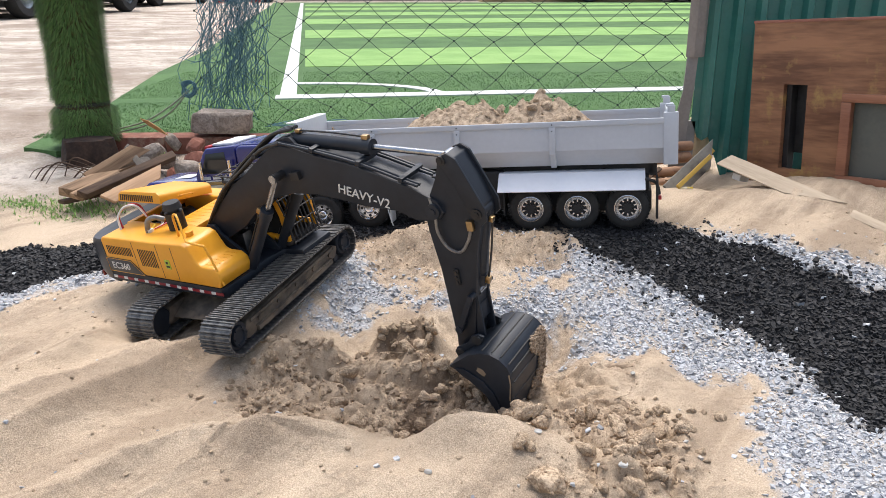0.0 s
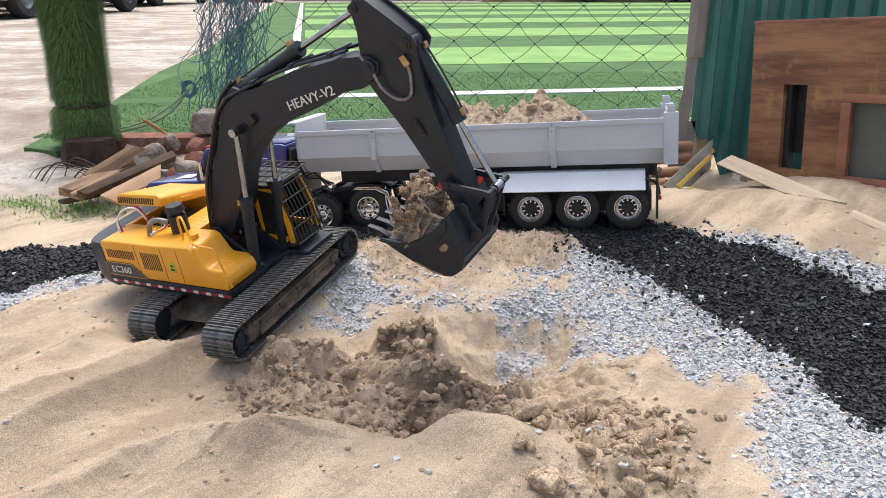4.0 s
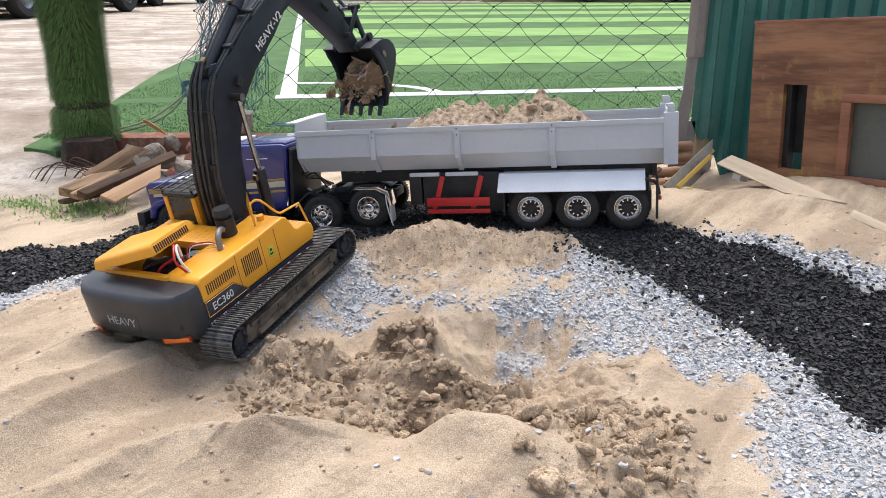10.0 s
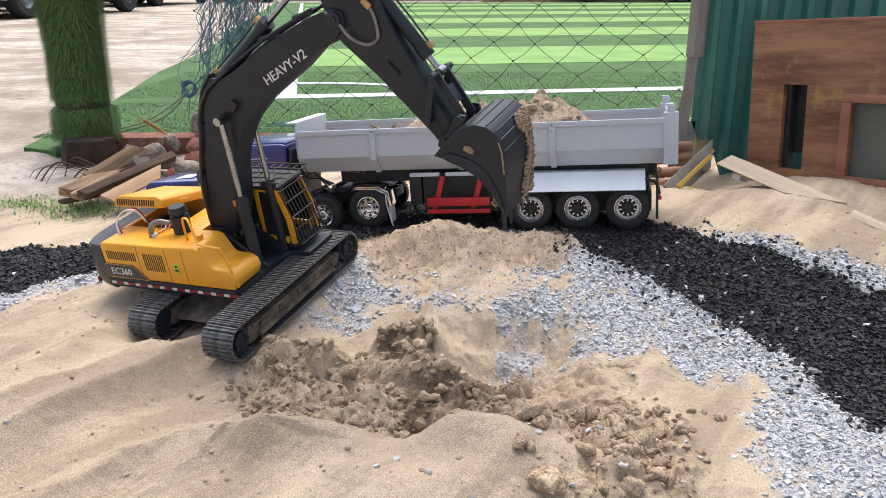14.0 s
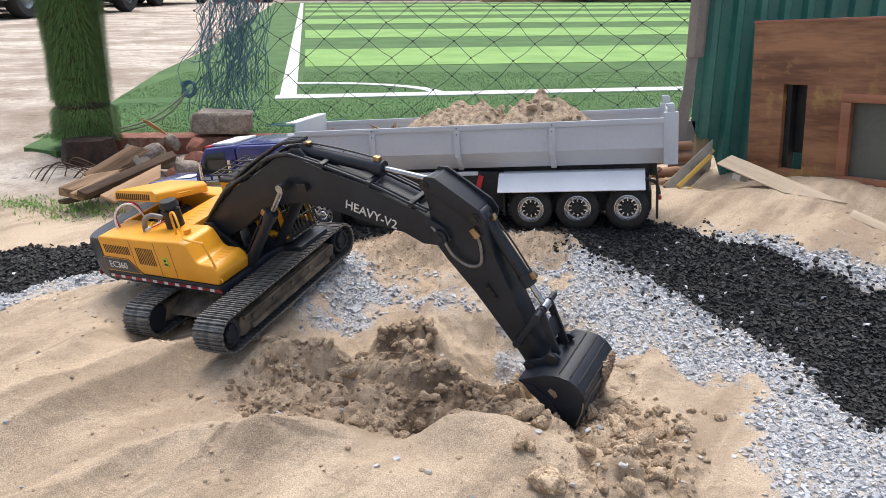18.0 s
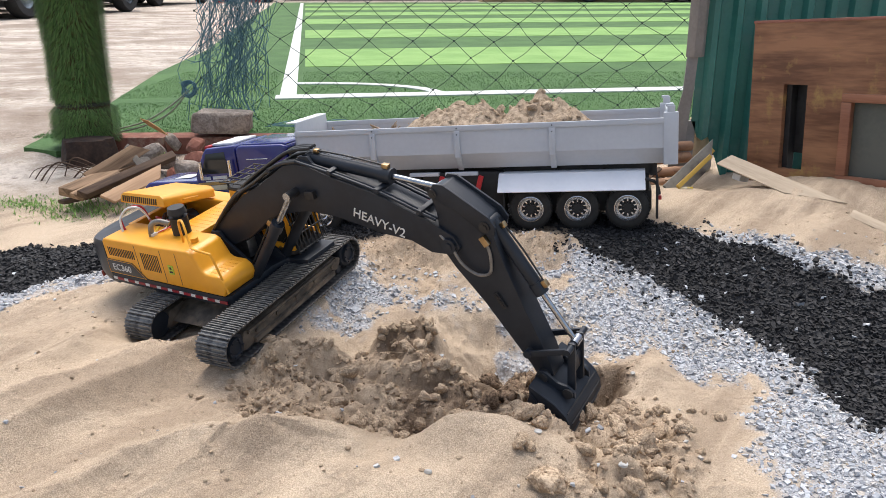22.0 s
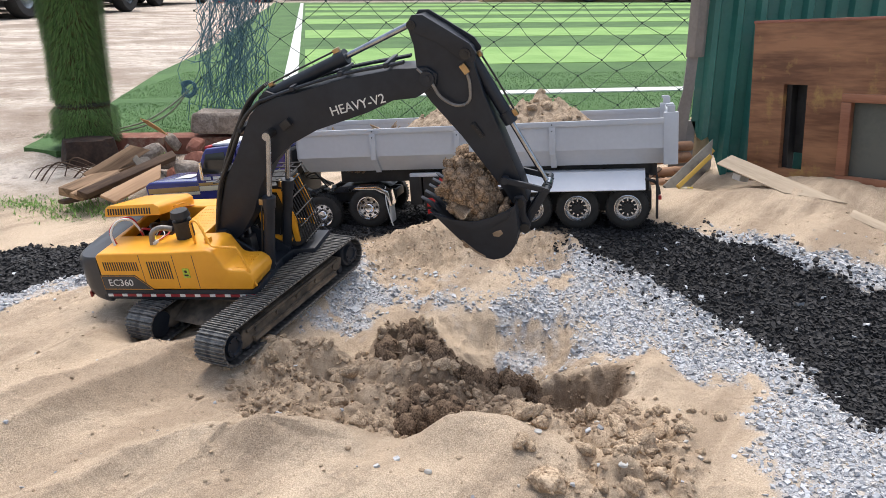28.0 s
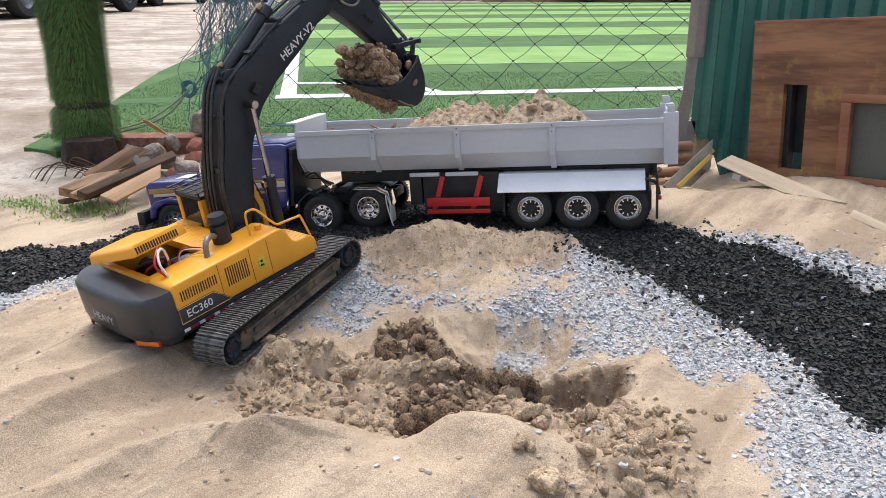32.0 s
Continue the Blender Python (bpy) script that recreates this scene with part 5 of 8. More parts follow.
def trailer_box():
    # thin-walled tub: outer outline across, swept along
    bm = bmesh.new()
    t = 0.003
    cross = [(0.0, ZR), (0.0, ZC), (0.028, ZB), (WID - 0.028, ZB), (WID, ZC), (WID, ZR)]
    inner = [(t, ZR), (t, ZC + 0.001), (0.029, ZB + t), (WID - 0.029, ZB + t), (WID - t, ZC + 0.001), (WID - t, ZR)]
    loop = cross + inner[::-1]
    ends = []
    for x, cut in ((XF, 0.012), (XR, 0.0)):
        ends.append([bm.verts.new((x + (cut if z < ZC - 0.01 else 0), y, z)) for y, z in loop])
    k = len(loop)
    for i in range(k):
        j = (i + 1) % k
        bm.faces.new((ends[0][i], ends[0][j], ends[1][j], ends[1][i]))
    tub = part("tub", bm, GREY, trailer, "grey folded-steel load tub", smooth=25)
    rim = box(XF, XR, -0.003, 0.004, ZR - 0.010, ZR, 0.0008)
    part("rim", rim, GREY, tub)
    part("rim", box(XF, XR, WID - 0.004, WID + 0.003, ZR - 0.010, ZR, 0.0008), GREY, tub)
    front = prism([(0.0, ZR), (0.0, ZC), (0.028, ZB), (WID - 0.028, ZB), (WID, ZC), (WID, ZR), (WID - 0.004, ZR + 0.017), (0.004, ZR + 0.017)], 0, 0.004, 0.0005)
    m = Matrix(((0, 1, 0, XF), (1, 0, 0, 0), (0, 0, 1, 0), (0, 0, 0, 1)))
    bmesh.ops.transform(front, matrix=m, verts=front.verts)
    part("front_wall", front, GREY, trailer)
    part("visor", box(XF - 0.018, XF + 0.004, 0.002, WID - 0.002, ZR + 0.016, ZR + 0.0185, 0.0005), PALE, trailer, "pale forward visor plate")
    tail = prism([(0.0, ZR + 0.006), (0.0, ZC), (0.028, ZB), (WID - 0.028, ZB), (WID, ZC), (WID, ZR + 0.006)], 0, 0.006, 0.001)
    m[0][3] = XR + 0.003
    bmesh.ops.transform(tail, matrix=m, verts=tail.verts)
    part("tailgate", tail, GREY, trailer)
    for y in (-0.0035, WID - 0.012):
        post = box(XR - 0.006, XR + 0.020, y, y + 0.014, ZB + 0.002, ZR + 0.010, 0.0012)
        part("tail_post", post, GREY, trailer)
        part("hinge", box(XR + 0.0, XR + 0.014, y + 0.002, y + 0.012, ZR + 0.009, ZR + 0.022, 0.001), GREY, trailer)
        part("hinge", box(XR - 0.003, XR + 0.012, y + 0.003, y + 0.011, ZR + 0.020, ZR + 0.025, 0.001), GREY, trailer)
    for x in (-0.176, -0.004, 0.180):
        rib = box(x - 0.0055, x + 0.0055, -0.0055, 0.001, ZC - 0.002, ZR - 0.010, 0.001)
        prism([(x - 0.0055, ZC), (x + 0.0055, ZC), (x + 0.0055, ZC - 0.006), (x - 0.0055, ZC - 0.006)], -0.0055, 0.001, 0, rib)
        lower = box(-0.0055, 0.0055, -0.0055, 0.0, -0.043, 0.002, 0.001, None, Matrix.Translation((x, 0.0, ZC)) @ Matrix.Rotation(radians(40), 4, "X"))
        merge(rib, lower)
        r = part("rib", rib, GREY, trailer)
        sc = bmesh.new()
        for z in (ZR - 0.005, ZR - 0.017):
            rod((x, -0.007, z), (x, -0.003, z), 0.0012, sc, 8)
        part("screw", sc, DARK, r)


trailer_box()


RIM = surf("silver_rim", (0.58, 0.58, 0.59), (0.70, 0.70, 0.70), 40, 0.24, metal=0.9, bump=0.0, dirt=(0.5, 0.46, 0.4), dscale=60, dlow=0.66)


def tyre_wheel(parent, x, y, z, kind, first={}):
    """A wheel that faces the near side: tyre, rim and hub."""
    if kind not in first:
        prof = [(0.024, -0.012), (0.030, -0.0135), (0.038, -0.0125), (0.0405, -0.010), (0.0415, -0.006), (0.0415, 0.006), (0.0405, 0.010), (0.038, 0.0125), (0.028, 0.0135), (0.024, 0.012)]
        ty = lathe(prof + [(0.024, -0.012)], seg=40)
        for k in range(40):
            a = 2 * math.pi * k / 40
            for yy in (-0.0085, 0.0085):
                box(-0.0016, 0.0016, yy - 0.003, yy + 0.003, 0.0400, 0.0422, 0, ty, Matrix.Rotation(a + (0.08 if yy > 0 else 0), 4, "Y"))
        hb, dk = bmesh.new(), bmesh.new()
        if kind == "trailer":
            rm = lathe([(0.0258, -0.0120), (0.0254, -0.0140), (0.0240, -0.0144), (0.0230, -0.0128), (0.0216, -0.0050), (0.0196, -0.0040), (0.0188, -0.0070), (0.0176, -0.0072), (0.0168, -0.0040)], seg=40)
            rod((0, -0.0034, 0), (0, -0.0026, 0), 0.0200, dk, 30)
            star = [((0.0098 + 0.0026 * math.cos(10 * a)) * math.cos(a), (0.0098 + 0.0026 * math.cos(10 * a)) * math.sin(a)) for a in (2 * math.pi * k / 80 for k in range(80))]
            prism(star, -0.0096, -0.0032, 0, hb)
            for k in range(10):
                a = 2 * math.pi * k / 10
                box(0.0120, 0.0170, -0.0062, -0.0034, -0.0015, 0.0015, 0.0003, rm, Matrix.Rotation(a + 0.31, 4, "Y"))
        else:
            rm = lathe([(0.0250, -0.0120), (0.0242, -0.0140), (0.0228, -0.0138), (0.0215, -0.0080), (0.0200, -0.0066), (0.0120, -0.0066), (0.0108, -0.0100), (0.0074, -0.0135), (0.0, -0.0140)], seg=40)
            for k in range(8):
                a = 2 * math.pi * k / 8
                rod((0.0163 * math.cos(a), -0.0072, 0.0163 * math.sin(a)), (0.0163 * math.cos(a), -0.0060, 0.0163 * math.sin(a)), 0.0029, dk, 12)
                rod((0.0125 * math.cos(a + .39), -0.0085, 0.0125 * math.sin(a + .39)), (0.0125 * math.cos(a + .39), -0.0060, 0.0125 * math.sin(a + .39)), 0.0012, hb, 8)
        w = part("wheel", ty, RUBBER, parent, "black ribbed tyre on a bright rim")
        w.matrix_basis = pose(x, y, z)
        first[kind] = (w, part("rim", rm, RIM if kind == "trailer" else CHROME, w, "bright silver rim"), part("wheel_hub", hb, BLACK if kind == "trailer" else RIM, w), part("dark_disc", dk, BLACK, w, "black disc behind the rim"))
        return w
    w0, r0, h0, d0 = first[kind]
    w = share("wheel", w0, parent, pose(x, y, z))
    w["label"] = "black ribbed tyre on a bright rim"
    for nm, o_ in (("rim", r0), ("wheel_hub", h0), ("dark_disc", d0)):
        share(nm, o_, w, Matrix.Identity(4))
    return w


for x in (0.1338, 0.2246, 0.3194):
    tyre_wheel(trailer, x, 0.0155, 0.0414, "trailer")
    tyre_wheel(trailer, x, WID - 0.0155, 0.0414, "trailer").matrix_basis = pose(x, WID - 0.0155, 0.0414, 0, 0, 180)
    ax = bmesh.new()
    rod((x, 0.02, 0.0414), (x, WID - 0.02, 0.0414), 0.006, ax, 12)
    part("axle", ax, BLACK, trailer)
chassis = bmesh.new()
for y in (0.055, WID - 0.067):
    box(-0.27, 0.375, y, y + 0.012, 0.094, 0.121, 0.001, chassis)
for x in (-0.10, 0.0, 0.09, 0.18, 0.27, 0.36):
    box(x, x + 0.010, 0.055, WID - 0.055, 0.098, 0.118, 0.001, chassis)
box(0.09, 0.36, 0.03, WID - 0.03, 0.066, 0.096, 0.004, chassis)
part("chassis", chassis, BLACK, trailer)
part("skid_plate", box(-0.116, -0.090, 0.03, WID - 0.03, 0.048, 0.112, 0.003), BLACK, trailer)
for x in (-0.105, -0.032):
    part("bracket", box(x, x + 0.065 if x > -0.1 else x + 0.06, -0.002, 0.006, 0.112, 0.119, 0.0006), GREY, trailer)
fender = box(0.072, 0.352, 0.0, 0.0025, 0.0, 0.043, 0.0005, None, Matrix.Translation((0, -0.016, 0.080)) @ Matrix.Rotation(radians(-46), 4, "X"))
part("mudguard", fender, PALE, trailer, "pale grey flat mudguard over the wheels")
part("mudguard_top", box(0.072, 0.352, 0.015, 0.045, 0.108, 0.1105, 0.0005), PALE, trailer)
part("mud_flap", box(0.372, 0.376, 0.0, 0.030, 0.020, 0.100, 0.0008), BLACK, trailer)
part("mud_flap", box(0.080, 0.083, 0.004, 0.030, 0.028, 0.082, 0.0008), BLACK, trailer)
part("fender_arm", tube([(0.352, 0.0, 0.098), (0.372, 0.006, 0.088), (0.378, 0.010, 0.066)], 0.003), BLACK, trailer)
part("tail_lamp", box(0.376, 0.382, 0.008, 0.024, 0.055, 0.063, 0.001), RED, trailer, "red tail lamp")
for z0, z1, nm in ((0.052, 0.069, "guard_board"), (0.037, 0.0455, "guard_board")):
    part(nm, box(-0.072, 0.055, -0.006, -0.002, z0, z1, 0.0008), RED, trailer, "bright red side guard board")
for x in (-0.048, 0.030):
    part("guard_strut", box(-0.005, 0.005, -0.002, 0.003, -0.030, 0.034, 0.0008, None, Matrix.Translation((x, 0.001, 0.078)) @ Matrix.Rotation(radians(16), 4, "Y")), RED, trailer)
    part("guard_strut", box(x - 0.014, x - 0.006, -0.002, 0.001, 0.037, 0.069, 0.0005), RED, trailer)
# added box: fills the shaded space behind the guard boards with black
part("tub_shade_box", box(-0.088, 0.080, 0.030, WID - 0.030, 0.036, 0.114, 0.006), BLACK, trailer, "black box standing in for chassis and shade under the tub")
# added block: keeps the shaded gaps between the wheels black
part("wheel_gap_shade", box(0.085, 0.365, 0.045, WID - 0.045, 0.026, 0.067, 0.004), BLACK, trailer)
for y in (0.06, 0.12):
    leg = bmesh.new()
    rod((-0.082, y, 0.020), (-0.082, y, 0.10), 0.006, leg, 12)
    rod((-0.082, y, 0.012), (-0.082, y, 0.022), 0.010, leg, 12)
    part("landing_leg", leg, DARK, trailer)


# ---- blue tractor truck ----
truck = tagged(new("tractor_truck"), "glossy dark blue toy tractor truck with a chrome tank", "toy truck")
truck.matrix_basis = TRAILER @ Matrix.Translation((-0.25, 0, 0.0415)) @ Matrix.Rotation(radians(-2.5), 4, "Y") @ Matrix.Translation((0, 0, -0.0415))
TW = 0.178
for x, z in ((-0.0515, 0.0375), (0.0515, 0.0465)):
    tyre_wheel(truck, x, 0.0155, z, "truck")
    tyre_wheel(truck, x, TW - 0.0155, z, "truck").matrix_basis = pose(x, TW - 0.0155, z, 0, 0, 180)
for y, r in ((0.016, 0), (TW - 0.016, 180)):
    tyre_wheel(truck, -0.395, y, 0.0415, "truck").matrix_basis = pose(-0.395, y, 0.0415, 0, 0, r)
fr = bmesh.new()
for y in (0.062, TW - 0.070):
    box(-0.44, 0.095, y, y + 0.008, 0.052, 0.072, 0.001, fr)
for x in (-0.30, -0.2, -0.1, 0.0, 0.09):
    box(x, x + 0.008, 0.062, TW - 0.062, 0.054, 0.070, 0.001, fr)
part("frame_rails", fr, BLACK, truck)
ax = bmesh.new()
for x in (-0.0515, 0.0515, -0.395):
    rod((x, 0.02, 0.0415), (x, TW - 0.02, 0.0415), 0.006, ax, 12)
part("axles", ax, BLACK, truck)
part("fifth_wheel", prism([(-0.045, 0.074), (-0.02, 0.086), (0.05, 0.086), (0.085, 0.076), (0.05, 0.072)], 0.05, TW - 0.05, 0.002), DARK, truck, "dark grease-stained coupling plate")
fend = prism([(0.020, 0.085), (0.030, 0.091), (0.075, 0.090), (0.098, 0.078), (0.102, 0.048), (0.098, 0.046), (0.092, 0.072), (0.070, 0.084), (0.03, 0.086)], 0.002, 0.036, 0.0008)
part("quarter_fender", fend, CHROME, truck, "chrome rear quarter fender")
part("mud_flap", box(0.094, 0.097, 0.008, 0.040, 0.012, 0.050, 0.0006), WHITE, truck, "pale mud flap")
fend = prism([(-0.105, 0.046), (-0.100, 0.070), (-0.078, 0.086), (-0.06, 0.090), (-0.06, 0.086), (-0.078, 0.082), (-0.096, 0.068), (-0.101, 0.046)], 0.002, 0.036, 0.0008)
part("quarter_fender", fend, DARK, truck)
clutter = bmesh.new()
rs = np.random.RandomState(31)
for k in range(26):
    x, y, z = -0.09 + 0.17 * rs.rand(), 0.045 + 0.09 * rs.rand(), 0.070 + 0.012 * rs.rand()
    rod((x, y, z), (x + 0.03 * (rs.rand() - 0.5), y + 0.03 * (rs.rand() - 0.5), z + 0.012 * rs.rand()), 0.0028 + 0.002 * rs.rand(), clutter, 8)
part("frame_fittings", clutter, surf("greasy_metal", (0.06, 0.055, 0.05), (0.35, 0.34, 0.32), 60, 0.35, metal=0.8), truck)
# cab, sleeper, hood
part("sleeper", prism([(-0.222, 0.060), (-0.222, 0.203), (-0.214, 0.211), (-0.118, 0.207), (-0.108, 0.200), (-0.125, 0.060)], 0.0, TW, 0.005, segs=3), BLUE, truck, "glossy dark blue sleeper box")
part("sleeper_back", prism([(-0.120, 0.065), (-0.106, 0.196), (-0.100, 0.190), (-0.112, 0.065)], 0.008, TW - 0.008, 0.001), BLACK, truck)
part("roof_cap", prism([(-0.215, 0.2085), (-0.210, 0.2135), (-0.118, 0.2100), (-0.112, 0.205)], 0.012, TW - 0.012, 0.002), BLUE, truck, "glossy blue sleeper roof panel")
part("cab", prism([(-0.322, 0.070), (-0.325, 0.150), (-0.300, 0.200), (-0.292, 0.210), (-0.225, 0.212), (-0.224, 0.070)], 0.004, TW - 0.004, 0.004, segs=3), BLUE, truck, "glossy dark blue cab")
part("side_window", prism([(-0.310, 0.152), (-0.293, 0.198), (-0.250, 0.200), (-0.246, 0.152)], 0.0025, 0.006, 0.0008), GLASS, truck)
part("windscreen", prism([(-0.326, 0.152), (-0.303, 0.197), (-0.301, 0.197), (-0.324, 0.152)], 0.02, TW - 0.02, 0.0005), GLASS, truck)
part("hood", prism([(-0.462, 0.085), (-0.466, 0.150), (-0.455, 0.160), (-0.330, 0.156), (-0.322, 0.150), (-0.322, 0.085)], 0.026, TW - 0.026, 0.005, segs=3), BLUE, truck, "glossy dark blue bonnet with a pale stripe")
part("grille", box(-0.470, -0.464, 0.036, TW - 0.036, 0.080, 0.150, 0.002), CHROME, truck)
part("bumper", box(-0.484, -0.466, 0.002, TW - 0.002, 0.036, 0.068, 0.004), BLACK, truck, "dark front bumper")
fender = prism([(-0.452, 0.060), (-0.448, 0.088), (-0.432, 0.104), (-0.40, 0.110), (-0.368, 0.104), (-0.346, 0.086), (-0.335, 0.062), (-0.347, 0.062), (-0.360, 0.084), (-0.38, 0.094), (-0.41, 0.095), (-0.430, 0.084), (-0.438, 0.060)], 0.001, 0.040, 0.003, segs=3)
part("front_fender", fender, BLUE, truck)
part("front_fender", prism([(-0.452, 0.060), (-0.432, 0.104), (-0.40, 0.110), (-0.368, 0.104), (-0.335, 0.062), (-0.36, 0.084), (-0.41, 0.095), (-0.438, 0.060)], TW - 0.040, TW - 0.001, 0.003), BLUE, truck)
for x0, x1, z0, z1, y, mt, lb in ((-0.458, -0.330, 0.128, 0.142, 0.0245, GOLD, "gold stripe"), (-0.448, -0.330, 0.119, 0.127, 0.0243, CREAM, "cream stripe"), (-0.320, -0.226, 0.126, 0.133, 0.0025, GOLD, "gold stripe"), (-0.320, -0.226, 0.114, 0.125, 0.0023, CREAM, "cream stripe"),
                                  (-0.221, -0.122, 0.126, 0.131, -0.0015, GOLD, "gold stripe"), (-0.221, -0.122, 0.112, 0.125, -0.0017, CREAM, "cream stripe"), (-0.221, -0.122, 0.100, 0.105, -0.0015, GOLD, "gold stripe")):
    part("stripe", box(x0, x1, y, y + 0.004, z0, z1, 0.0003), mt, truck, lb)
bars = bmesh.new()
for k, w in enumerate((0.020, 0.032)):
    box(-0.310 + 0.026 * k, -0.310 + 0.026 * k + w, 0.0016, 0.004, 0.139, 0.146, 0, bars)
box(-0.302, -0.246, 0.0016, 0.004, 0.134, 0.1365, 0, bars)
part("door_lettering_bars", bars, WHITE, truck, "white lettering block on the door", smooth=0)
for x in (-0.303, -0.236):
    st = bmesh.new()
    rod((x, -0.008, 0.142), (x, -0.008, 0.182), 0.004, st, 12)
    part("mirror", st, CHROME, truck)
part("grab_handle", tube([(-0.197, 0.0, 0.180), (-0.197, -0.004, 0.180), (-0.150, -0.004, 0.178), (-0.150, 0.0, 0.178)], 0.0011, steps=1), CHROME, truck)
part("visor_lamps", box(-0.302, -0.288, 0.02, TW - 0.02, 0.207, 0.214, 0.002), RED, truck, "red and white roof lamps")
part("roof_plate", box(-0.290, -0.240, 0.03, TW - 0.03, 0.211, 0.217, 0.003), WHITE, truck, "white roof plate")
tank = bmesh.new()
rod((-0.196, 0.020, 0.064), (-0.122, 0.020, 0.064), 0.019, tank, 24)
part("fuel_tank", tank, CHROME, truck, "chrome fuel tank")
for x in (-0.18, -0.14):
    part("tank_strap", lathe([(0.0196, -0.003), (0.0196, 0.003)], None, 24, Matrix.Translation((x, 0.020, 0.064)) @ Matrix.Rotation(radians(90), 4, "Z")), BLACK, truck)
part("marker_lamp", box(-0.404, -0.396, 0.008, 0.016, 0.109, 0.116, 0.0015), RED, truck, "small red marker lamp")
part("bonnet_mark", box(-0.41, -0.37, 0.06, 0.11, 0.1585, 0.1600, 0.0004), WHITE, truck, "pale rubbed marking")
for k in range(5):
    part("air_hose", tube([(-0.118, 0.06 + 0.01 * k, 0.10), (-0.09, 0.06 + 0.012 * k, 0.13 - 0.008 * k), (-0.055, 0.065 + 0.01 * k, 0.085)], 0.0016), (HOSE, GREY_HOSE)[k % 2], truck)
part("air_hose", tube([(0.088, 0.02, 0.086), (0.092, 0.0, 0.06), (0.098, -0.006, 0.03), (0.104, -0.01, 0.010)], 0.0012), WHITE, truck)


LOW = {"hood": 0.80, "grille": 0.80, "bonnet_mark": 0.80, "front_fender": 0.86, "marker_lamp": 0.82}
for o in truck.children:
    kind_ = o.name.split(".")[0]
    if kind_ in LOW or (kind_ == "stripe" and o.data.vertices[0].co.x < -0.325):
        o.matrix_basis = Matrix.Diagonal((1, 1, LOW.get(kind_, 0.80), 1))
    elif kind_ in ("sleeper", "sleeper_back", "roof_cap", "cab", "side_window", "windscreen", "door_lettering_bars", "mirror", "grab_handle", "visor_lamps", "roof_plate", "stripe"):
        o.matrix_basis = Matrix.Diagonal((1, 1, 0.925, 1))


# ---- sand heaped in the trailer ----
def rough_heap(name, peaks, x0, x1, y0, y1, z_floor, seed, mat, label, n=70):
    gx, gy = np.linspace(x0, x1, n), np.linspace(y0, y1, max(12, int(n * (y1 - y0) / (x1 - x0))))
    X, Y = np.meshgrid(gx, gy)
    Z = np.zeros_like(X)
    for px_, py_, h, r in peaks:
        Z = np.maximum(Z, h * np.clip(1 - np.hypot((X - px_), (Y - py_) * 0.8) / r, 0, 1) ** 0.9)
    Z = Z + (0.016 * fbm(X, Y, 40, seed) + 0.005 * (0.5 - 2 * np.abs(fbm(X, Y, 60, seed + 3))) + 0.008 * fbm(X, Y, 110, seed + 5) + 0.006 * fbm(X, Y, 240, seed + 9)) * np.clip(Z / 0.02, 0.15, 1)
    # the load keeps inside the sloping sides
    room = np.minimum(Y, WID - Y)
    Z = np.maximum(Z, np.interp(room, [0.0055, 0.028], [ZC + 0.006 - z_floor, 0.0]))
    w, h = len(gx), len(gy)
    co = np.stack([X, Y, z_floor + Z], -1).reshape(-1, 3)
    i = (np.arange(h - 1)[:, None] * w + np.arange(w - 1)[None]).ravel()
    me = bpy.data.meshes.new(name)
    me.from_pydata(co.tolist(), [], np.stack([i, i + 1, i + w + 1, i + w], -1).tolist())
    me.polygons.foreach_set("use_smooth", [True] * len(me.polygons))
    me.materials.append(mat)
    ob = new(name, me)
    ob.matrix_basis = TRAILER
    return tagged(ob, label, "sand heap")


SANDY = surf("loose_sand", (0.21, 0.155, 0.105), (0.47, 0.37, 0.27), 90, 0.95, bump=0.7, bscale=420, fine=0.6, spec=0.2)
LOAD_HEAP = rough_heap("sand_heap", [(-0.02, 0.10, 0.124, 0.14), (-0.06, 0.09, 0.110, 0.13), (0.03, 0.095, 0.116, 0.13), (-0.095, 0.08, 0.096, 0.11), (0.065, 0.09, 0.100, 0.10), (0.115, 0.085, 0.118, 0.12), (0.150, 0.10, 0.132, 0.13), (0.185, 0.095, 0.120, 0.11), (0.215, 0.08, 0.100, 0.10), (-0.2, 0.09, 0.06, 0.2), (-0.28, 0.06, 0.080, 0.05)],
           XF + 0.006, XR - 0.01, 0.0055, WID - 0.0055, ZB + 0.006, 7, SANDY, "damp tan sand heaped in the trailer tub", 240)
rs = np.random.RandomState(62)
hz = np.array([v.co[:] for v in LOAD_HEAP.data.vertices])
for k in range(16):
    c = (0.14, 0.14, -0.03)[k % 3]
    j = np.argmin(np.hypot(hz[:, 0] - c - 0.050 * rs.randn(), hz[:, 1] - 0.075 - 0.03 * rs.randn()))
    s_ = 0.010 + 0.018 * rs.rand() ** 2
    ob = tagged(new("sand_clod", CLOD_MESHES[rs.randint(10)]), "dry sand lump on the trailer load", "sand clod", "lumps on the trailer load")
    ob.matrix_basis = TRAILER @ Matrix.Translation(hz[j].tolist()) @ pose(0, 0, s_ * 0.12, 360 * rs.rand(), 30, 360 * rs.rand()) @ Matrix.Diagonal((s_, s_, s_ * 0.85, 1))
cr = hz[(hz[:, 2] > ZR - 0.03)]
cr = cr[rs.randint(len(cr), size=500)] + 0.002 * rs.randn(500, 3)
ob = scatter("sand_lumps", cr, 0.002 + 0.006 * rs.rand(500) ** 2, DRY_MAT, 63, 0.85, ICO1, 0.3, 0.2, "crumbs of sand on the trailer load", "sand")
ob.matrix_basis = TRAILER


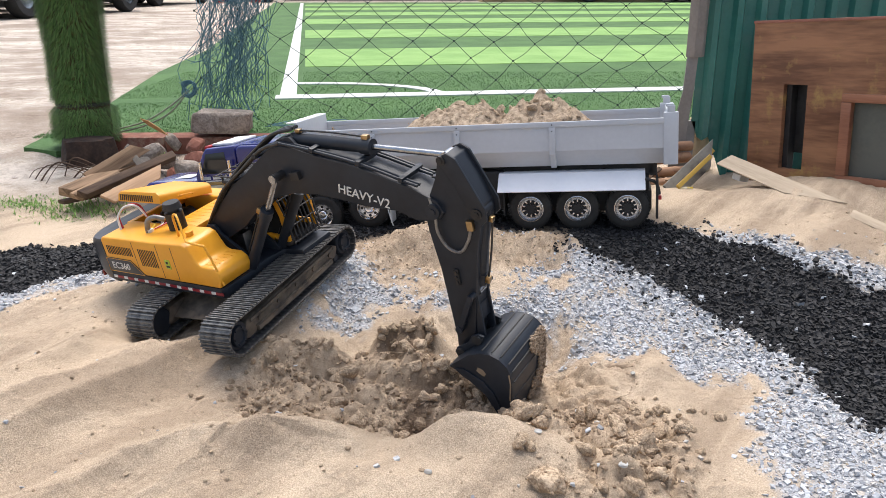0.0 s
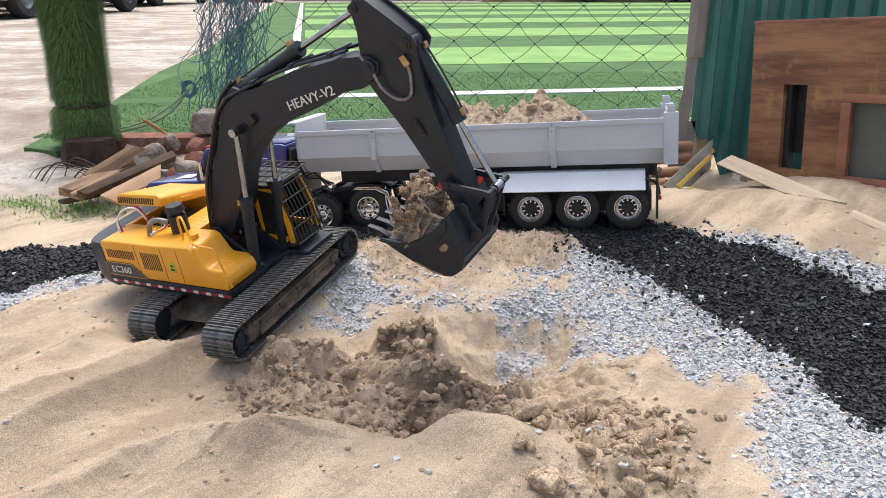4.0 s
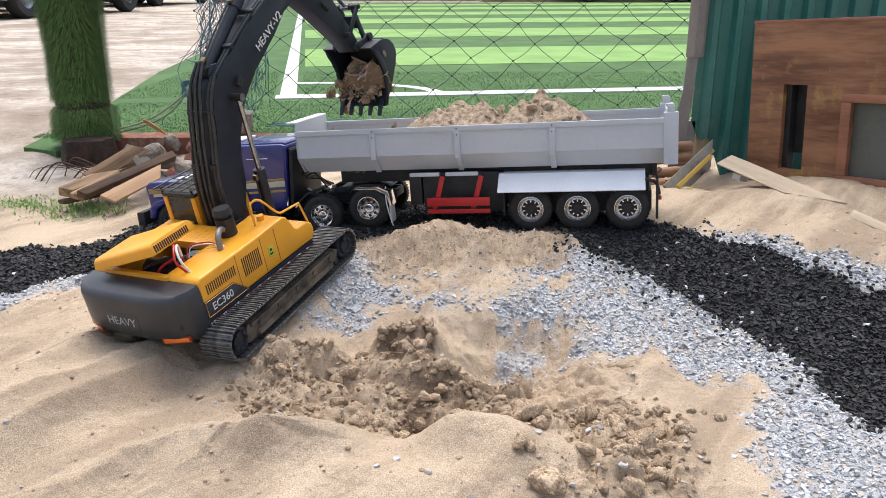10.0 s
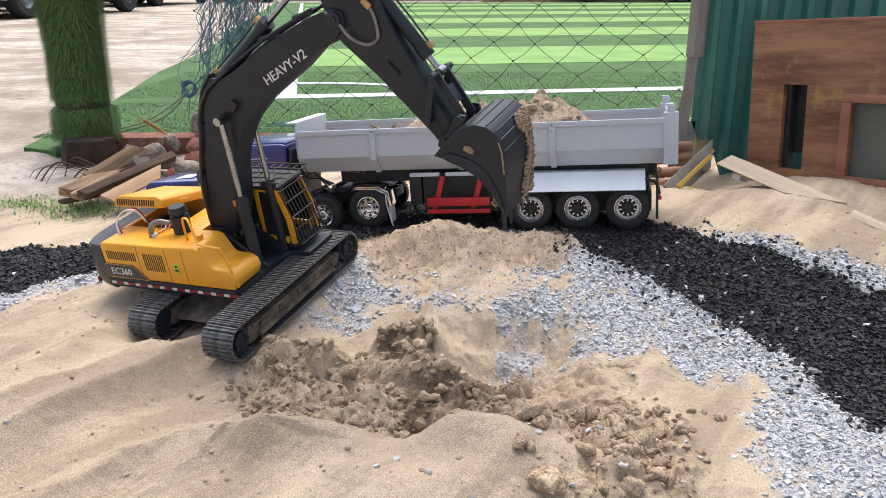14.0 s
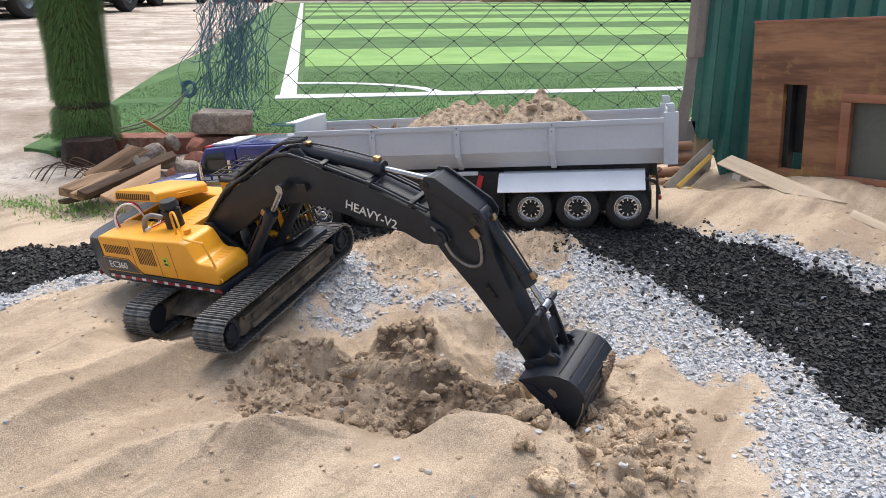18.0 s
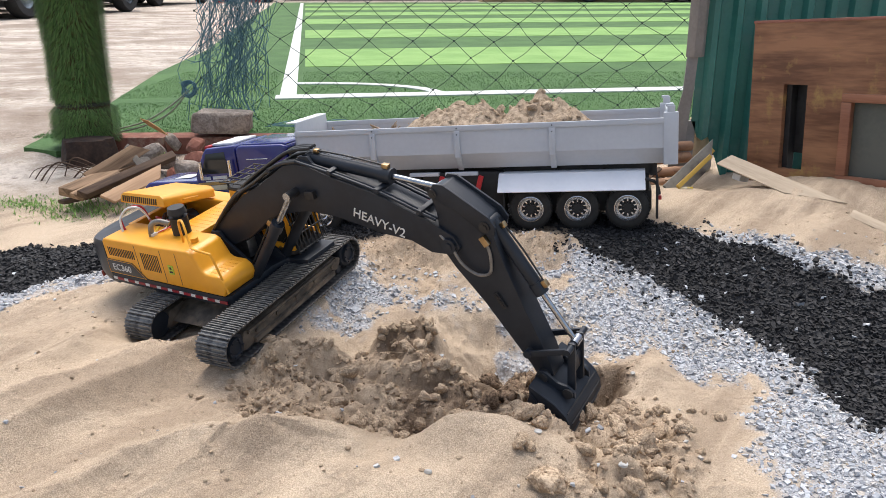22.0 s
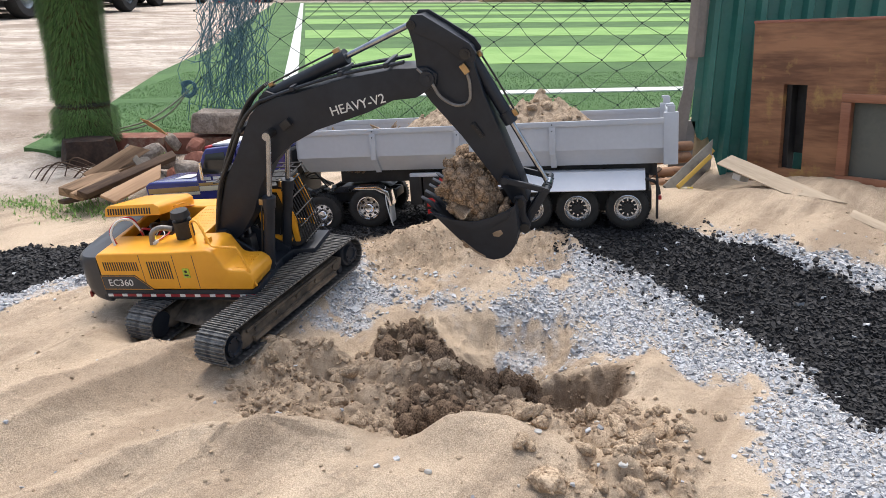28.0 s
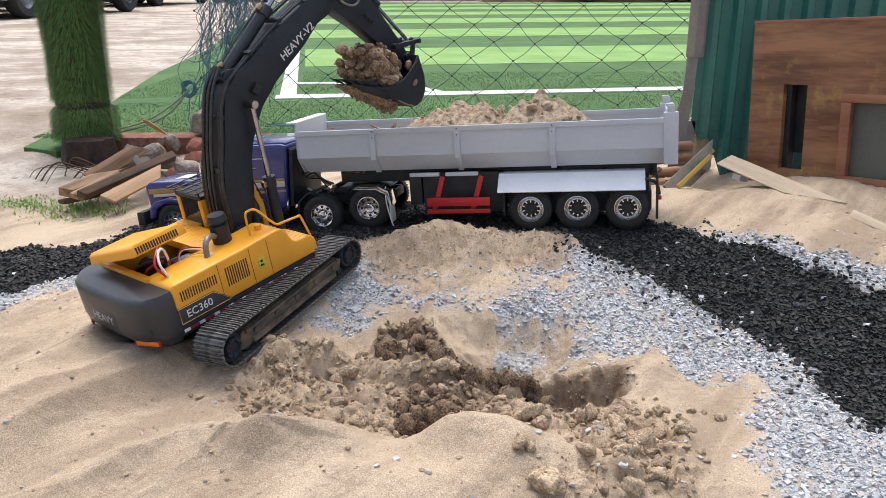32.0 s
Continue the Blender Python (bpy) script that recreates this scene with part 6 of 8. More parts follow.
# ---- sports pitch ----
def turf(name, a, b):
    return surf(name, a, b, 3.0, 0.85, bump=0.9, bscale=230, fine=1.1, spec=0.2)


TURF_DARK = turf("turf_dark", (0.055, 0.116, 0.040), (0.095, 0.178, 0.064))
TURF_LIGHT = turf("turf_light", (0.17, 0.31, 0.09), (0.25, 0.405, 0.14))
TURF_FAR = turf("turf_mid", (0.028, 0.10, 0.024), (0.05, 0.15, 0.040))
LINE = surf("chalk_white_turf", (0.46, 0.49, 0.46), (0.68, 0.69, 0.67), 20, 0.9, bump=0.6, bscale=200, fine=0.9)
CORNER, FA = Vector((-0.635, 3.30, 0.0)), radians(9.3)
FIELD = Matrix.Translation(CORNER) @ Matrix.Rotation(FA, 4, "Z")


def slab(name, poly, z0, z1, mat, parent, m=None, label=""):
    ob = part(name, top_prism(poly, z0, z1), mat, parent, label, smooth=0)
    if m is not None:
        ob.matrix_basis = m
    return ob


pitch = slab("pitch", [(-1.20, 2.26), (-1.08, 2.20), (-0.97, 2.33), (1.30, 2.42), (3.0, 2.6), (14, 4.5), (12, 20.5), (-4.05, 20.0), (-3.65, 17.8), (-2.19, 8.8), (-1.66, 5.8), (-1.50, 4.3), (-1.27, 2.96)], -0.05, 0.010, TURF_DARK, None)
tagged(pitch, "green artificial turf pitch with mown stripes and white lines", "sports pitch", kind="structure")
for k in range(6):
    v0 = 1.255 + 2.47 * k
    slab("turf_stripe", [(0.07, v0), (14.0, v0), (14.0, v0 + 1.235), (0.07, v0 + 1.235)], 0.0, 0.0130, TURF_LIGHT, pitch, FIELD, "light green mown stripe")
slab("white_line", [(-0.05, -0.055), (14.0, -0.055), (14.0, 0.055), (-0.05, 0.055)], 0.0, 0.0150, LINE, pitch, FIELD, "white goal line")
slab("white_line", [(-0.034, 0.055), (0.034, 0.055), (0.034, 16.2), (-0.034, 16.2)], 0.0, 0.0152, LINE, pitch, FIELD, "white touch line")
arc_in, arc_out = [], []
for k in range(13):
    a = k * math.pi / 24
    arc_in.append((0.60 * math.cos(a), 0.44 * math.sin(a))); arc_out.append((0.66 * math.cos(a), 0.50 * math.sin(a)))
slab("corner_arc", arc_out + arc_in[::-1], 0.0, 0.0145, LINE, pitch, FIELD, "white corner arc")


def blades(name, pts, height, lean, mat, seed, label, category, width=0.0016, droop=0.0, normals=None):
    """Grass blades: two-part bent triangles, joined."""
    rs = np.random.RandomState(seed)
    k = len(pts)
    a = rs.rand(k) * 6.283
    side = np.stack([np.cos(a), np.sin(a), 0 * a], -1)
    d = np.stack([np.cos(a + 1.57) * lean, np.sin(a + 1.57) * lean, np.ones(k)], -1) if normals is None else normals
    d = d + (rs.rand(k, 3) - 0.5) * 0.7
    d = d / np.linalg.norm(d, axis=1)[:, None]
    if normals is not None:
        side = np.cross(d, np.array([0.1, 0.2, 1.0])); side /= np.linalg.norm(side, axis=1)[:, None]
    L = (height * (0.6 + 0.7 * rs.rand(k)))[:, None]
    w = side * width
    mid = pts + d * L * 0.55
    tip = mid + (d + np.array([0, 0, -droop])) * L * 0.5
    co = np.stack([pts - w, pts + w, mid + w * 0.8, mid - w * 0.8, tip], 1).reshape(-1, 3)
    b = np.arange(k)[:, None] * 5
    quads = np.concatenate([b + 0, b + 1, b + 2, b + 3], 1).tolist()
    tris = np.concatenate([b + 3, b + 2, b + 4], 1).tolist()
    me = bpy.data.meshes.new(name)
    me.from_pydata(co.tolist(), [], quads + tris)
    me.materials.append(mat)
    return new(name, me)


BLADE = island_material("plastic_grass", [(0.055, 0.125, 0.028), (0.092, 0.185, 0.045), (0.14, 0.25, 0.066), (0.23, 0.35, 0.11), (0.075, 0.15, 0.038)], 0.6, 60, 0.1)
BLADE_TURF = island_material("turf_blades", [(0.075, 0.165, 0.052), (0.11, 0.215, 0.075), (0.155, 0.27, 0.105)], 0.7, 60, 0.1)
rs = np.random.RandomState(40)
n_b = 70000
yy = 2.40 + 1.9 * rs.rand(n_b) ** 1.6
xx = -1.35 + 2.7 * rs.rand(n_b)
keep = (xx > np.interp(yy, [2.37, 2.96, 4.3], [-1.24, -1.27, -1.5])) & (np.abs((-(xx + 0.635) * math.sin(FA) + (yy - 3.30) * math.cos(FA))) > 0.06)
keep &= ~((np.abs((xx + 0.635) * math.cos(FA) + (yy - 3.30) * math.sin(FA)) < 0.06) & (yy > 3.2))
tb = blades("turf_pile", np.stack([xx, yy, 0.009 + 0 * xx], -1)[keep], np.full(keep.sum(), 0.008), 0.9, BLADE_TURF, 41, "", "", 0.0014)
tagged(tb, "short green plastic turf pile along the pitch edge", "turf", kind="stuff")

# ---- grass-wrapped post ----
post = tagged(new("grass_wrapped_post"), "round post wrapped in shaggy green artificial grass", "post")
post.matrix_basis = pose(-1.022, 2.285, 0) @ Matrix.Diagonal((0.93, 0.93, 1, 1))
part("trunk", lathe([(0.080, -0.05), (0.072, 0.0), (0.068, 0.03), (0.075, 0.06), (0.078, 0.75), (0.0, 0.75)], None, 28, Matrix.Rotation(radians(90), 4, "X")), surf("dark_bark", (0.035, 0.022, 0.015), (0.09, 0.055, 0.035), 30, 0.9, bump=0.8, stretch=(1, 1, 0.2)), post, "dark stained trunk base")
n_b = 52000
ang_, zz = rs.rand(n_b) * 6.283, 0.035 + 0.70 * rs.rand(n_b)
rr = 0.071 + 0.010 * rs.rand(n_b) + np.where(zz < 0.125, 0.010, 0.0) - 0.018 * np.exp(-((zz - 0.135) / 0.010) ** 2) + 0.02 * np.clip((zz - 0.3) / 0.4, 0, 1)
pp = np.stack([rr * np.cos(ang_), rr * np.sin(ang_), zz], -1)
nn = np.stack([np.cos(ang_) * 0.9, np.sin(ang_) * 0.9, -0.45 + 0 * ang_], -1)
gb = blades("grass_cover", pp, np.full(n_b, 0.018), 0, BLADE, 43, "", "", 0.0008, 0.5, nn)
gb.parent = post
tagged(gb, "shaggy green plastic grass", kind="stuff")
strap = lathe([(0.080, 0.128), (0.084, 0.130), (0.084, 0.138), (0.080, 0.140)], None, 36, Matrix.Rotation(radians(90), 4, "X"))
strap.transform(Matrix.Diagonal((0.93, 0.93, 1, 1)))
part("strap", strap, BLACK, post)

# ---- kerb of red bricks ----
BRICK = surf("red_brick", (0.19, 0.065, 0.040), (0.30, 0.11, 0.07), 25, 0.9, bump=0.5, dirt=(0.12, 0.07, 0.05), dscale=18, dlow=0.5)
BRICK_TOP = surf("dusty_brick", (0.26, 0.105, 0.07), (0.17, 0.062, 0.042), 25, 0.9, bump=0.6, dirt=(0.34, 0.25, 0.18), dscale=14, dlow=0.56)
kerb = tagged(new("kerb"), "low kerb of worn red bricks", "kerb", kind="structure")
brick0 = None
for k in range(10):
    x = -0.92 + 0.215 * k
    m = Matrix.Translation((x, 2.345 + 0.008 * math.sin(k * 2.1) + 0.0 * k, 0.0)) @ Matrix.Rotation(0.06 + 0.03 * math.sin(k * 1.7), 4, "Z")
    if brick0 is None:
        brick0 = part("brick", box(-0.105, 0.105, -0.045, 0.045, -0.05, 0.030, 0.006), BRICK_TOP, kerb)
        brick0.matrix_basis = m
    else:
        share("brick", brick0, kerb, m)


def rock(name, size, seed, mat, m, label, category="rock", jag=0.12, power=0.6):
    ob = scatter(name, np.zeros((1, 3)), np.array([1.0]), mat, seed, 1.0, ico(3) if power < 0.3 else ICO2, jag, 0.25, label, category, power < 0.3)
    del ob["kind"]
    me = ob.data
    co = np.zeros(len(me.vertices) * 3)
    me.vertices.foreach_get("co", co)
    co = co.reshape(-1, 3)
    co = np.sign(co) * np.abs(co) ** power * np.array(size)
    r_ = np.random.RandomState(seed)
    f1 = sum(np.sin(co @ (r_.randn(3) * q / max(size)) + r_.rand() * 6) / q for q in (4, 7, 12, 20, 32))
    co *= (1 + 0.14 * f1)[:, None]
    me.vertices.foreach_set("co", co.ravel())
    me.update()
    ob.matrix_basis = m
    return ob


CONC = surf("rough_concrete", (0.19, 0.155, 0.125), (0.34, 0.29, 0.245), 40, 0.95, bump=1.0, bscale=160, fine=0.7, dirt=(0.15, 0.11, 0.08), dscale=14, dlow=0.56)
rock("concrete_block", (0.112, 0.070, 0.044), 3, CONC, pose(-0.645, 2.345, 0.070, 0, 3, 4), "broken rough concrete block lying on the kerb", "concrete block", 0.16, 0.28)
rubble = [(-0.735, 2.09, 0.0, 0.05, CONC, "grey broken concrete chunk"), (-0.655, 2.02, 0.0, 0.055, CONC, "pale broken concrete chunk"), (-0.70, 2.24, 0.02, 0.05, BRICK_TOP, "broken red brick piece by planks"), (-0.66, 2.11, 0.0, 0.062, BRICK_TOP, "half red brick by the kerb"),
          (-0.82, 2.22, 0.0, 0.05, CONC, "grey rubble stone by the kerb"), (-0.86, 2.06, -0.01, 0.03, BRICK, "small red brick shard on sand"), (-0.70, 2.03, -0.02, 0.035, BRICK, "orange-red brick shard on sand"), (-0.53, 2.05, -0.01, 0.04, CONC, "grey rubble stone by the kerb"), (-0.78, 2.29, 0.02, 0.04, CONC, "grey rubble stone by the kerb")]
for k, (x, y, z, s, mt, lb) in enumerate(rubble):
    tagged(rock("rubble_stone", (s * 1.0, s * 0.75, s * 0.62), 70 + k, mt, pose(x, y, z, 10 * k, 7 * k, 50 * k), lb, "rubble"), group="rubble by the kerb")

PEBBLE = surf("pale_stone", (0.38, 0.37, 0.35), (0.54, 0.53, 0.51), 60, 0.8, bump=0.4)
for k, (x, y, s_) in enumerate(((0.114, 0.840, 0.0110), (0.204, 0.780, 0.0140), (-0.017, 0.791, 0.0100), (0.302, 0.867, 0.0080), (0.275, 1.041, 0.0090), (0.034, 0.972, 0.0080), (-0.051, 0.938, 0.0070), (0.206, 0.931, 0.0100), (0.290, 1.218, 0.0060), (-0.427, 1.140, 0.0060), (0.241, 1.432, 0.0070))):
    z = float(ground_at(x, y)[0])
    tagged(rock("pebble", (s_ * 0.75, s_ * 0.5, s_ * 0.32), 400 + k, PEBBLE, pose(x, y, z + 0.002, 15, 10, 70 * k), "pale angular stone lying on the sand", "stone"), group="pale stones on the sand")
straw = part("straw", tube([(x, y, float(ground_at(x, y)[0]) + h) for x, y, h in ((-0.085, 1.075, 0.004), (-0.060, 1.070, 0.012), (-0.035, 1.045, 0.012), (-0.020, 1.015, 0.004))], 0.0007, seg=5), MUD)
tagged(straw, "thin bent brown straw on the pile", "straw")

# ---- scrap planks ----
WOOD = surf("weathered_wood", (0.13, 0.077, 0.042), (0.36, 0.235, 0.14), 14, 0.85, bump=0.7, bscale=90, stretch=(0.15, 2.2, 2.2), dirt=(0.11, 0.06, 0.035), dscale=10, dlow=0.58)
FRESH = surf("split_wood", (0.33, 0.195, 0.105), (0.46, 0.29, 0.165), 10, 0.75, bump=0.3, bscale=90, stretch=(0.15, 2.2, 2.2))


def plank(name, p, q, width, thick, mat, label, roll=0, group="scrap planks", cut=0.25):
    p, q = Vector(p), Vector(q)
    d = q - p
    n = d.length
    bm = prism([(0, -width / 2), (0.01, width / 2), (n - width * cut, width / 2), (n, -width / 2)], -thick / 2, thick / 2, 0.0025)
    ob = part(name, bm, mat)
    x = d.normalized()
    y = Vector((0, 0, 1)).cross(x).normalized()
    z = x.cross(y)
    m = Matrix((x, y, z)).transposed().to_4x4()
    m.translation = p
    ob.matrix_basis = m @ Matrix.Rotation(radians(90 + roll), 4, "X")
    return tagged(ob, label, "plank", group)


DARKWOOD = surf("rotten_wood", (0.055, 0.032, 0.02), (0.13, 0.08, 0.048), 12, 0.9, bump=0.6, bscale=90, stretch=(0.3, 2, 2))
GREYWOOD = surf("grey_wood", (0.08, 0.07, 0.06), (0.15, 0.13, 0.11), 12, 0.85, bump=0.3)
plank("plank", (-0.880, 1.800, -0.008), (-0.785, 2.02, 0.018), 0.034, 0.022, WOOD, "thick weathered brown plank on the scrap pile", 14)
plank("plank", (-0.845, 1.775, -0.012), (-0.790, 1.92, 0.010), 0.030, 0.014, WOOD, "split weathered board under the plank", 20)
plank("plank", (-0.830, 1.770, -0.006), (-0.690, 2.025, 0.036), 0.022, 0.018, DARKWOOD, "long dark rotten batten across the scrap pile", 30)
plank("plank", (-0.772, 1.770, -0.016), (-0.690, 1.955, 0.016), 0.036, 0.008, FRESH, "pale split plank with a torn corner", 30, cut=1.2)
plank("plank", (-0.860, 1.885, 0.004), (-0.780, 1.995, 0.052), 0.036, 0.010, WOOD, "wedge-shaped brown board on the pile", 62, cut=-1.0)
plank("plank", (-0.815, 2.03, 0.060), (-0.745, 1.945, 0.018), 0.016, 0.008, GREYWOOD, "dark grey rotten batten end", 25)
plank("plank", (-0.895, 1.80, -0.030), (-0.76, 1.90, -0.018), 0.022, 0.010, DARKWOOD, "short dark board end", 0)
stump = part("trunk_base", lathe([(0.090, -0.05), (0.082, 0.0), (0.076, 0.04), (0.070, 0.075), (0.0, 0.085)], None, 26, Matrix.Rotation(radians(90), 4, "X")), surf("stained_soil", (0.022, 0.013, 0.009), (0.060, 0.034, 0.022), 40, 0.95, bump=0.9), post, "dark soil-stained trunk base")
stump.matrix_basis = pose(0.030, -0.080, -0.030)
r_t = np.random.RandomState(9)
for v in stump.data.vertices:
    v.co.x *= 1 + 0.10 * r_t.randn(); v.co.y *= 1 + 0.10 * r_t.randn()
for k in range(8):
    x0 = -1.10 + 0.024 * k
    ob = part("twig", tube([(x0, 2.06 - 0.02 * (k % 4), -0.045), (x0 + 0.04, 2.05, -0.005 + 0.007 * (k % 5)), (x0 + 0.12, 2.05 - 0.02 * (k % 3), -0.005 + 0.006 * (k % 3)), (x0 + 0.20, 2.03, -0.03)], 0.0009 + 0.0006 * (k % 3), seg=6), DARKWOOD)
    tagged(ob, "thin dry brown root twig beside the post", "twig", "dry roots")
for k in range(26):
    x, y, s_ = -0.60 - 0.24 * rs.rand(), 1.97 + 0.22 * rs.rand(), 0.012 + 0.026 * rs.rand() ** 2
    tagged(rock("rubble_stone", (s_, s_ * 0.8, s_ * 0.7), 170 + k, (CONC, CONC, BRICK, GREYWOOD)[k % 4], pose(x, y, float(ground_at(x, y)[0]) + s_ * 0.3, 30 * k, 17 * k, 50 * k), "small broken rubble piece among the scrap", "rubble"), group="rubble by the kerb")
WEED = island_material("weeds", [(0.10, 0.21, 0.04), (0.18, 0.33, 0.07), (0.30, 0.42, 0.13)], 0.6, 40, 0.1)
for cx, cy, n, h in ((-0.86, 1.84, 70, 0.050), (-0.83, 1.81, 60, 0.042), (-0.79, 1.79, 40, 0.030), (-1.00, 1.86, 240, 0.013), (-1.09, 1.85, 180, 0.012), (-0.78, 2.22, 16, 0.05), (-0.93, 1.82, 140, 0.015), (-0.87, 1.77, 90, 0.012)):
    pq = np.stack([cx + 0.035 * rs.randn(n), cy + 0.025 * rs.randn(n), np.zeros(n)], -1)
    pq[:, 2] = ground_at(pq[:, 0], pq[:, 1])
    ob = blades("weed_tuft", pq, np.full(n, h), 0.9, WEED, int(100 * abs(cx)), "", "", 0.0012, 0.9)
    tagged(ob, "bright green weed tuft growing in sand", "weed", "weeds", "stuff")
ob = part("dry_leaf", prism([(0, 0), (0.03, 0.012), (0.07, 0.010), (0.10, 0.0), (0.07, -0.006), (0.03, -0.008)], -0.001, 0.001), surf("dry_leaf", (0.42, 0.20, 0.07), (0.5, 0.28, 0.12), 40, 0.8), None)
ob.matrix_basis = pose(-0.86, 2.27, 0.09, 30, 25, -20)
tagged(ob, "curled orange-brown dry leaf", "leaf")


# ---- hanging net ----
CORD = surf("dark_green_cord", (0.018, 0.032, 0.030), (0.04, 0.062, 0.056), 60, 0.8, bump=0.1)
TEAL = surf("blue_green_cord", (0.045, 0.12, 0.165), (0.11, 0.22, 0.27), 30, 0.8, bump=0.1)
ROPE = surf("pale_rope", (0.32, 0.34, 0.24), (0.22, 0.26, 0.19), 60, 0.9, bump=0.4)
net = tagged(new("net"), "dark knotted ball-stop net hanging beside the pitch", "net")


def net_mesh():
    bm, knots = bmesh.new(), bmesh.new()
    rs = np.random.RandomState(50)
    nx, nz, cw, ch = 15, 11, 0.128, 0.103
    def node(i, j):
        x = -0.74 + (i + 0.5 * (j % 2)) * cw
        z = 0.70 - j * ch * 0.5 * 1.0
        sag = 0.007 * math.sin(i * 1.3 + j * 0.7) - 0.05 * ((x - 0.1) / 0.8) ** 2 * 0.0
        return Vector((x + 0.008 * math.sin(j * 1.9 + i), 2.50 + 0.02 * math.sin(i * 0.8 + j * 0.5), z + sag * 1.0 - 0.008 * math.cos(i * 0.9)))
    for j in range(nz + 2):
        for i in range(nx):
            p = node(i, j)
            if p.x > 0.80 or p.z < 0.035:
                continue
            for di in ((0, -1) if j % 2 == 0 else (0, 1)):
                q = node(i + di, j + 1)
                if q.x > 0.81 or q.x < -0.8:
                    continue
                q.z = max(q.z, 0.03)
                mid = (p + q) / 2 + Vector((0.0015 * rs.randn(), 0.003 * rs.randn(), -0.0035 + 0.001 * rs.randn()))
                tube([p, mid, q], 0.00085, bm, 5, steps=3)
            rod(p - Vector((0, 0, 0.003)), p + Vector((0, 0, 0.003)), 0.0026, knots, 6)
    tagged(part("netting", bm, CORD, net), kind="stuff")
    tagged(part("knotting", knots, CORD, net), kind="stuff")
    # gathered blue-green part at the end
    g = bmesh.new()
    for k in range(120):
        x_top, x_bot = -0.71 + 0.20 * rs.rand(), -0.77 + 0.20 * rs.rand()
        y = 2.48 + 0.05 * rs.randn()
        z0, z1 = 0.50, 0.06 + 0.20 * rs.rand() ** 2
        pts_ = []
        for q in range(7):
            u = q / 6
            pts_.append((x_top + (x_bot - x_top) * u ** 1.3 + 0.018 * rs.randn(), y + 0.012 * rs.randn(), z0 + (z1 - z0) * u))
        tube(pts_, 0.0010, g, 4, steps=3)
    for k in range(90):
        u = rs.rand()
        p = Vector((-0.71 + 0.17 * rs.rand() - 0.05 * u, 2.48 + 0.04 * rs.randn(), 0.48 - 0.40 * u))
        q = p + Vector((0.05 * rs.randn(), 0.02 * rs.randn(), 0.04 * rs.randn()))
        tube([p, (p + q) / 2 + Vector((0.01 * rs.randn(), 0, -0.012)), q], 0.0010, g, 4, steps=3)
    for k in range(26):
        x0 = -0.58 + 0.55 * rs.rand() ** 1.5
        y0 = 2.52 + 0.10 * rs.rand()
        tube([(x0, y0, 0.022), (x0 + 0.08, y0 + 0.03 * rs.randn(), 0.028), (x0 + 0.17, y0 + 0.04 * rs.randn(), 0.020), (x0 + 0.26, y0 + 0.03 * rs.randn(), 0.024)], 0.0010, g, 4, steps=4)
    tagged(part("gathered_netting", g, TEAL, net, "tangled blue-green gathered cords"), kind="stuff")
    coil = bmesh.new()
    for k in range(9):
        r = 0.014 + 0.009 * rs.rand()
        tilt = rs.randn(3) * 0.4
        ring = [(-0.772 + r * math.cos(a) + 0.003 * rs.randn(), 2.46 + 0.3 * r * math.sin(a + tilt[0]), 0.150 + 1.1 * r * math.sin(a)) for a in (q * 2 * math.pi / 8 for q in range(8))]
        tube(ring, 0.0017, coil, 5, True, 3)
    part("knot_coil", coil, TEAL, net, "coiled blue-green knot")


net_mesh()
for k, dz in enumerate((0.0, -0.030)):
    ob = part("rope", tube([(-0.775, 2.46, 0.145), (-0.83, 2.44, 0.10 + dz * 0.6), (-0.91, 2.42, 0.055 + dz * 0.4), (-1.02, 2.40, 0.030 - 0.01 * k)], 0.0028, seg=7, steps=6), ROPE)
    tagged(ob, "slack pale green rope tied from the net to the post", "rope", "net ropes")

# ---- sheet-metal fence and leaning door ----
GREEN = surf("green_sheet_paint", (0.026, 0.135, 0.112), (0.040, 0.18, 0.15), 6, 0.4, bump=0.03, dirt=(0.07, 0.18, 0.155), dscale=7, dlow=0.52)
GREYM = surf("dull_galvanised", (0.20, 0.185, 0.17), (0.28, 0.26, 0.245), 8, 0.55, metal=0.3, bump=0.08, dirt=(0.14, 0.10, 0.075), dscale=14, dlow=0.58)
fence = tagged(new("sheet_metal_fence"), "dark green corrugated sheet-metal fence torn at the bottom", "fence")


def corrugated(name, x0, x1, y, z_top, bottom, mat, parent, pitch_=0.056, deep=0.016, slope=0.0):
    """A trapezoid-ribbed sheet of 1.5 mm metal."""
    xs_, ys_ = [], []
    x = x0
    while x < x1:
        for dx, dy in ((0.0, 0.0), (0.018, 0.0), (0.026, -deep), (0.040, -deep), (0.048, 0.0)):
            xs_.append(x + dx); ys_.append(y + dy + slope * (x + dx - x0))
        x += pitch_
    own = bmesh.new()
    for t_ in (0.0, 0.0015):
        cols = []
        for a, b in zip(xs_, ys_):
            zb = bottom(a)
            cols.append([own.verts.new((a, b + t_, zb + (z_top - zb) * k / 6)) for k in range(7)])
        for c0, c1 in zip(cols, cols[1:]):
            for k in range(6):
                own.faces.new((c0[k], c1[k], c1[k + 1], c0[k + 1]))
    return part(name, own, mat, parent, smooth=0)


def torn(x):
    return float(np.interp(x, [0.60, 0.635, 0.645, 0.675, 0.69, 0.72, 0.76], [0.130, 0.125, 0.085, 0.080, 0.055, -0.05, -0.08])) + 0.006 * math.sin(x * 190)


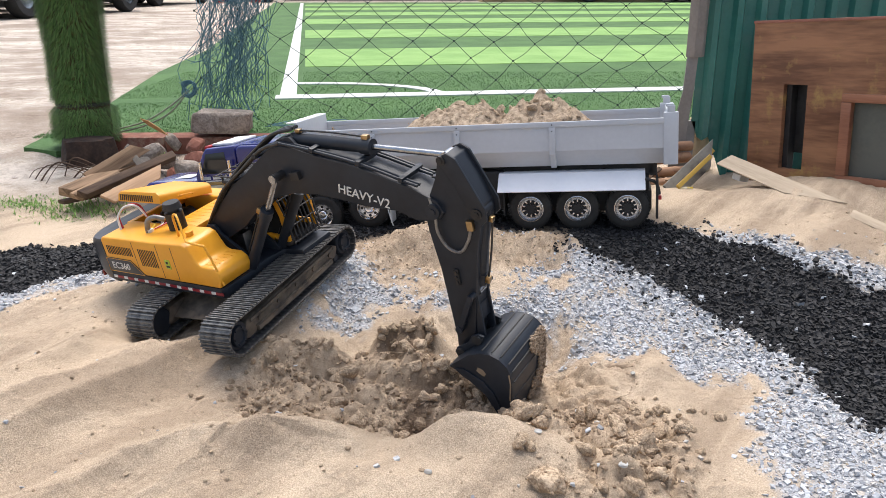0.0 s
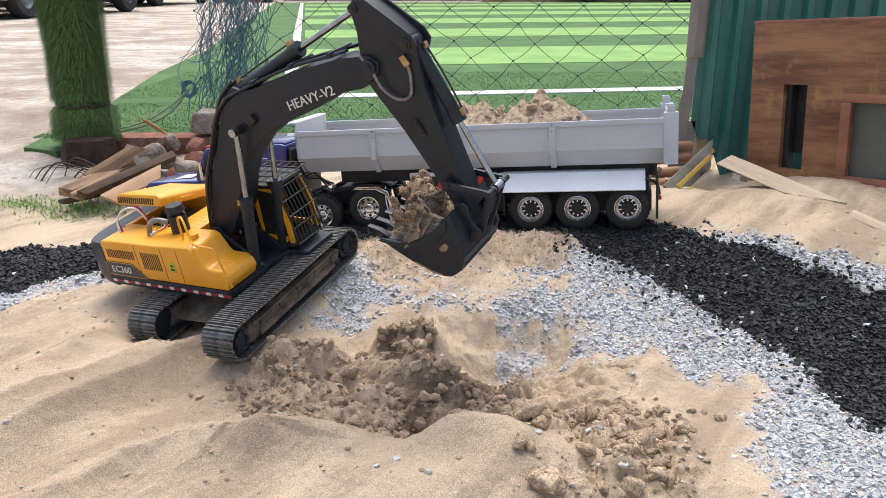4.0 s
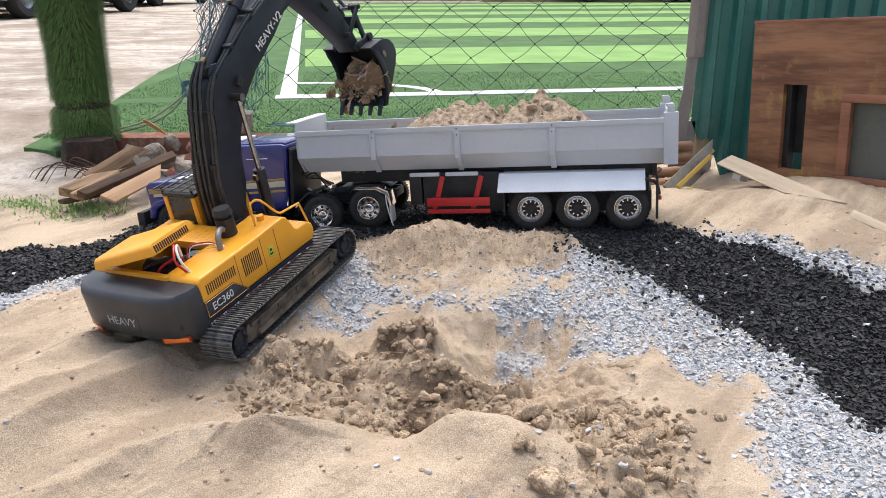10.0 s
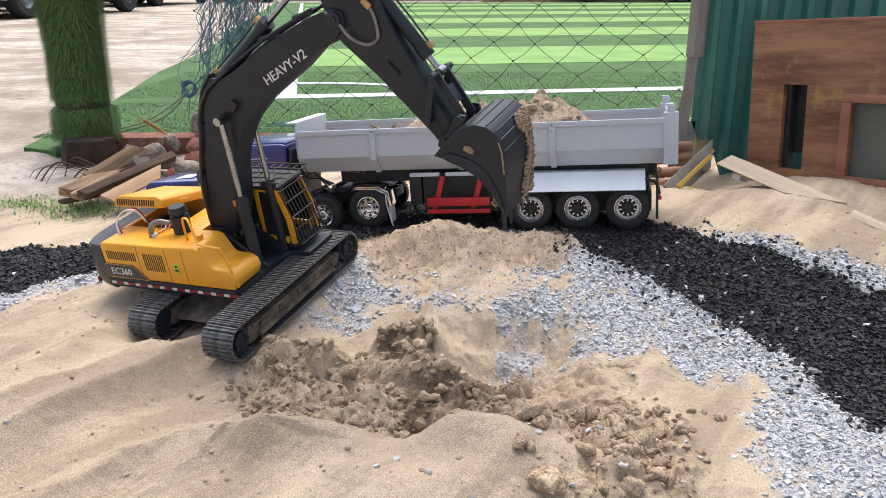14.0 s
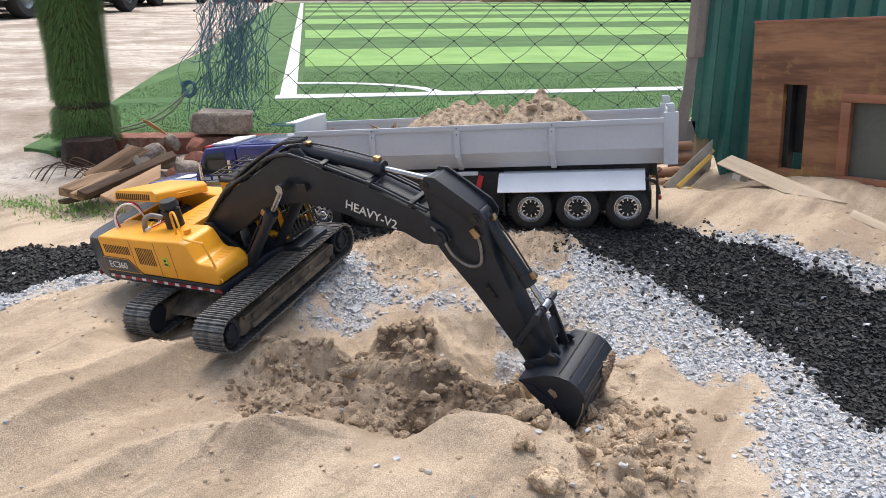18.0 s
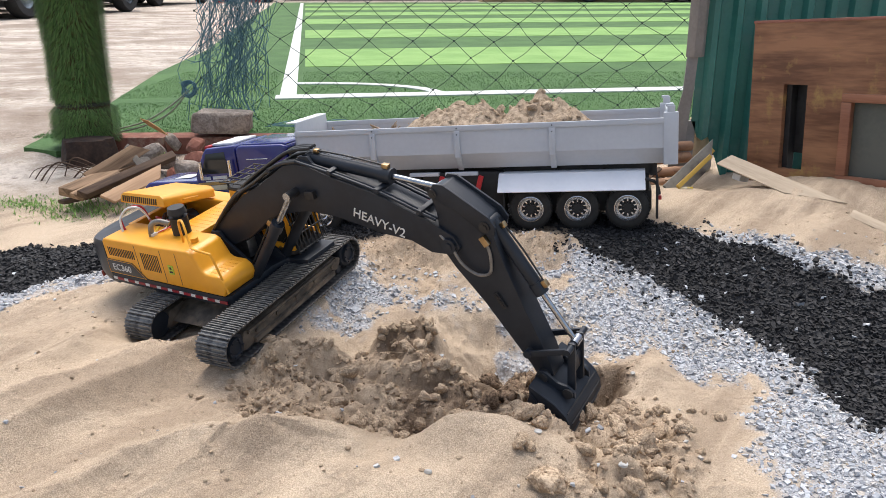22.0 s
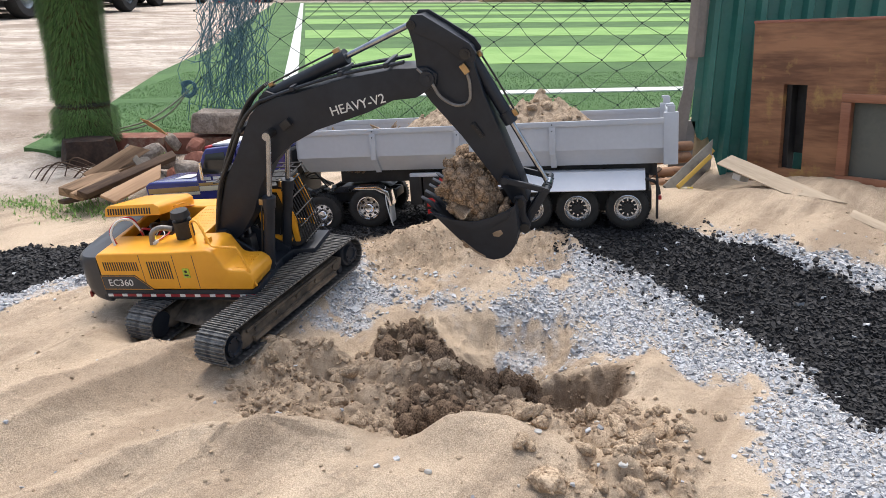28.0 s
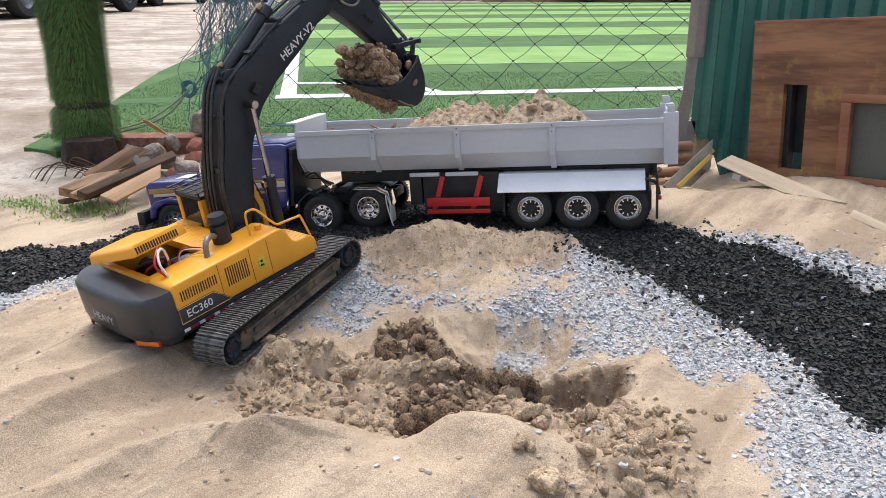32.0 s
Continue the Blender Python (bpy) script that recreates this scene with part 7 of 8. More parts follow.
corrugated("corrugated_sheet", 0.628, 1.75, 2.02, 0.95, torn, GREEN, fence)
strip = top_prism([(0.590, 1.990), (0.606, 1.975), (0.628, 1.985), (0.640, 2.005), (0.632, 2.007), (0.624, 1.992), (0.607, 1.983), (0.594, 1.998)], 0.285, 0.95, 0.0006)
part("edge_strip", strip, GREYM, fence, "light grey folded edge strip")
strip = prism([(0.0, -0.05), (0.0, 0.10), (0.020, 0.20), (0.024, 0.300), (0.050, 0.300), (0.046, 0.20), (0.038, 0.10), (0.036, -0.05)], 0.0, 0.006, 0.0008)
ob = part("edge_strip", strip, GREYM, fence, "dull bent grey edge strip")
ob.matrix_basis = pose(0.570, 1.985, 0.0)
part("edge_strip", box(0.612, 0.640, 2.02, 2.03, -0.05, 0.125, 0.001), GREYM, fence)
pipe = bmesh.new()
rod((0.672, 2.06, -0.05), (0.668, 2.06, 0.125), 0.030, pipe, 24)
tagged(part("stub_pipe", pipe, surf("rusty_cream", (0.46, 0.37, 0.24), (0.36, 0.26, 0.15), 16, 0.8, bump=0.4, dirt=(0.14, 0.06, 0.03), dscale=30, dlow=0.58)), "cream pipe stub with rust spots", "pipe")
POLE = surf("red_brown_pole", (0.30, 0.155, 0.085), (0.42, 0.25, 0.15), 12, 0.7, bump=0.3, stretch=(0.3, 2, 2), dirt=(0.15, 0.08, 0.05), dscale=20, dlow=0.56)
for k, (x, y, z, r) in enumerate(((0.53, 1.935, 0.072, 0.0125), (0.525, 1.925, 0.046, 0.0135), (0.50, 1.88, 0.022, 0.0115), (0.49, 1.845, 0.004, 0.011))):
    b = bmesh.new()
    rod((x - 0.05, y - 0.015, z), (x + 0.085, y + 0.03, z), r, b, 16)
    tagged(part("pole", b, POLE), "reddish brown wooden pole lying behind the trailer", "pole", "stacked poles")
YBOARD = surf("yellow_edged_board", (0.28, 0.26, 0.22), (0.18, 0.165, 0.14), 14, 0.7, bump=0.3, dirt=(0.06, 0.055, 0.05), dscale=14, dlow=0.56)
YEDGE = surf("yellow_edge", (0.55, 0.36, 0.07), (0.46, 0.30, 0.06), 20, 0.6, bump=0.2)
yb = plank("board", (0.520, 1.785, -0.004), (0.668, 1.915, 0.080), 0.046, 0.006, YBOARD, "yellow-edged torn board leaning on the fence", 52, "boards by the fence", cut=1.4)
for o_ in (-0.023, 0.023):
    n_ = 0.216
    part("edge", box(0.004 if o_ < 0 else 0.012, n_ - (0 if o_ < 0 else 0.066), o_ - 0.003, o_ + 0.003, -0.0050, 0.0050, 0.0008, None), YEDGE, yb, "worn yellow edge")
for k in range(9):
    rs_k = np.random.RandomState(300 + k)
    x, y = 0.44 + 0.11 * rs_k.rand(), 1.78 + 0.12 * rs_k.rand()
    z = float(ground_at(x, y)[0]) + 0.012
    plank("splinter", (x, y, z), (x + 0.05 * rs_k.randn(), y + 0.05, z + 0.02 * rs_k.rand()), 0.012 + 0.012 * rs_k.rand(), 0.005, (WOOD, DARKWOOD, WOOD)[k % 3], "splintered brown wood scrap by poles", 40 * rs_k.rand(), "wood scraps by the fence")
tagged(part("plastic_wrapper", prism([(0, 0), (0.022, 0.004), (0.026, 0.026), (0.008, 0.022)], -0.001, 0.004, 0.0008), surf("yellow_wrapper", (0.75, 0.55, 0.04), (0.7, 0.68, 0.6), 60, 0.4)), "crumpled yellow plastic wrapper", "litter").matrix_basis = pose(0.535, 1.78, 0.004, 60, 10, 20)

DOORWOOD = surf("brown_door_veneer", (0.135, 0.058, 0.030), (0.34, 0.165, 0.085), 9, 0.33, bump=0.12, bscale=60, stretch=(0.4, 1, 3.0), dirt=(0.40, 0.26, 0.085), dscale=13, dlow=0.555)
TRIM = surf("brown_door_trim", (0.22, 0.085, 0.045), (0.34, 0.15, 0.085), 9, 0.45, bump=0.1, stretch=(0.3, 1, 3))
EDGE = surf("worn_pink_edge", (0.32, 0.14, 0.10), (0.24, 0.10, 0.07), 14, 0.7, bump=0.2)
door = tagged(new("scrap_door"), "worn brown veneered door leaning on its side with a slot and a glazed frame", "door")
DOOR_M = Matrix.Translation((0.733, 1.888, 0.0)) @ Matrix.Rotation(math.atan2(-0.28, 0.21), 4, "Z") @ Matrix.Rotation(radians(-3.8), 4, "Y")
door.matrix_basis = DOOR_M
DL, DT = 0.75, 0.368
S0, S1, SZ0, SZ1 = 0.082, 0.138, 0.042, 0.233
G0, G1, GZ0, GZ1 = 0.240, 0.56, 0.040, 0.202
for x0, x1, z0, z1 in ((0.0, S0, -0.10, DT), (S0, S1, SZ1, DT), (S0, S1, -0.10, SZ0), (S1, G0, -0.10, DT), (G0, G1, GZ1, DT), (G0, G1, -0.10, GZ0), (G1, DL, -0.10, DT)):
    part("panel", box(x0, x1, 0.0, 0.014, z0, z1, 0), DOORWOOD, door, smooth=0)
# black sheets stand in for the shaded gap between door and fence
part("slot_shade", box(S0 - 0.02, S1 + 0.02, 0.040, 0.044, 0.075, DT - 0.01, 0), BLACK, door, "black sheet standing in for shade behind the slot")
part("slot_shade", box(S0 - 0.02, S0 + 0.012, 0.0145, 0.040, -0.05, DT - 0.01, 0), BLACK, door, "black sheet standing in for shade behind the slot")
part("slot_shade", box(S0 + 0.012, S1 + 0.02, 0.0145, 0.040, SZ1 + 0.004, SZ1 + 0.010, 0), BLACK, door, "black sheet standing in for shade behind the slot")
part("top_edge", box(-0.002, DL, -0.002, 0.032, DT, DT + 0.006, 0.0008), EDGE, door, "worn pinkish top edge")
for x0, x1, z0, z1 in ((G0 - 0.020, G1 + 0.020, GZ1 - 0.002, GZ1 + 0.016), (G0 - 0.020, G1 + 0.020, GZ0 - 0.020, GZ0 + 0.002), (G0 - 0.020, G0 + 0.002, GZ0 + 0.002, GZ1 - 0.002), (G1 - 0.002, G1 + 0.024, GZ0 + 0.002, GZ1 - 0.002)):
    part("window_moulding", box(x0, x1, -0.008, 0.006, z0, z1, 0.0025), TRIM, door, "raised brown moulding")
part("pane", box(G0, G1, 0.012, 0.016, GZ0, GZ1, 0), surf("dusty_glass", (0.09, 0.10, 0.088), (0.13, 0.135, 0.115), 6, 0.35, bump=0.02), door, "dusty grey-green glass pane", smooth=0)
part("cable_loop", tube([(0.206, -0.016, 0.0), (0.204, -0.018, 0.024), (0.212, -0.018, 0.036), (0.226, -0.018, 0.036)], 0.0016), ROPE, door)
BOARD = surf("pale_board", (0.38, 0.30, 0.215), (0.52, 0.425, 0.315), 12, 0.8, bump=0.2, stretch=(0.3, 2, 2))
plank("board", (0.640, 1.800, 0.074), (0.768, 1.500, 0.040), 0.052, 0.004, BOARD, "pale board half buried in the sand mound", 14, "boards on the mound", cut=2.2)
plank("board", (0.776, 1.470, 0.040), (0.835, 1.34, 0.022), 0.020, 0.004, BOARD, "thin tan strip sticking out of the sand mound", 30, "boards on the mound")
tagged(part("foam_piece", box(-0.014, 0.016, -0.012, 0.012, -0.006, 0.008, 0.003), WHITE), "crumpled white foam scrap", "litter").matrix_basis = pose(0.668, 1.755, 0.040, 5, 12, 30)


# ---- distance: parked cars and the far side of the pitch ----
def car(paint, m, label):
    c = tagged(new("parked_car"), label, "car", "parked cars")
    c.matrix_basis = m
    body = prism([(-2.1, 0.30), (-2.12, 0.55), (-2.0, 0.80), (-1.0, 0.92), (-0.45, 1.38), (0.9, 1.42), (1.7, 1.0), (2.05, 0.95), (2.1, 0.55), (2.05, 0.28), (1.75, 0.22), (1.68, 0.5), (1.35, 0.68), (1.0, 0.5), (0.95, 0.22), (-0.95, 0.22), (-1.0, 0.5), (-1.3, 0.68), (-1.62, 0.5), (-1.7, 0.22)], -0.84, 0.84, 0.05)
    b = part("body", body, paint, c)
    part("bumper", box(-2.16, -1.95, -0.80, 0.80, 0.20, 0.46, 0.05), paint, c)
    part("lower_grille", box(-2.18, -2.10, -0.55, 0.55, 0.24, 0.36, 0.02), BLACK, c)
    for s in (-1, 1):
        part("headlamp", box(-2.13, -1.98, s * 0.62 - 0.16, s * 0.62 + 0.16, 0.60, 0.74, 0.03), GLASS, c)
        part("side_glass", prism([(-0.9, 0.95), (-0.42, 1.32), (0.85, 1.35), (1.4, 1.0)], s * 0.845 - 0.01, s * 0.845 + 0.01), GLASS, c)
        for x in (-1.32, 1.34):
            w = part("wheel", lathe([(0.18, -0.09), (0.28, -0.10), (0.31, -0.06), (0.31, 0.06), (0.28, 0.10), (0.18, 0.09)], None, 24, Matrix.Translation((x, s * 0.76, 0.31))), RUBBER, c)
            part("rim", lathe([(0.19, -0.08), (0.06, -0.05), (0.0, -0.07)], None, 20, Matrix.Translation((x, s * 0.76, 0.31)) @ Matrix.Rotation(0 if s < 0 else math.pi, 4, "Z")), STEEL, w)
    part("underbody", box(-1.9, 1.9, -0.7, 0.7, 0.16, 0.26, 0.02), BLACK, c)
    return c


CARW = surf("white_car_paint", (0.55, 0.56, 0.57), (0.62, 0.63, 0.64), 2, 0.25, bump=0, coat=0.5)
CARD = surf("dark_car_paint", (0.02, 0.02, 0.025), (0.035, 0.035, 0.04), 2, 0.2, bump=0, coat=0.5)
CARS = surf("silver_car_paint", (0.32, 0.33, 0.34), (0.38, 0.39, 0.40), 2, 0.25, bump=0, coat=0.5)
car(CARS, pose(-6.2, 12.6, 0, 0, 0, 82), "silver parked car on the gravel lot")
car(CARD, pose(-8.2, 13.3, 0, 0, 0, 80), "dark parked car on the gravel lot")
car(CARW, pose(-6.6, 18.6, 0, 0, 0, 86), "white parked car across the lot")
car(CARD, pose(-8.6, 18.4, 0, 0, 0, 86), "black parked car across the lot")
car(CARW, pose(4.9, 21.6, 0, 0, 0, 3), "white parked car beyond the pitch")
FARW = surf("dark_far_wall", (0.05, 0.055, 0.06), (0.12, 0.12, 0.13), 1.5, 0.9, bump=0.1)
BANK = surf("earth_bank", (0.22, 0.17, 0.09), (0.30, 0.24, 0.13), 1.5, 0.95, bump=0.3)
tagged(part("far_wall", box(-4.4, 16, 22.9, 23.3, -0.2, 2.6, 0.02), FARW), "low dark wall at the far end", "wall", kind="structure")
bk = part("earth_bank", prism([(-2.4, -0.1), (-2.0, 0.22), (0.0, 0.32), (2.0, 0.25), (2.5, -0.1)], -0.8, 0.8, 0.1), BANK)
bk.matrix_basis = pose(3.2, 21.9, 0.0)
tagged(bk, "brown grassy earth bank behind the pitch", "bank", kind="structure")
for k, (x, c_) in enumerate(((-5.5, RED), (-5.2, BLUE), (-4.9, WHITE), (-4.6, RED), (-4.3, DARK))):
    b = box(-0.12, 0.12, -0.12, 0.12, 0.0, 0.5, 0.02)
    tagged(part("plastic_barrel", b, c_), "coloured plastic drum at the far edge", "drum", "far drums").matrix_basis = pose(x, 20.5, 0)


# ---- motion ----
SWING = [(0, -96.4), (1.5, -96.4), (3.5, -98.6), (5.5, -42.8), (6, -25.7), (6.5, -6.7), (7, -6.3), (7.5, 0.9), (8, 5.8), (8.5, 0.0), (9, -11.1), (9.5, -9.5), (10, -3.2), (10.5, -1.5), (11, -1.6), (11.5, -16.8), (12.5, -50.3), (13, -64.8), (13.5, -78.1), (14, -88.9), (14.5, -95.3), (20, -93.4), (25.5, -93.6), (27.5, -87.9), (28, -75.3), (28.5, -64.7), (29, -56.1), (29.5, -52.3), (30, -44.8), (30.5, -33.9), (31, -30.9), (31.5, -22.9), (32, -11.9)]
BOOM = [(0, 8.9), (0.5, 13.6), (1, 13.5), (1.5, 10.8), (2, 10.3), (3, 21.1), (3.5, 30.8), (5.5, 49.6), (7, 48.9), (8, 50.3), (9, 49.4), (12, 51.4), (13.5, 50.1), (14.5, 47.8), (16.5, 17.7), (17, 13.4), (17.5, 5.6), (18, 2.8), (18.5, 2.1), (20, 3.8), (21, 6.3), (23, 6.6), (24, 9.2), (25.5, 9.4), (28, 32.3), (29, 31.9), (29.5, 39.2), (30, 41.0), (30.5, 40.7), (31, 46.6), (32, 47.6)]
STICK = [(0, -96.4), (1, -97.6), (2, -96.7), (3.5, -99.9), (5.5, -93.7), (6, -94.7), (6.5, -91.8), (7, -92.0), (7.5, -95.2), (8, -95.6), (10, -95.4), (10.5, -93.1), (11, -93.2), (12, -98.0), (13.5, -97.6), (14.5, -101.0), (16.5, -75.7), (17, -64.2), (18, -62.0), (22, -61.5), (22.5, -52.3), (23, -61.2), (23.5, -74.5), (24, -81.8), (24.5, -86.0), (27.5, -91.4), (30.5, -90.4), (32, -91.4)]
BUCKET = [(0, 129.9), (1, 83.0), (2, 27.7), (3, 0.6), (3.5, 1.8), (5.5, -30.1), (6, -35.1), (6.5, -34.9), (7, -58.0), (7.5, -53.6), (8, -27.5), (8.5, -34.3), (9, -11.5), (9.5, 30.3), (10, 60.3), (10.5, 80.1), (11, 84.4), (12, 107.8), (12.5, 108.9), (14.5, 101.0), (16.5, 99.8), (17, 107.3), (17.5, 100.8), (18.5, 73.8), (19, 65.5), (20, 57.0), (20.5, 56.5), (22.5, 26.8), (23, 29.3), (24, 23.5), (25.5, 22.8), (27.5, -17.2), (28, -23.1), (30.5, -24.3), (31.5, -18.7), (32, -27.4)]
YAW = [(0, 1.4), (7, 0.9), (11, 1.4), (12, 0.5), (12.5, 0.4), (13, 0.8), (17, 0.8), (18, 0.0), (19, -1.3), (22.5, -1.1), (28, -2.2), (30.5, -1.9), (32, -2.2)]
PITCH = [(0, 0.0), (2, 0.5), (5.5, 0.3), (6, 0.7), (9, 0.7), (12.5, -0.4), (13, 0.0), (14, -0.4), (17.5, 0.4), (18.5, -0.1), (19, -0.8), (24, -0.0), (28, -0.6), (29, -0.0), (30, -0.6), (32, -0.8)]
ROLL = [(0, -1.7), (0.5, -0.6), (2, -0.1), (7, -1.3), (14, 0.5), (17, 0.0), (18, -1.6), (19, -1.1), (21, 1.5), (22.5, 1.7), (25, 0.8), (29, 1.0), (32, 0.1)]
SHIFT_X = [(0, -0.0021), (0.5, 0.0010), (1.5, -0.0008), (6, 0.0022), (11, -0.0028), (12.5, 0.0023), (14, -0.0019), (17, -0.0009), (18, -0.0078), (19, -0.0021), (21, 0.0005), (24.5, -0.0018), (28.5, 0.0038), (30.5, 0.0011), (32, 0.0029)]
SHIFT_Y = [(0, 0.0008), (3, -0.0024), (5.5, 0.0021), (9.5, 0.0017), (16.5, 0.0103), (17, 0.0071), (18, 0.0071), (19, -0.0021), (20, -0.0014), (22.5, -0.0069), (24, -0.0004), (25, 0.0002), (27.5, -0.0075), (30, -0.0100), (32, -0.0075)]
SHIFT_Z = [(0, 0.0055), (3, 0.0046), (5.5, 0.0001), (9, 0.0018), (14, -0.0024), (16.5, -0.0005), (18, 0.0075), (21, -0.0030), (29, -0.0020), (32, -0.0062)]
BASE = (-0.3336, 1.2630, -0.0487, 64.40, 10.46, -3.62)
FOOT, ELBOW, PIN = Vector((0.0046, 0.0004, 0.1307)), 0.4311, 0.215


def turn(angle, axis_):
    return Matrix.Rotation(radians(angle), 4, axis_)


def chassis_at(t):
    x, y, z, yaw, pitch, roll = BASE
    return (Matrix.Translation((x + rows_of(SHIFT_X, t), y + rows_of(SHIFT_Y, t), z + rows_of(SHIFT_Z, t)))
            @ turn(yaw + rows_of(YAW, t), "Z") @ turn(-(pitch + rows_of(PITCH, t)), "Y") @ turn(roll + rows_of(ROLL, t), "X"))


def joints_at(t):
    """House, boom, stick and bucket in the excavator's space."""
    house = turn(rows_of(SWING, t), "Z")
    boom = house @ Matrix.Translation(FOOT) @ turn(-rows_of(BOOM, t), "Y")
    stick = boom @ Matrix.Translation((ELBOW, 0, 0)) @ turn(-rows_of(STICK, t), "Y")
    bucket = stick @ Matrix.Translation((PIN, 0, 0)) @ turn(-rows_of(BUCKET, t), "Y")
    return house, boom, stick, bucket


def aim(p, q, side):
    """A pose at p whose x axis points to q and whose y axis keeps to side."""
    x = (q - p).normalized()
    z = x.cross(side).normalized()
    y = z.cross(x)
    m = Matrix((x, y, z)).transposed().to_4x4()
    m.translation = p
    return m


def circle_meet(p, q, a, b, up):
    """The point at a from p and b from q, on the side of up, in the plane of p, q and up."""
    d = q - p
    n = d.length
    u = d.normalized()
    v = (up - u * up.dot(u)).normalized()
    k = (n * n + a * a - b * b) / (2 * n)
    return p + u * k + v * math.sqrt(max(a * a - k * k, 1e-8))


def linkage(t):
    house, boom, stick, bucket = joints_at(t)
    side = boom.to_3x3() @ Vector((0, 1, 0))
    out = {"house": house, "boom": boom, "stick": stick, "bucket": bucket}
    for s, nm in ((-1, "near"), (1, "far")):
        p, q = house @ Vector((0.075, s * 0.036, 0.075)), boom @ Vector((0.1897, s * 0.036, 0.0762))
        out["boom_barrel_" + nm], out["boom_rod_" + nm] = aim(p, q, side), aim(q, p, side)
    p, q = boom @ Vector((0.214, 0, 0.119)), stick @ Vector((-0.0684, 0, 0.0253))
    out["stick_barrel"], out["stick_rod"] = aim(p, q, side), aim(q, p, side)
    ear = bucket @ Vector((0.039, 0, 0))
    knee_base = stick @ Vector((0.177, 0, 0.003))
    knee = circle_meet(knee_base, ear, 0.060, 0.066, stick.to_3x3() @ Vector((0.35, 0, 1)))
    out["rocker"], out["push_link"] = aim(knee_base, knee, side), aim(knee, ear, side)
    p = stick @ Vector((0.0037, 0, 0.0624))
    out["bucket_barrel"], out["bucket_rod"] = aim(p, knee, side), aim(knee, p, side)
    return out


STEPS = [i * 0.2 for i in range(161)]


def bucket_at(t):
    return chassis_at(t) @ joints_at(t)[3]


# bucket-space places of the lumps: x, y, z, size
rl = np.random.RandomState(5)
LOAD = [(0.034 - 0.058 * (k % 4) / 3, -0.036 + 0.072 * (k // 4) / 5, -0.058 - 0.020 * (k % 4) / 3 + 0.012 * rl.rand(), 0.0165 + 0.004 * rl.rand()) for k in range(24)]
HEAP = []
for k, (hx, hz_) in enumerate(((-0.068, -0.086), (-0.052, -0.072), (-0.036, -0.050), (-0.050, -0.094), (-0.030, -0.078), (-0.020, -0.040), (-0.032, -0.104), (-0.008, -0.062), (0.004, -0.018), (-0.012, -0.090))):
    for j in range(4):
        HEAP.append((hx + 0.008 * (rl.rand() - 0.5), -0.039 + 0.026 * j + 0.010 * (rl.rand() - 0.5), hz_ + 0.008 * (rl.rand() - 0.5), 0.0135 + 0.006 * rl.rand()))


def hidden_bed(seed, poly):
    """A place at the bottom of a scoop, under the crust."""
    r_ = np.random.RandomState(900 + seed)
    cx, cy = sum(p[0] for p in poly) / len(poly), sum(p[1] for p in poly) / len(poly)
    a, b = poly[r_.randint(len(poly))], 0.6 * r_.rand()
    x, y = cx + (a[0] - cx) * b, cy + (a[1] - cy) * b
    return x, y, float(ground_at(x, y)[0])


def carried_lump(local, size, seed, t_start, t_grip, t_drop, rest, label, poly, shape=None):
    """A lump that lies in the pit, is lifted by the bucket and may be tipped out."""
    me = lump_mesh(seed, size, SCOOPED, 70 if shape is None else 500, shape is not None)
    m_loc = Matrix.Translation(local)
    if shape is None:
        m_loc = m_loc @ turn(seed * 47 % 360, "Z") @ turn(seed * 31 % 360, "X")
    else:
        me.transform(Matrix.Diagonal((*shape, 1)))
    ob = tagged(new("sand_lump", me), label, "sand", "scooped sand lumps")
    grip = bucket_at(t_grip) @ m_loc
    g = grip.translation
    bed = grip.copy()
    x, y, floor = hidden_bed(seed, poly)
    bed.translation = Vector((x, y, floor - (size * 0.2 if shape is None else 0.09)))
    rows = [(0.0, bed), (t_start, bed)]
    end = 32.0 if t_drop is None else t_drop
    t = t_start + 0.1
    while t < t_grip:
        rows.append((t, bed.lerp(grip, (t - t_start) / (t_grip - t_start))))
        t += 0.1
    t = t_grip
    while t < end - 0.05:
        rows.append((t, bucket_at(t) @ m_loc))
        t += 0.1
    rows.append((end, bucket_at(end) @ m_loc))
    if t_drop is not None:
        a = bucket_at(t_drop) @ m_loc
        b = TRAILER @ Matrix.Translation(rest) @ turn(seed * 71 % 360, "Z") @ turn(40, "X")
        fall = math.sqrt(2 * max(a.translation.z - b.translation.z, 0.01) / 9.81) * 1.15
        for u in (0.25, 0.5, 0.75, 1.0):
            m = a.lerp(b, u)
            m.translation = Vector((a.translation.x + (b.translation.x - a.translation.x) * u, a.translation.y + (b.translation.y - a.translation.y) * u, a.translation.z + (b.translation.z - a.translation.z) * u * u))
            rows.append((t_drop + max(fall, 0.14) * u, m))
        rows.append((32.0, b))
    seen_ = set()
    rows = [r for r in rows if not (frame(r[0]) in seen_ or seen_.add(frame(r[0])))]
    walk(ob, rows)


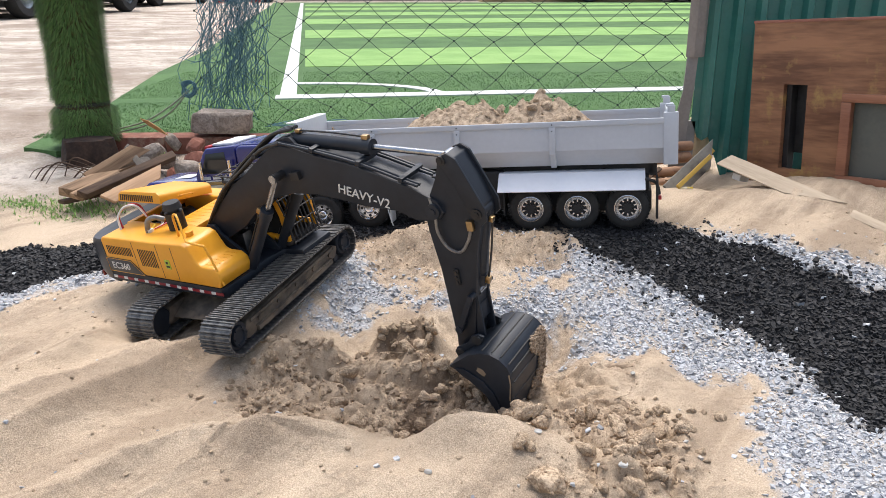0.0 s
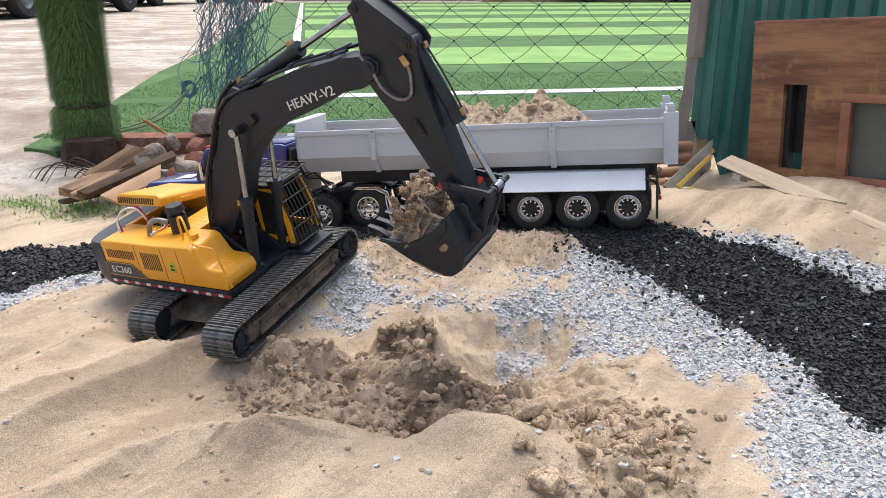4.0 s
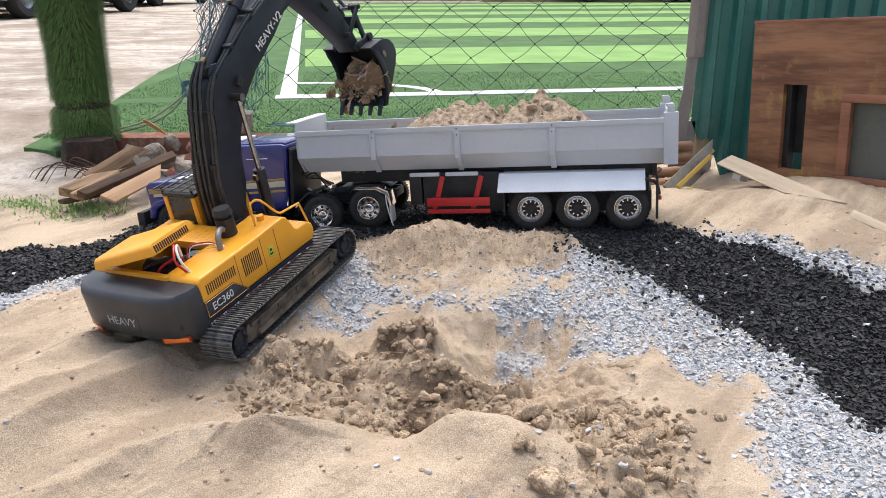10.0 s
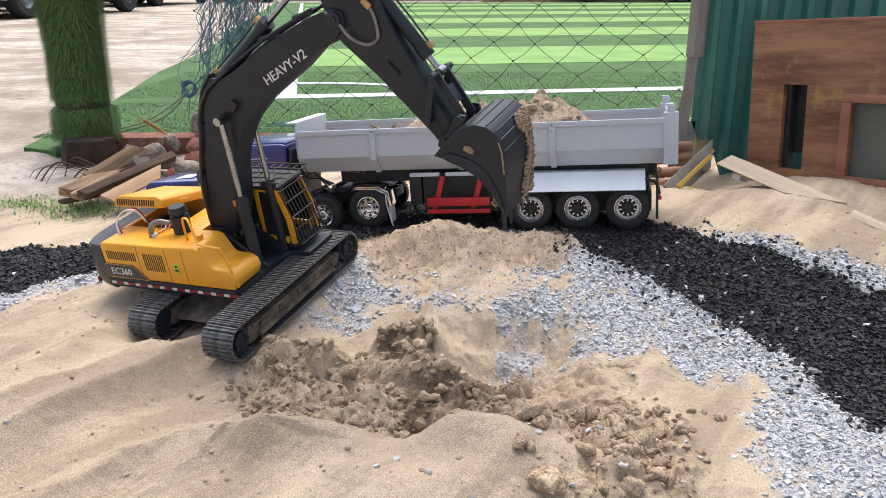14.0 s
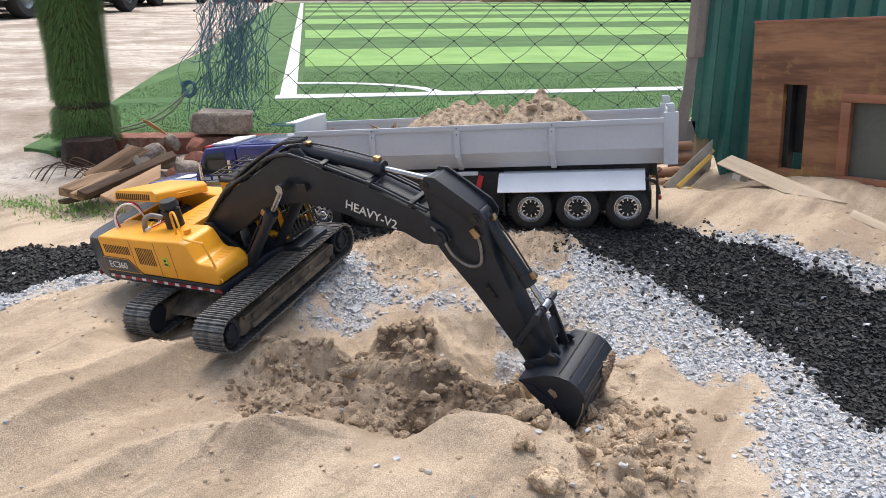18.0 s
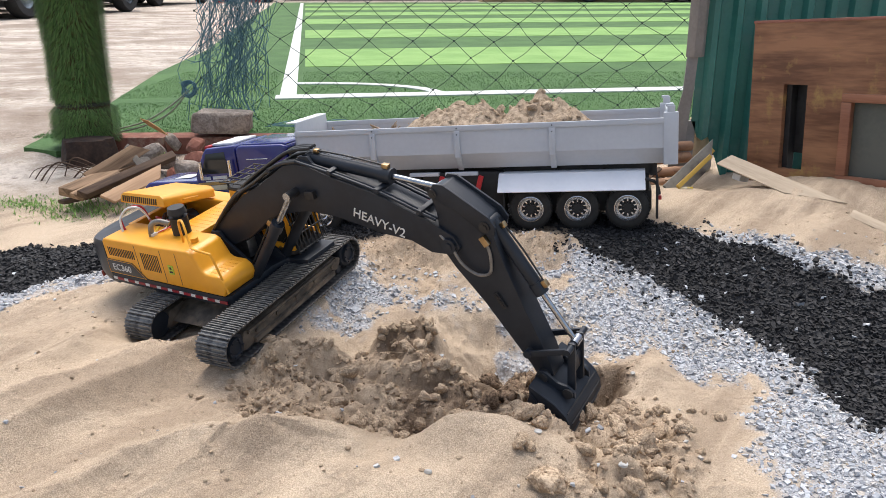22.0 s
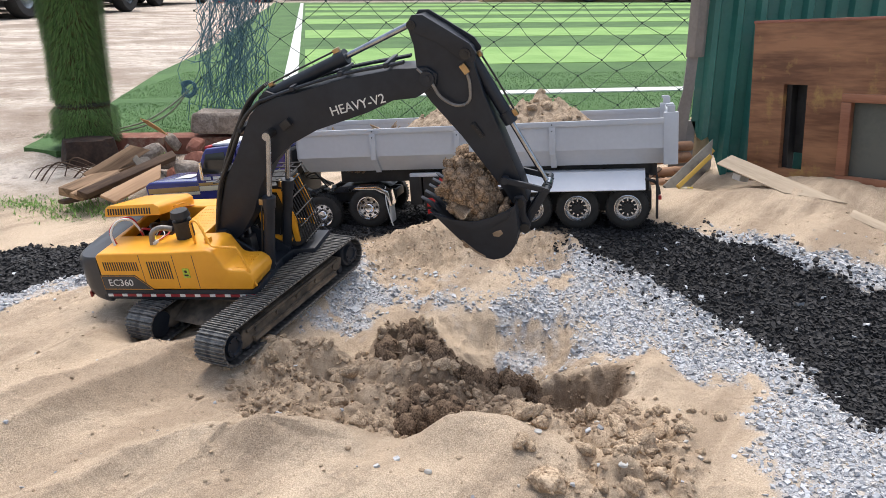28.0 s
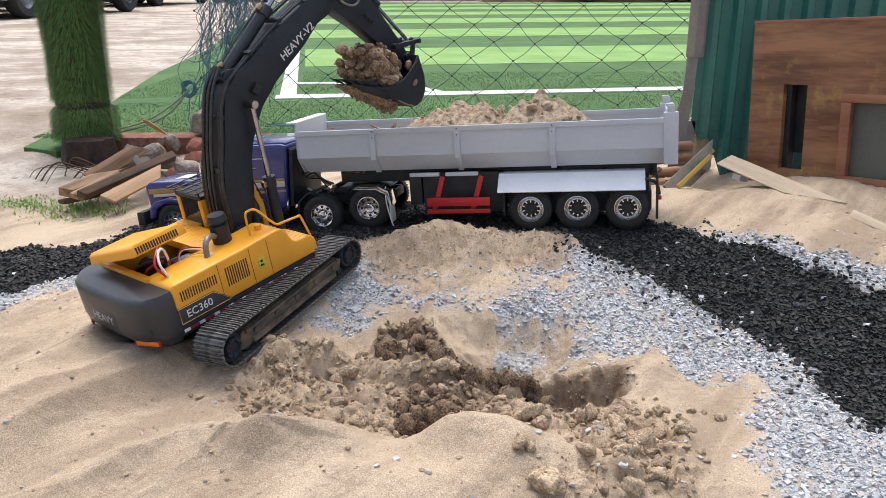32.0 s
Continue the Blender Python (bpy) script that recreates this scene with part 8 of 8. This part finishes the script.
def crust_pieces(poly, seed, many, t_first, t_last, t_drop):
    """The ground that a scoop takes away, broken into pieces that ride in the bucket."""
    px_, py_ = [p[0] for p in poly], [p[1] for p in poly]
    gx, gy = np.arange(min(px_) - 0.012, max(px_) + 0.012, 0.0024), np.arange(min(py_) - 0.012, max(py_) + 0.012, 0.0024)
    X, Y = np.meshgrid(gx, gy)
    top = ground_z(X, Y, True)
    gap = top - ground_z(X, Y)
    r_ = np.random.RandomState(seed)
    sx = min(px_) + (max(px_) - min(px_)) * r_.rand(many)
    sy = min(py_) + (max(py_) - min(py_)) * r_.rand(many)
    mx, my = X[:-1, :-1] + 0.0012 + 0.012 * fbm(X[:-1, :-1], Y[:-1, :-1], 60, 140), Y[:-1, :-1] + 0.0012 + 0.012 * fbm(X[:-1, :-1], Y[:-1, :-1], 60, 150)
    cell = np.argmin((mx[..., None] - sx) ** 2 + (my[..., None] - sy) ** 2, -1)
    live = (gap[:-1, :-1] > 0.0012) | (gap[1:, 1:] > 0.0012)
    w = len(gx)
    for c in range(many):
        js, is_ = np.nonzero((cell == c) & live)
        if len(js) < 12:
            continue
        quads = np.stack([js * w + is_, js * w + is_ + 1, (js + 1) * w + is_ + 1, (js + 1) * w + is_], -1)
        used, inv = np.unique(quads, return_inverse=True)
        inv = inv.reshape(-1, 4)
        ux, uy = X.ravel()[used], Y.ravel()[used]
        zt = top.ravel()[used]
        zb = zt - np.clip(gap.ravel()[used] - 0.001, 0.0008, 0.022)
        bm = bmesh.new()
        vt = [bm.verts.new((a, b, z)) for a, b, z in zip(ux, uy, zt)]
        vb = [bm.verts.new((a, b, z)) for a, b, z in zip(ux, uy, zb)]
        count = collections.Counter()
        for q in inv:
            for a, b in zip(q, np.roll(q, -1)):
                count[(int(a), int(b))] += 1
        for q in inv:
            bm.faces.new([vt[i] for i in q])
            bm.faces.new([vb[i] for i in q[::-1]])
        for a, b in count:
            if (b, a) not in count:
                bm.faces.new((vt[b], vt[a], vb[a], vb[b]))
        ob = part("sand_crust", bm, GROUND_MAT, smooth=35)
        vals = np.zeros(len(ob.data.vertices) * 3)
        ob.data.vertices.foreach_get("co", vals)
        vals = vals.reshape(-1, 3)
        r2, c2, d2 = masks(vals[:, 0], vals[:, 1])
        damp = (vals[:, 2] < ground_z(vals[:, 0], vals[:, 1], True) - 0.0015) * 1.0
        for key, val in (("road", r2 * 0), ("chips", c2 * (1 - damp)), ("dug", np.maximum(d2, damp)), ("lot", 0 * r2), ("moist", 0.8 * damp)):
            at = ob.data.attributes.new(key, "FLOAT", "POINT")
            at.data.foreach_set("value", val.astype(np.float32))
        tagged(ob, "broken piece of sandy ground dug by the bucket", "sand", "dug ground pieces")
        mid = Vector((float(ux.mean()), float(uy.mean()), float(zt.mean())))
        # the bucket comes from the far end of the hole
        reach = (mid.x - min(px_)) / (max(px_) - min(px_))
        t0 = t_first + (t_last - t_first) * (1 - reach)
        local = Vector((-0.005 + 0.035 * r_.rand() - 0.02 * r_.rand(), -0.034 + 0.068 * r_.rand(), -0.048 - 0.026 * r_.rand()))
        spin = turn(360 * r_.rand(), "Z") @ turn(-60 + 40 * r_.rand(), "X")
        hold = Matrix.Translation(local) @ spin @ Matrix.Translation(-mid)
        keep = Matrix.Identity(4)
        rows = [(0.0, keep), (t0, keep)]
        grip_t = t0 + 0.8
        goal = bucket_at(grip_t) @ hold
        for u in (0.25, 0.5, 0.75):
            a_, b_ = keep @ mid, goal @ mid
            q_ = keep.to_quaternion().slerp(goal.to_quaternion(), u).to_matrix().to_4x4()
            p_ = a_.lerp(b_, u)
            p_.z -= 0.02 * math.sin(math.pi * u)
            rows.append((t0 + 0.8 * u, Matrix.Translation(p_) @ q_ @ Matrix.Translation(-mid)))
        t, end = grip_t, 32.0 if t_drop is None else t_drop + 1.0 * r_.rand()
        while t < end:
            rows.append((t, bucket_at(t) @ hold))
            t += 0.1
        rows.append((end, bucket_at(end) @ hold))
        if t_drop is not None:
            a_ = (bucket_at(end) @ hold) @ mid
            b_ = TRAILER @ Vector((-0.27 + 0.15 * r_.rand(), 0.045 + 0.08 * r_.rand(), ZR - 0.040))
            q_ = (bucket_at(end) @ hold).to_quaternion().to_matrix().to_4x4()
            for u in (0.25, 0.5, 0.75, 1.0):
                p_ = a_.lerp(b_, u)
                p_.z = a_.z + (b_.z - a_.z) * u * u
                rows.append((end + 0.24 * u, Matrix.Translation(p_) @ q_ @ Matrix.Translation(-mid)))
            rows.append((32.0, rows[-1][1]))
        seen_ = set()
        walk(ob, [r for r in rows if not (frame(r[0]) in seen_ or seen_.add(frame(r[0])))])


PUSHED = [(lump_mesh(700 + k, 0.007 + 0.0011 * k, DAMP, 90), 0.007 + 0.0011 * k) for k in range(12)]


def dragged_lump(p, q, seed, t0, t1):
    """A lump that the bucket pushes out of the pit onto the pile."""
    ob = tagged(new("sand_lump", PUSHED[seed % 12][0]), "clod of sand pushed from the pit onto the pile", "sand", "pushed sand lumps")

    size = PUSHED[seed % 12][1]

    def at(xy, spin):
        z = float(ground_at(np.array([xy[0]]), np.array([xy[1]]))[0])
        return pose(xy[0], xy[1], z + size * 0.2, spin * 0.4, spin, seed * 37 % 360)
    rows = [(0.0, at(p, 0)), (t0, at(p, 0))]
    for k in range(1, 9):
        u = k / 8
        rows.append((t0 + (t1 - t0) * u, at((p[0] + (q[0] - p[0]) * u, p[1] + (q[1] - p[1]) * u), -70 * u)))
    rows.append((32.0, rows[-1][1]))
    walk(ob, rows)


def motions():
    tracks = {k: [] for k in MOVERS}
    for t in STEPS:
        pieces = linkage(t)
        for k in tracks:
            tracks[k].append((t, pieces[k]))
    walk(excavator, [(t, chassis_at(t)) for t in STEPS])
    for k, rows in tracks.items():
        walk(MOVERS[k], rows)
    for k, (x, y, z, s) in enumerate(LOAD + HEAP[4:8] + HEAP[16:20]):
        rest = (-0.275 + 0.020 * (k % 8), 0.040 + 0.016 * (k // 8), ZR - 0.034 + 0.006 * (k % 3))
        carried_lump((x, y, z), s * 0.6, 11 + k, 0.9 + 0.02 * k, 2.4, 9.1 + 0.024 * ((k * 11) % 52), rest, "clod of damp tan sand tipped from the bucket", FIRST_SCOOP)
    for k, (x, y, z, s) in enumerate(LOAD + HEAP):
        carried_lump((x, y, z), s * 0.6, 41 + k, 22.4 + 0.035 * k, 25.3, None, None, "clod of damp brown sand heaped in the bucket", SECOND_SCOOP)
    crust_pieces(FIRST_SCOOP, 160, 14, 0.7, 1.7, 9.15)
    crust_pieces(SECOND_SCOOP, 170, 18, 20.0, 23.6, None)
    carried_lump((0.006, 0.0, -0.066), 0.05, 201, 1.6, 2.2, 9.35, (-0.23, 0.085, ZB + 0.012), "crumbling block of damp tan sand from the bucket", FIRST_SCOOP, (0.95, 1.0, 0.72))
    carried_lump((-0.016, 0.0, -0.064), 0.05, 207, 23.4, 24.6, None, None, "crumbling block of damp brown sand in the bucket", SECOND_SCOOP, (1.20, 1.0, 1.0))
    rs_ = np.random.RandomState(8)
    for k in range(120):
        p = (0.150 + 0.08 * rs_.rand(), 0.995 + 0.05 * rs_.rand())
        u = rs_.rand()
        q = (-0.095 + 0.25 * u, 1.115 - 0.095 * u + 0.022 * rs_.randn()) if k % 4 else (-0.06 + 0.10 * u, 0.94 + 0.05 * rs_.rand())
        dragged_lump(p, q, 90 + k, 20.2 + 2.0 * rs_.rand(), 23.4 + 1.2 * rs_.rand())


motions()
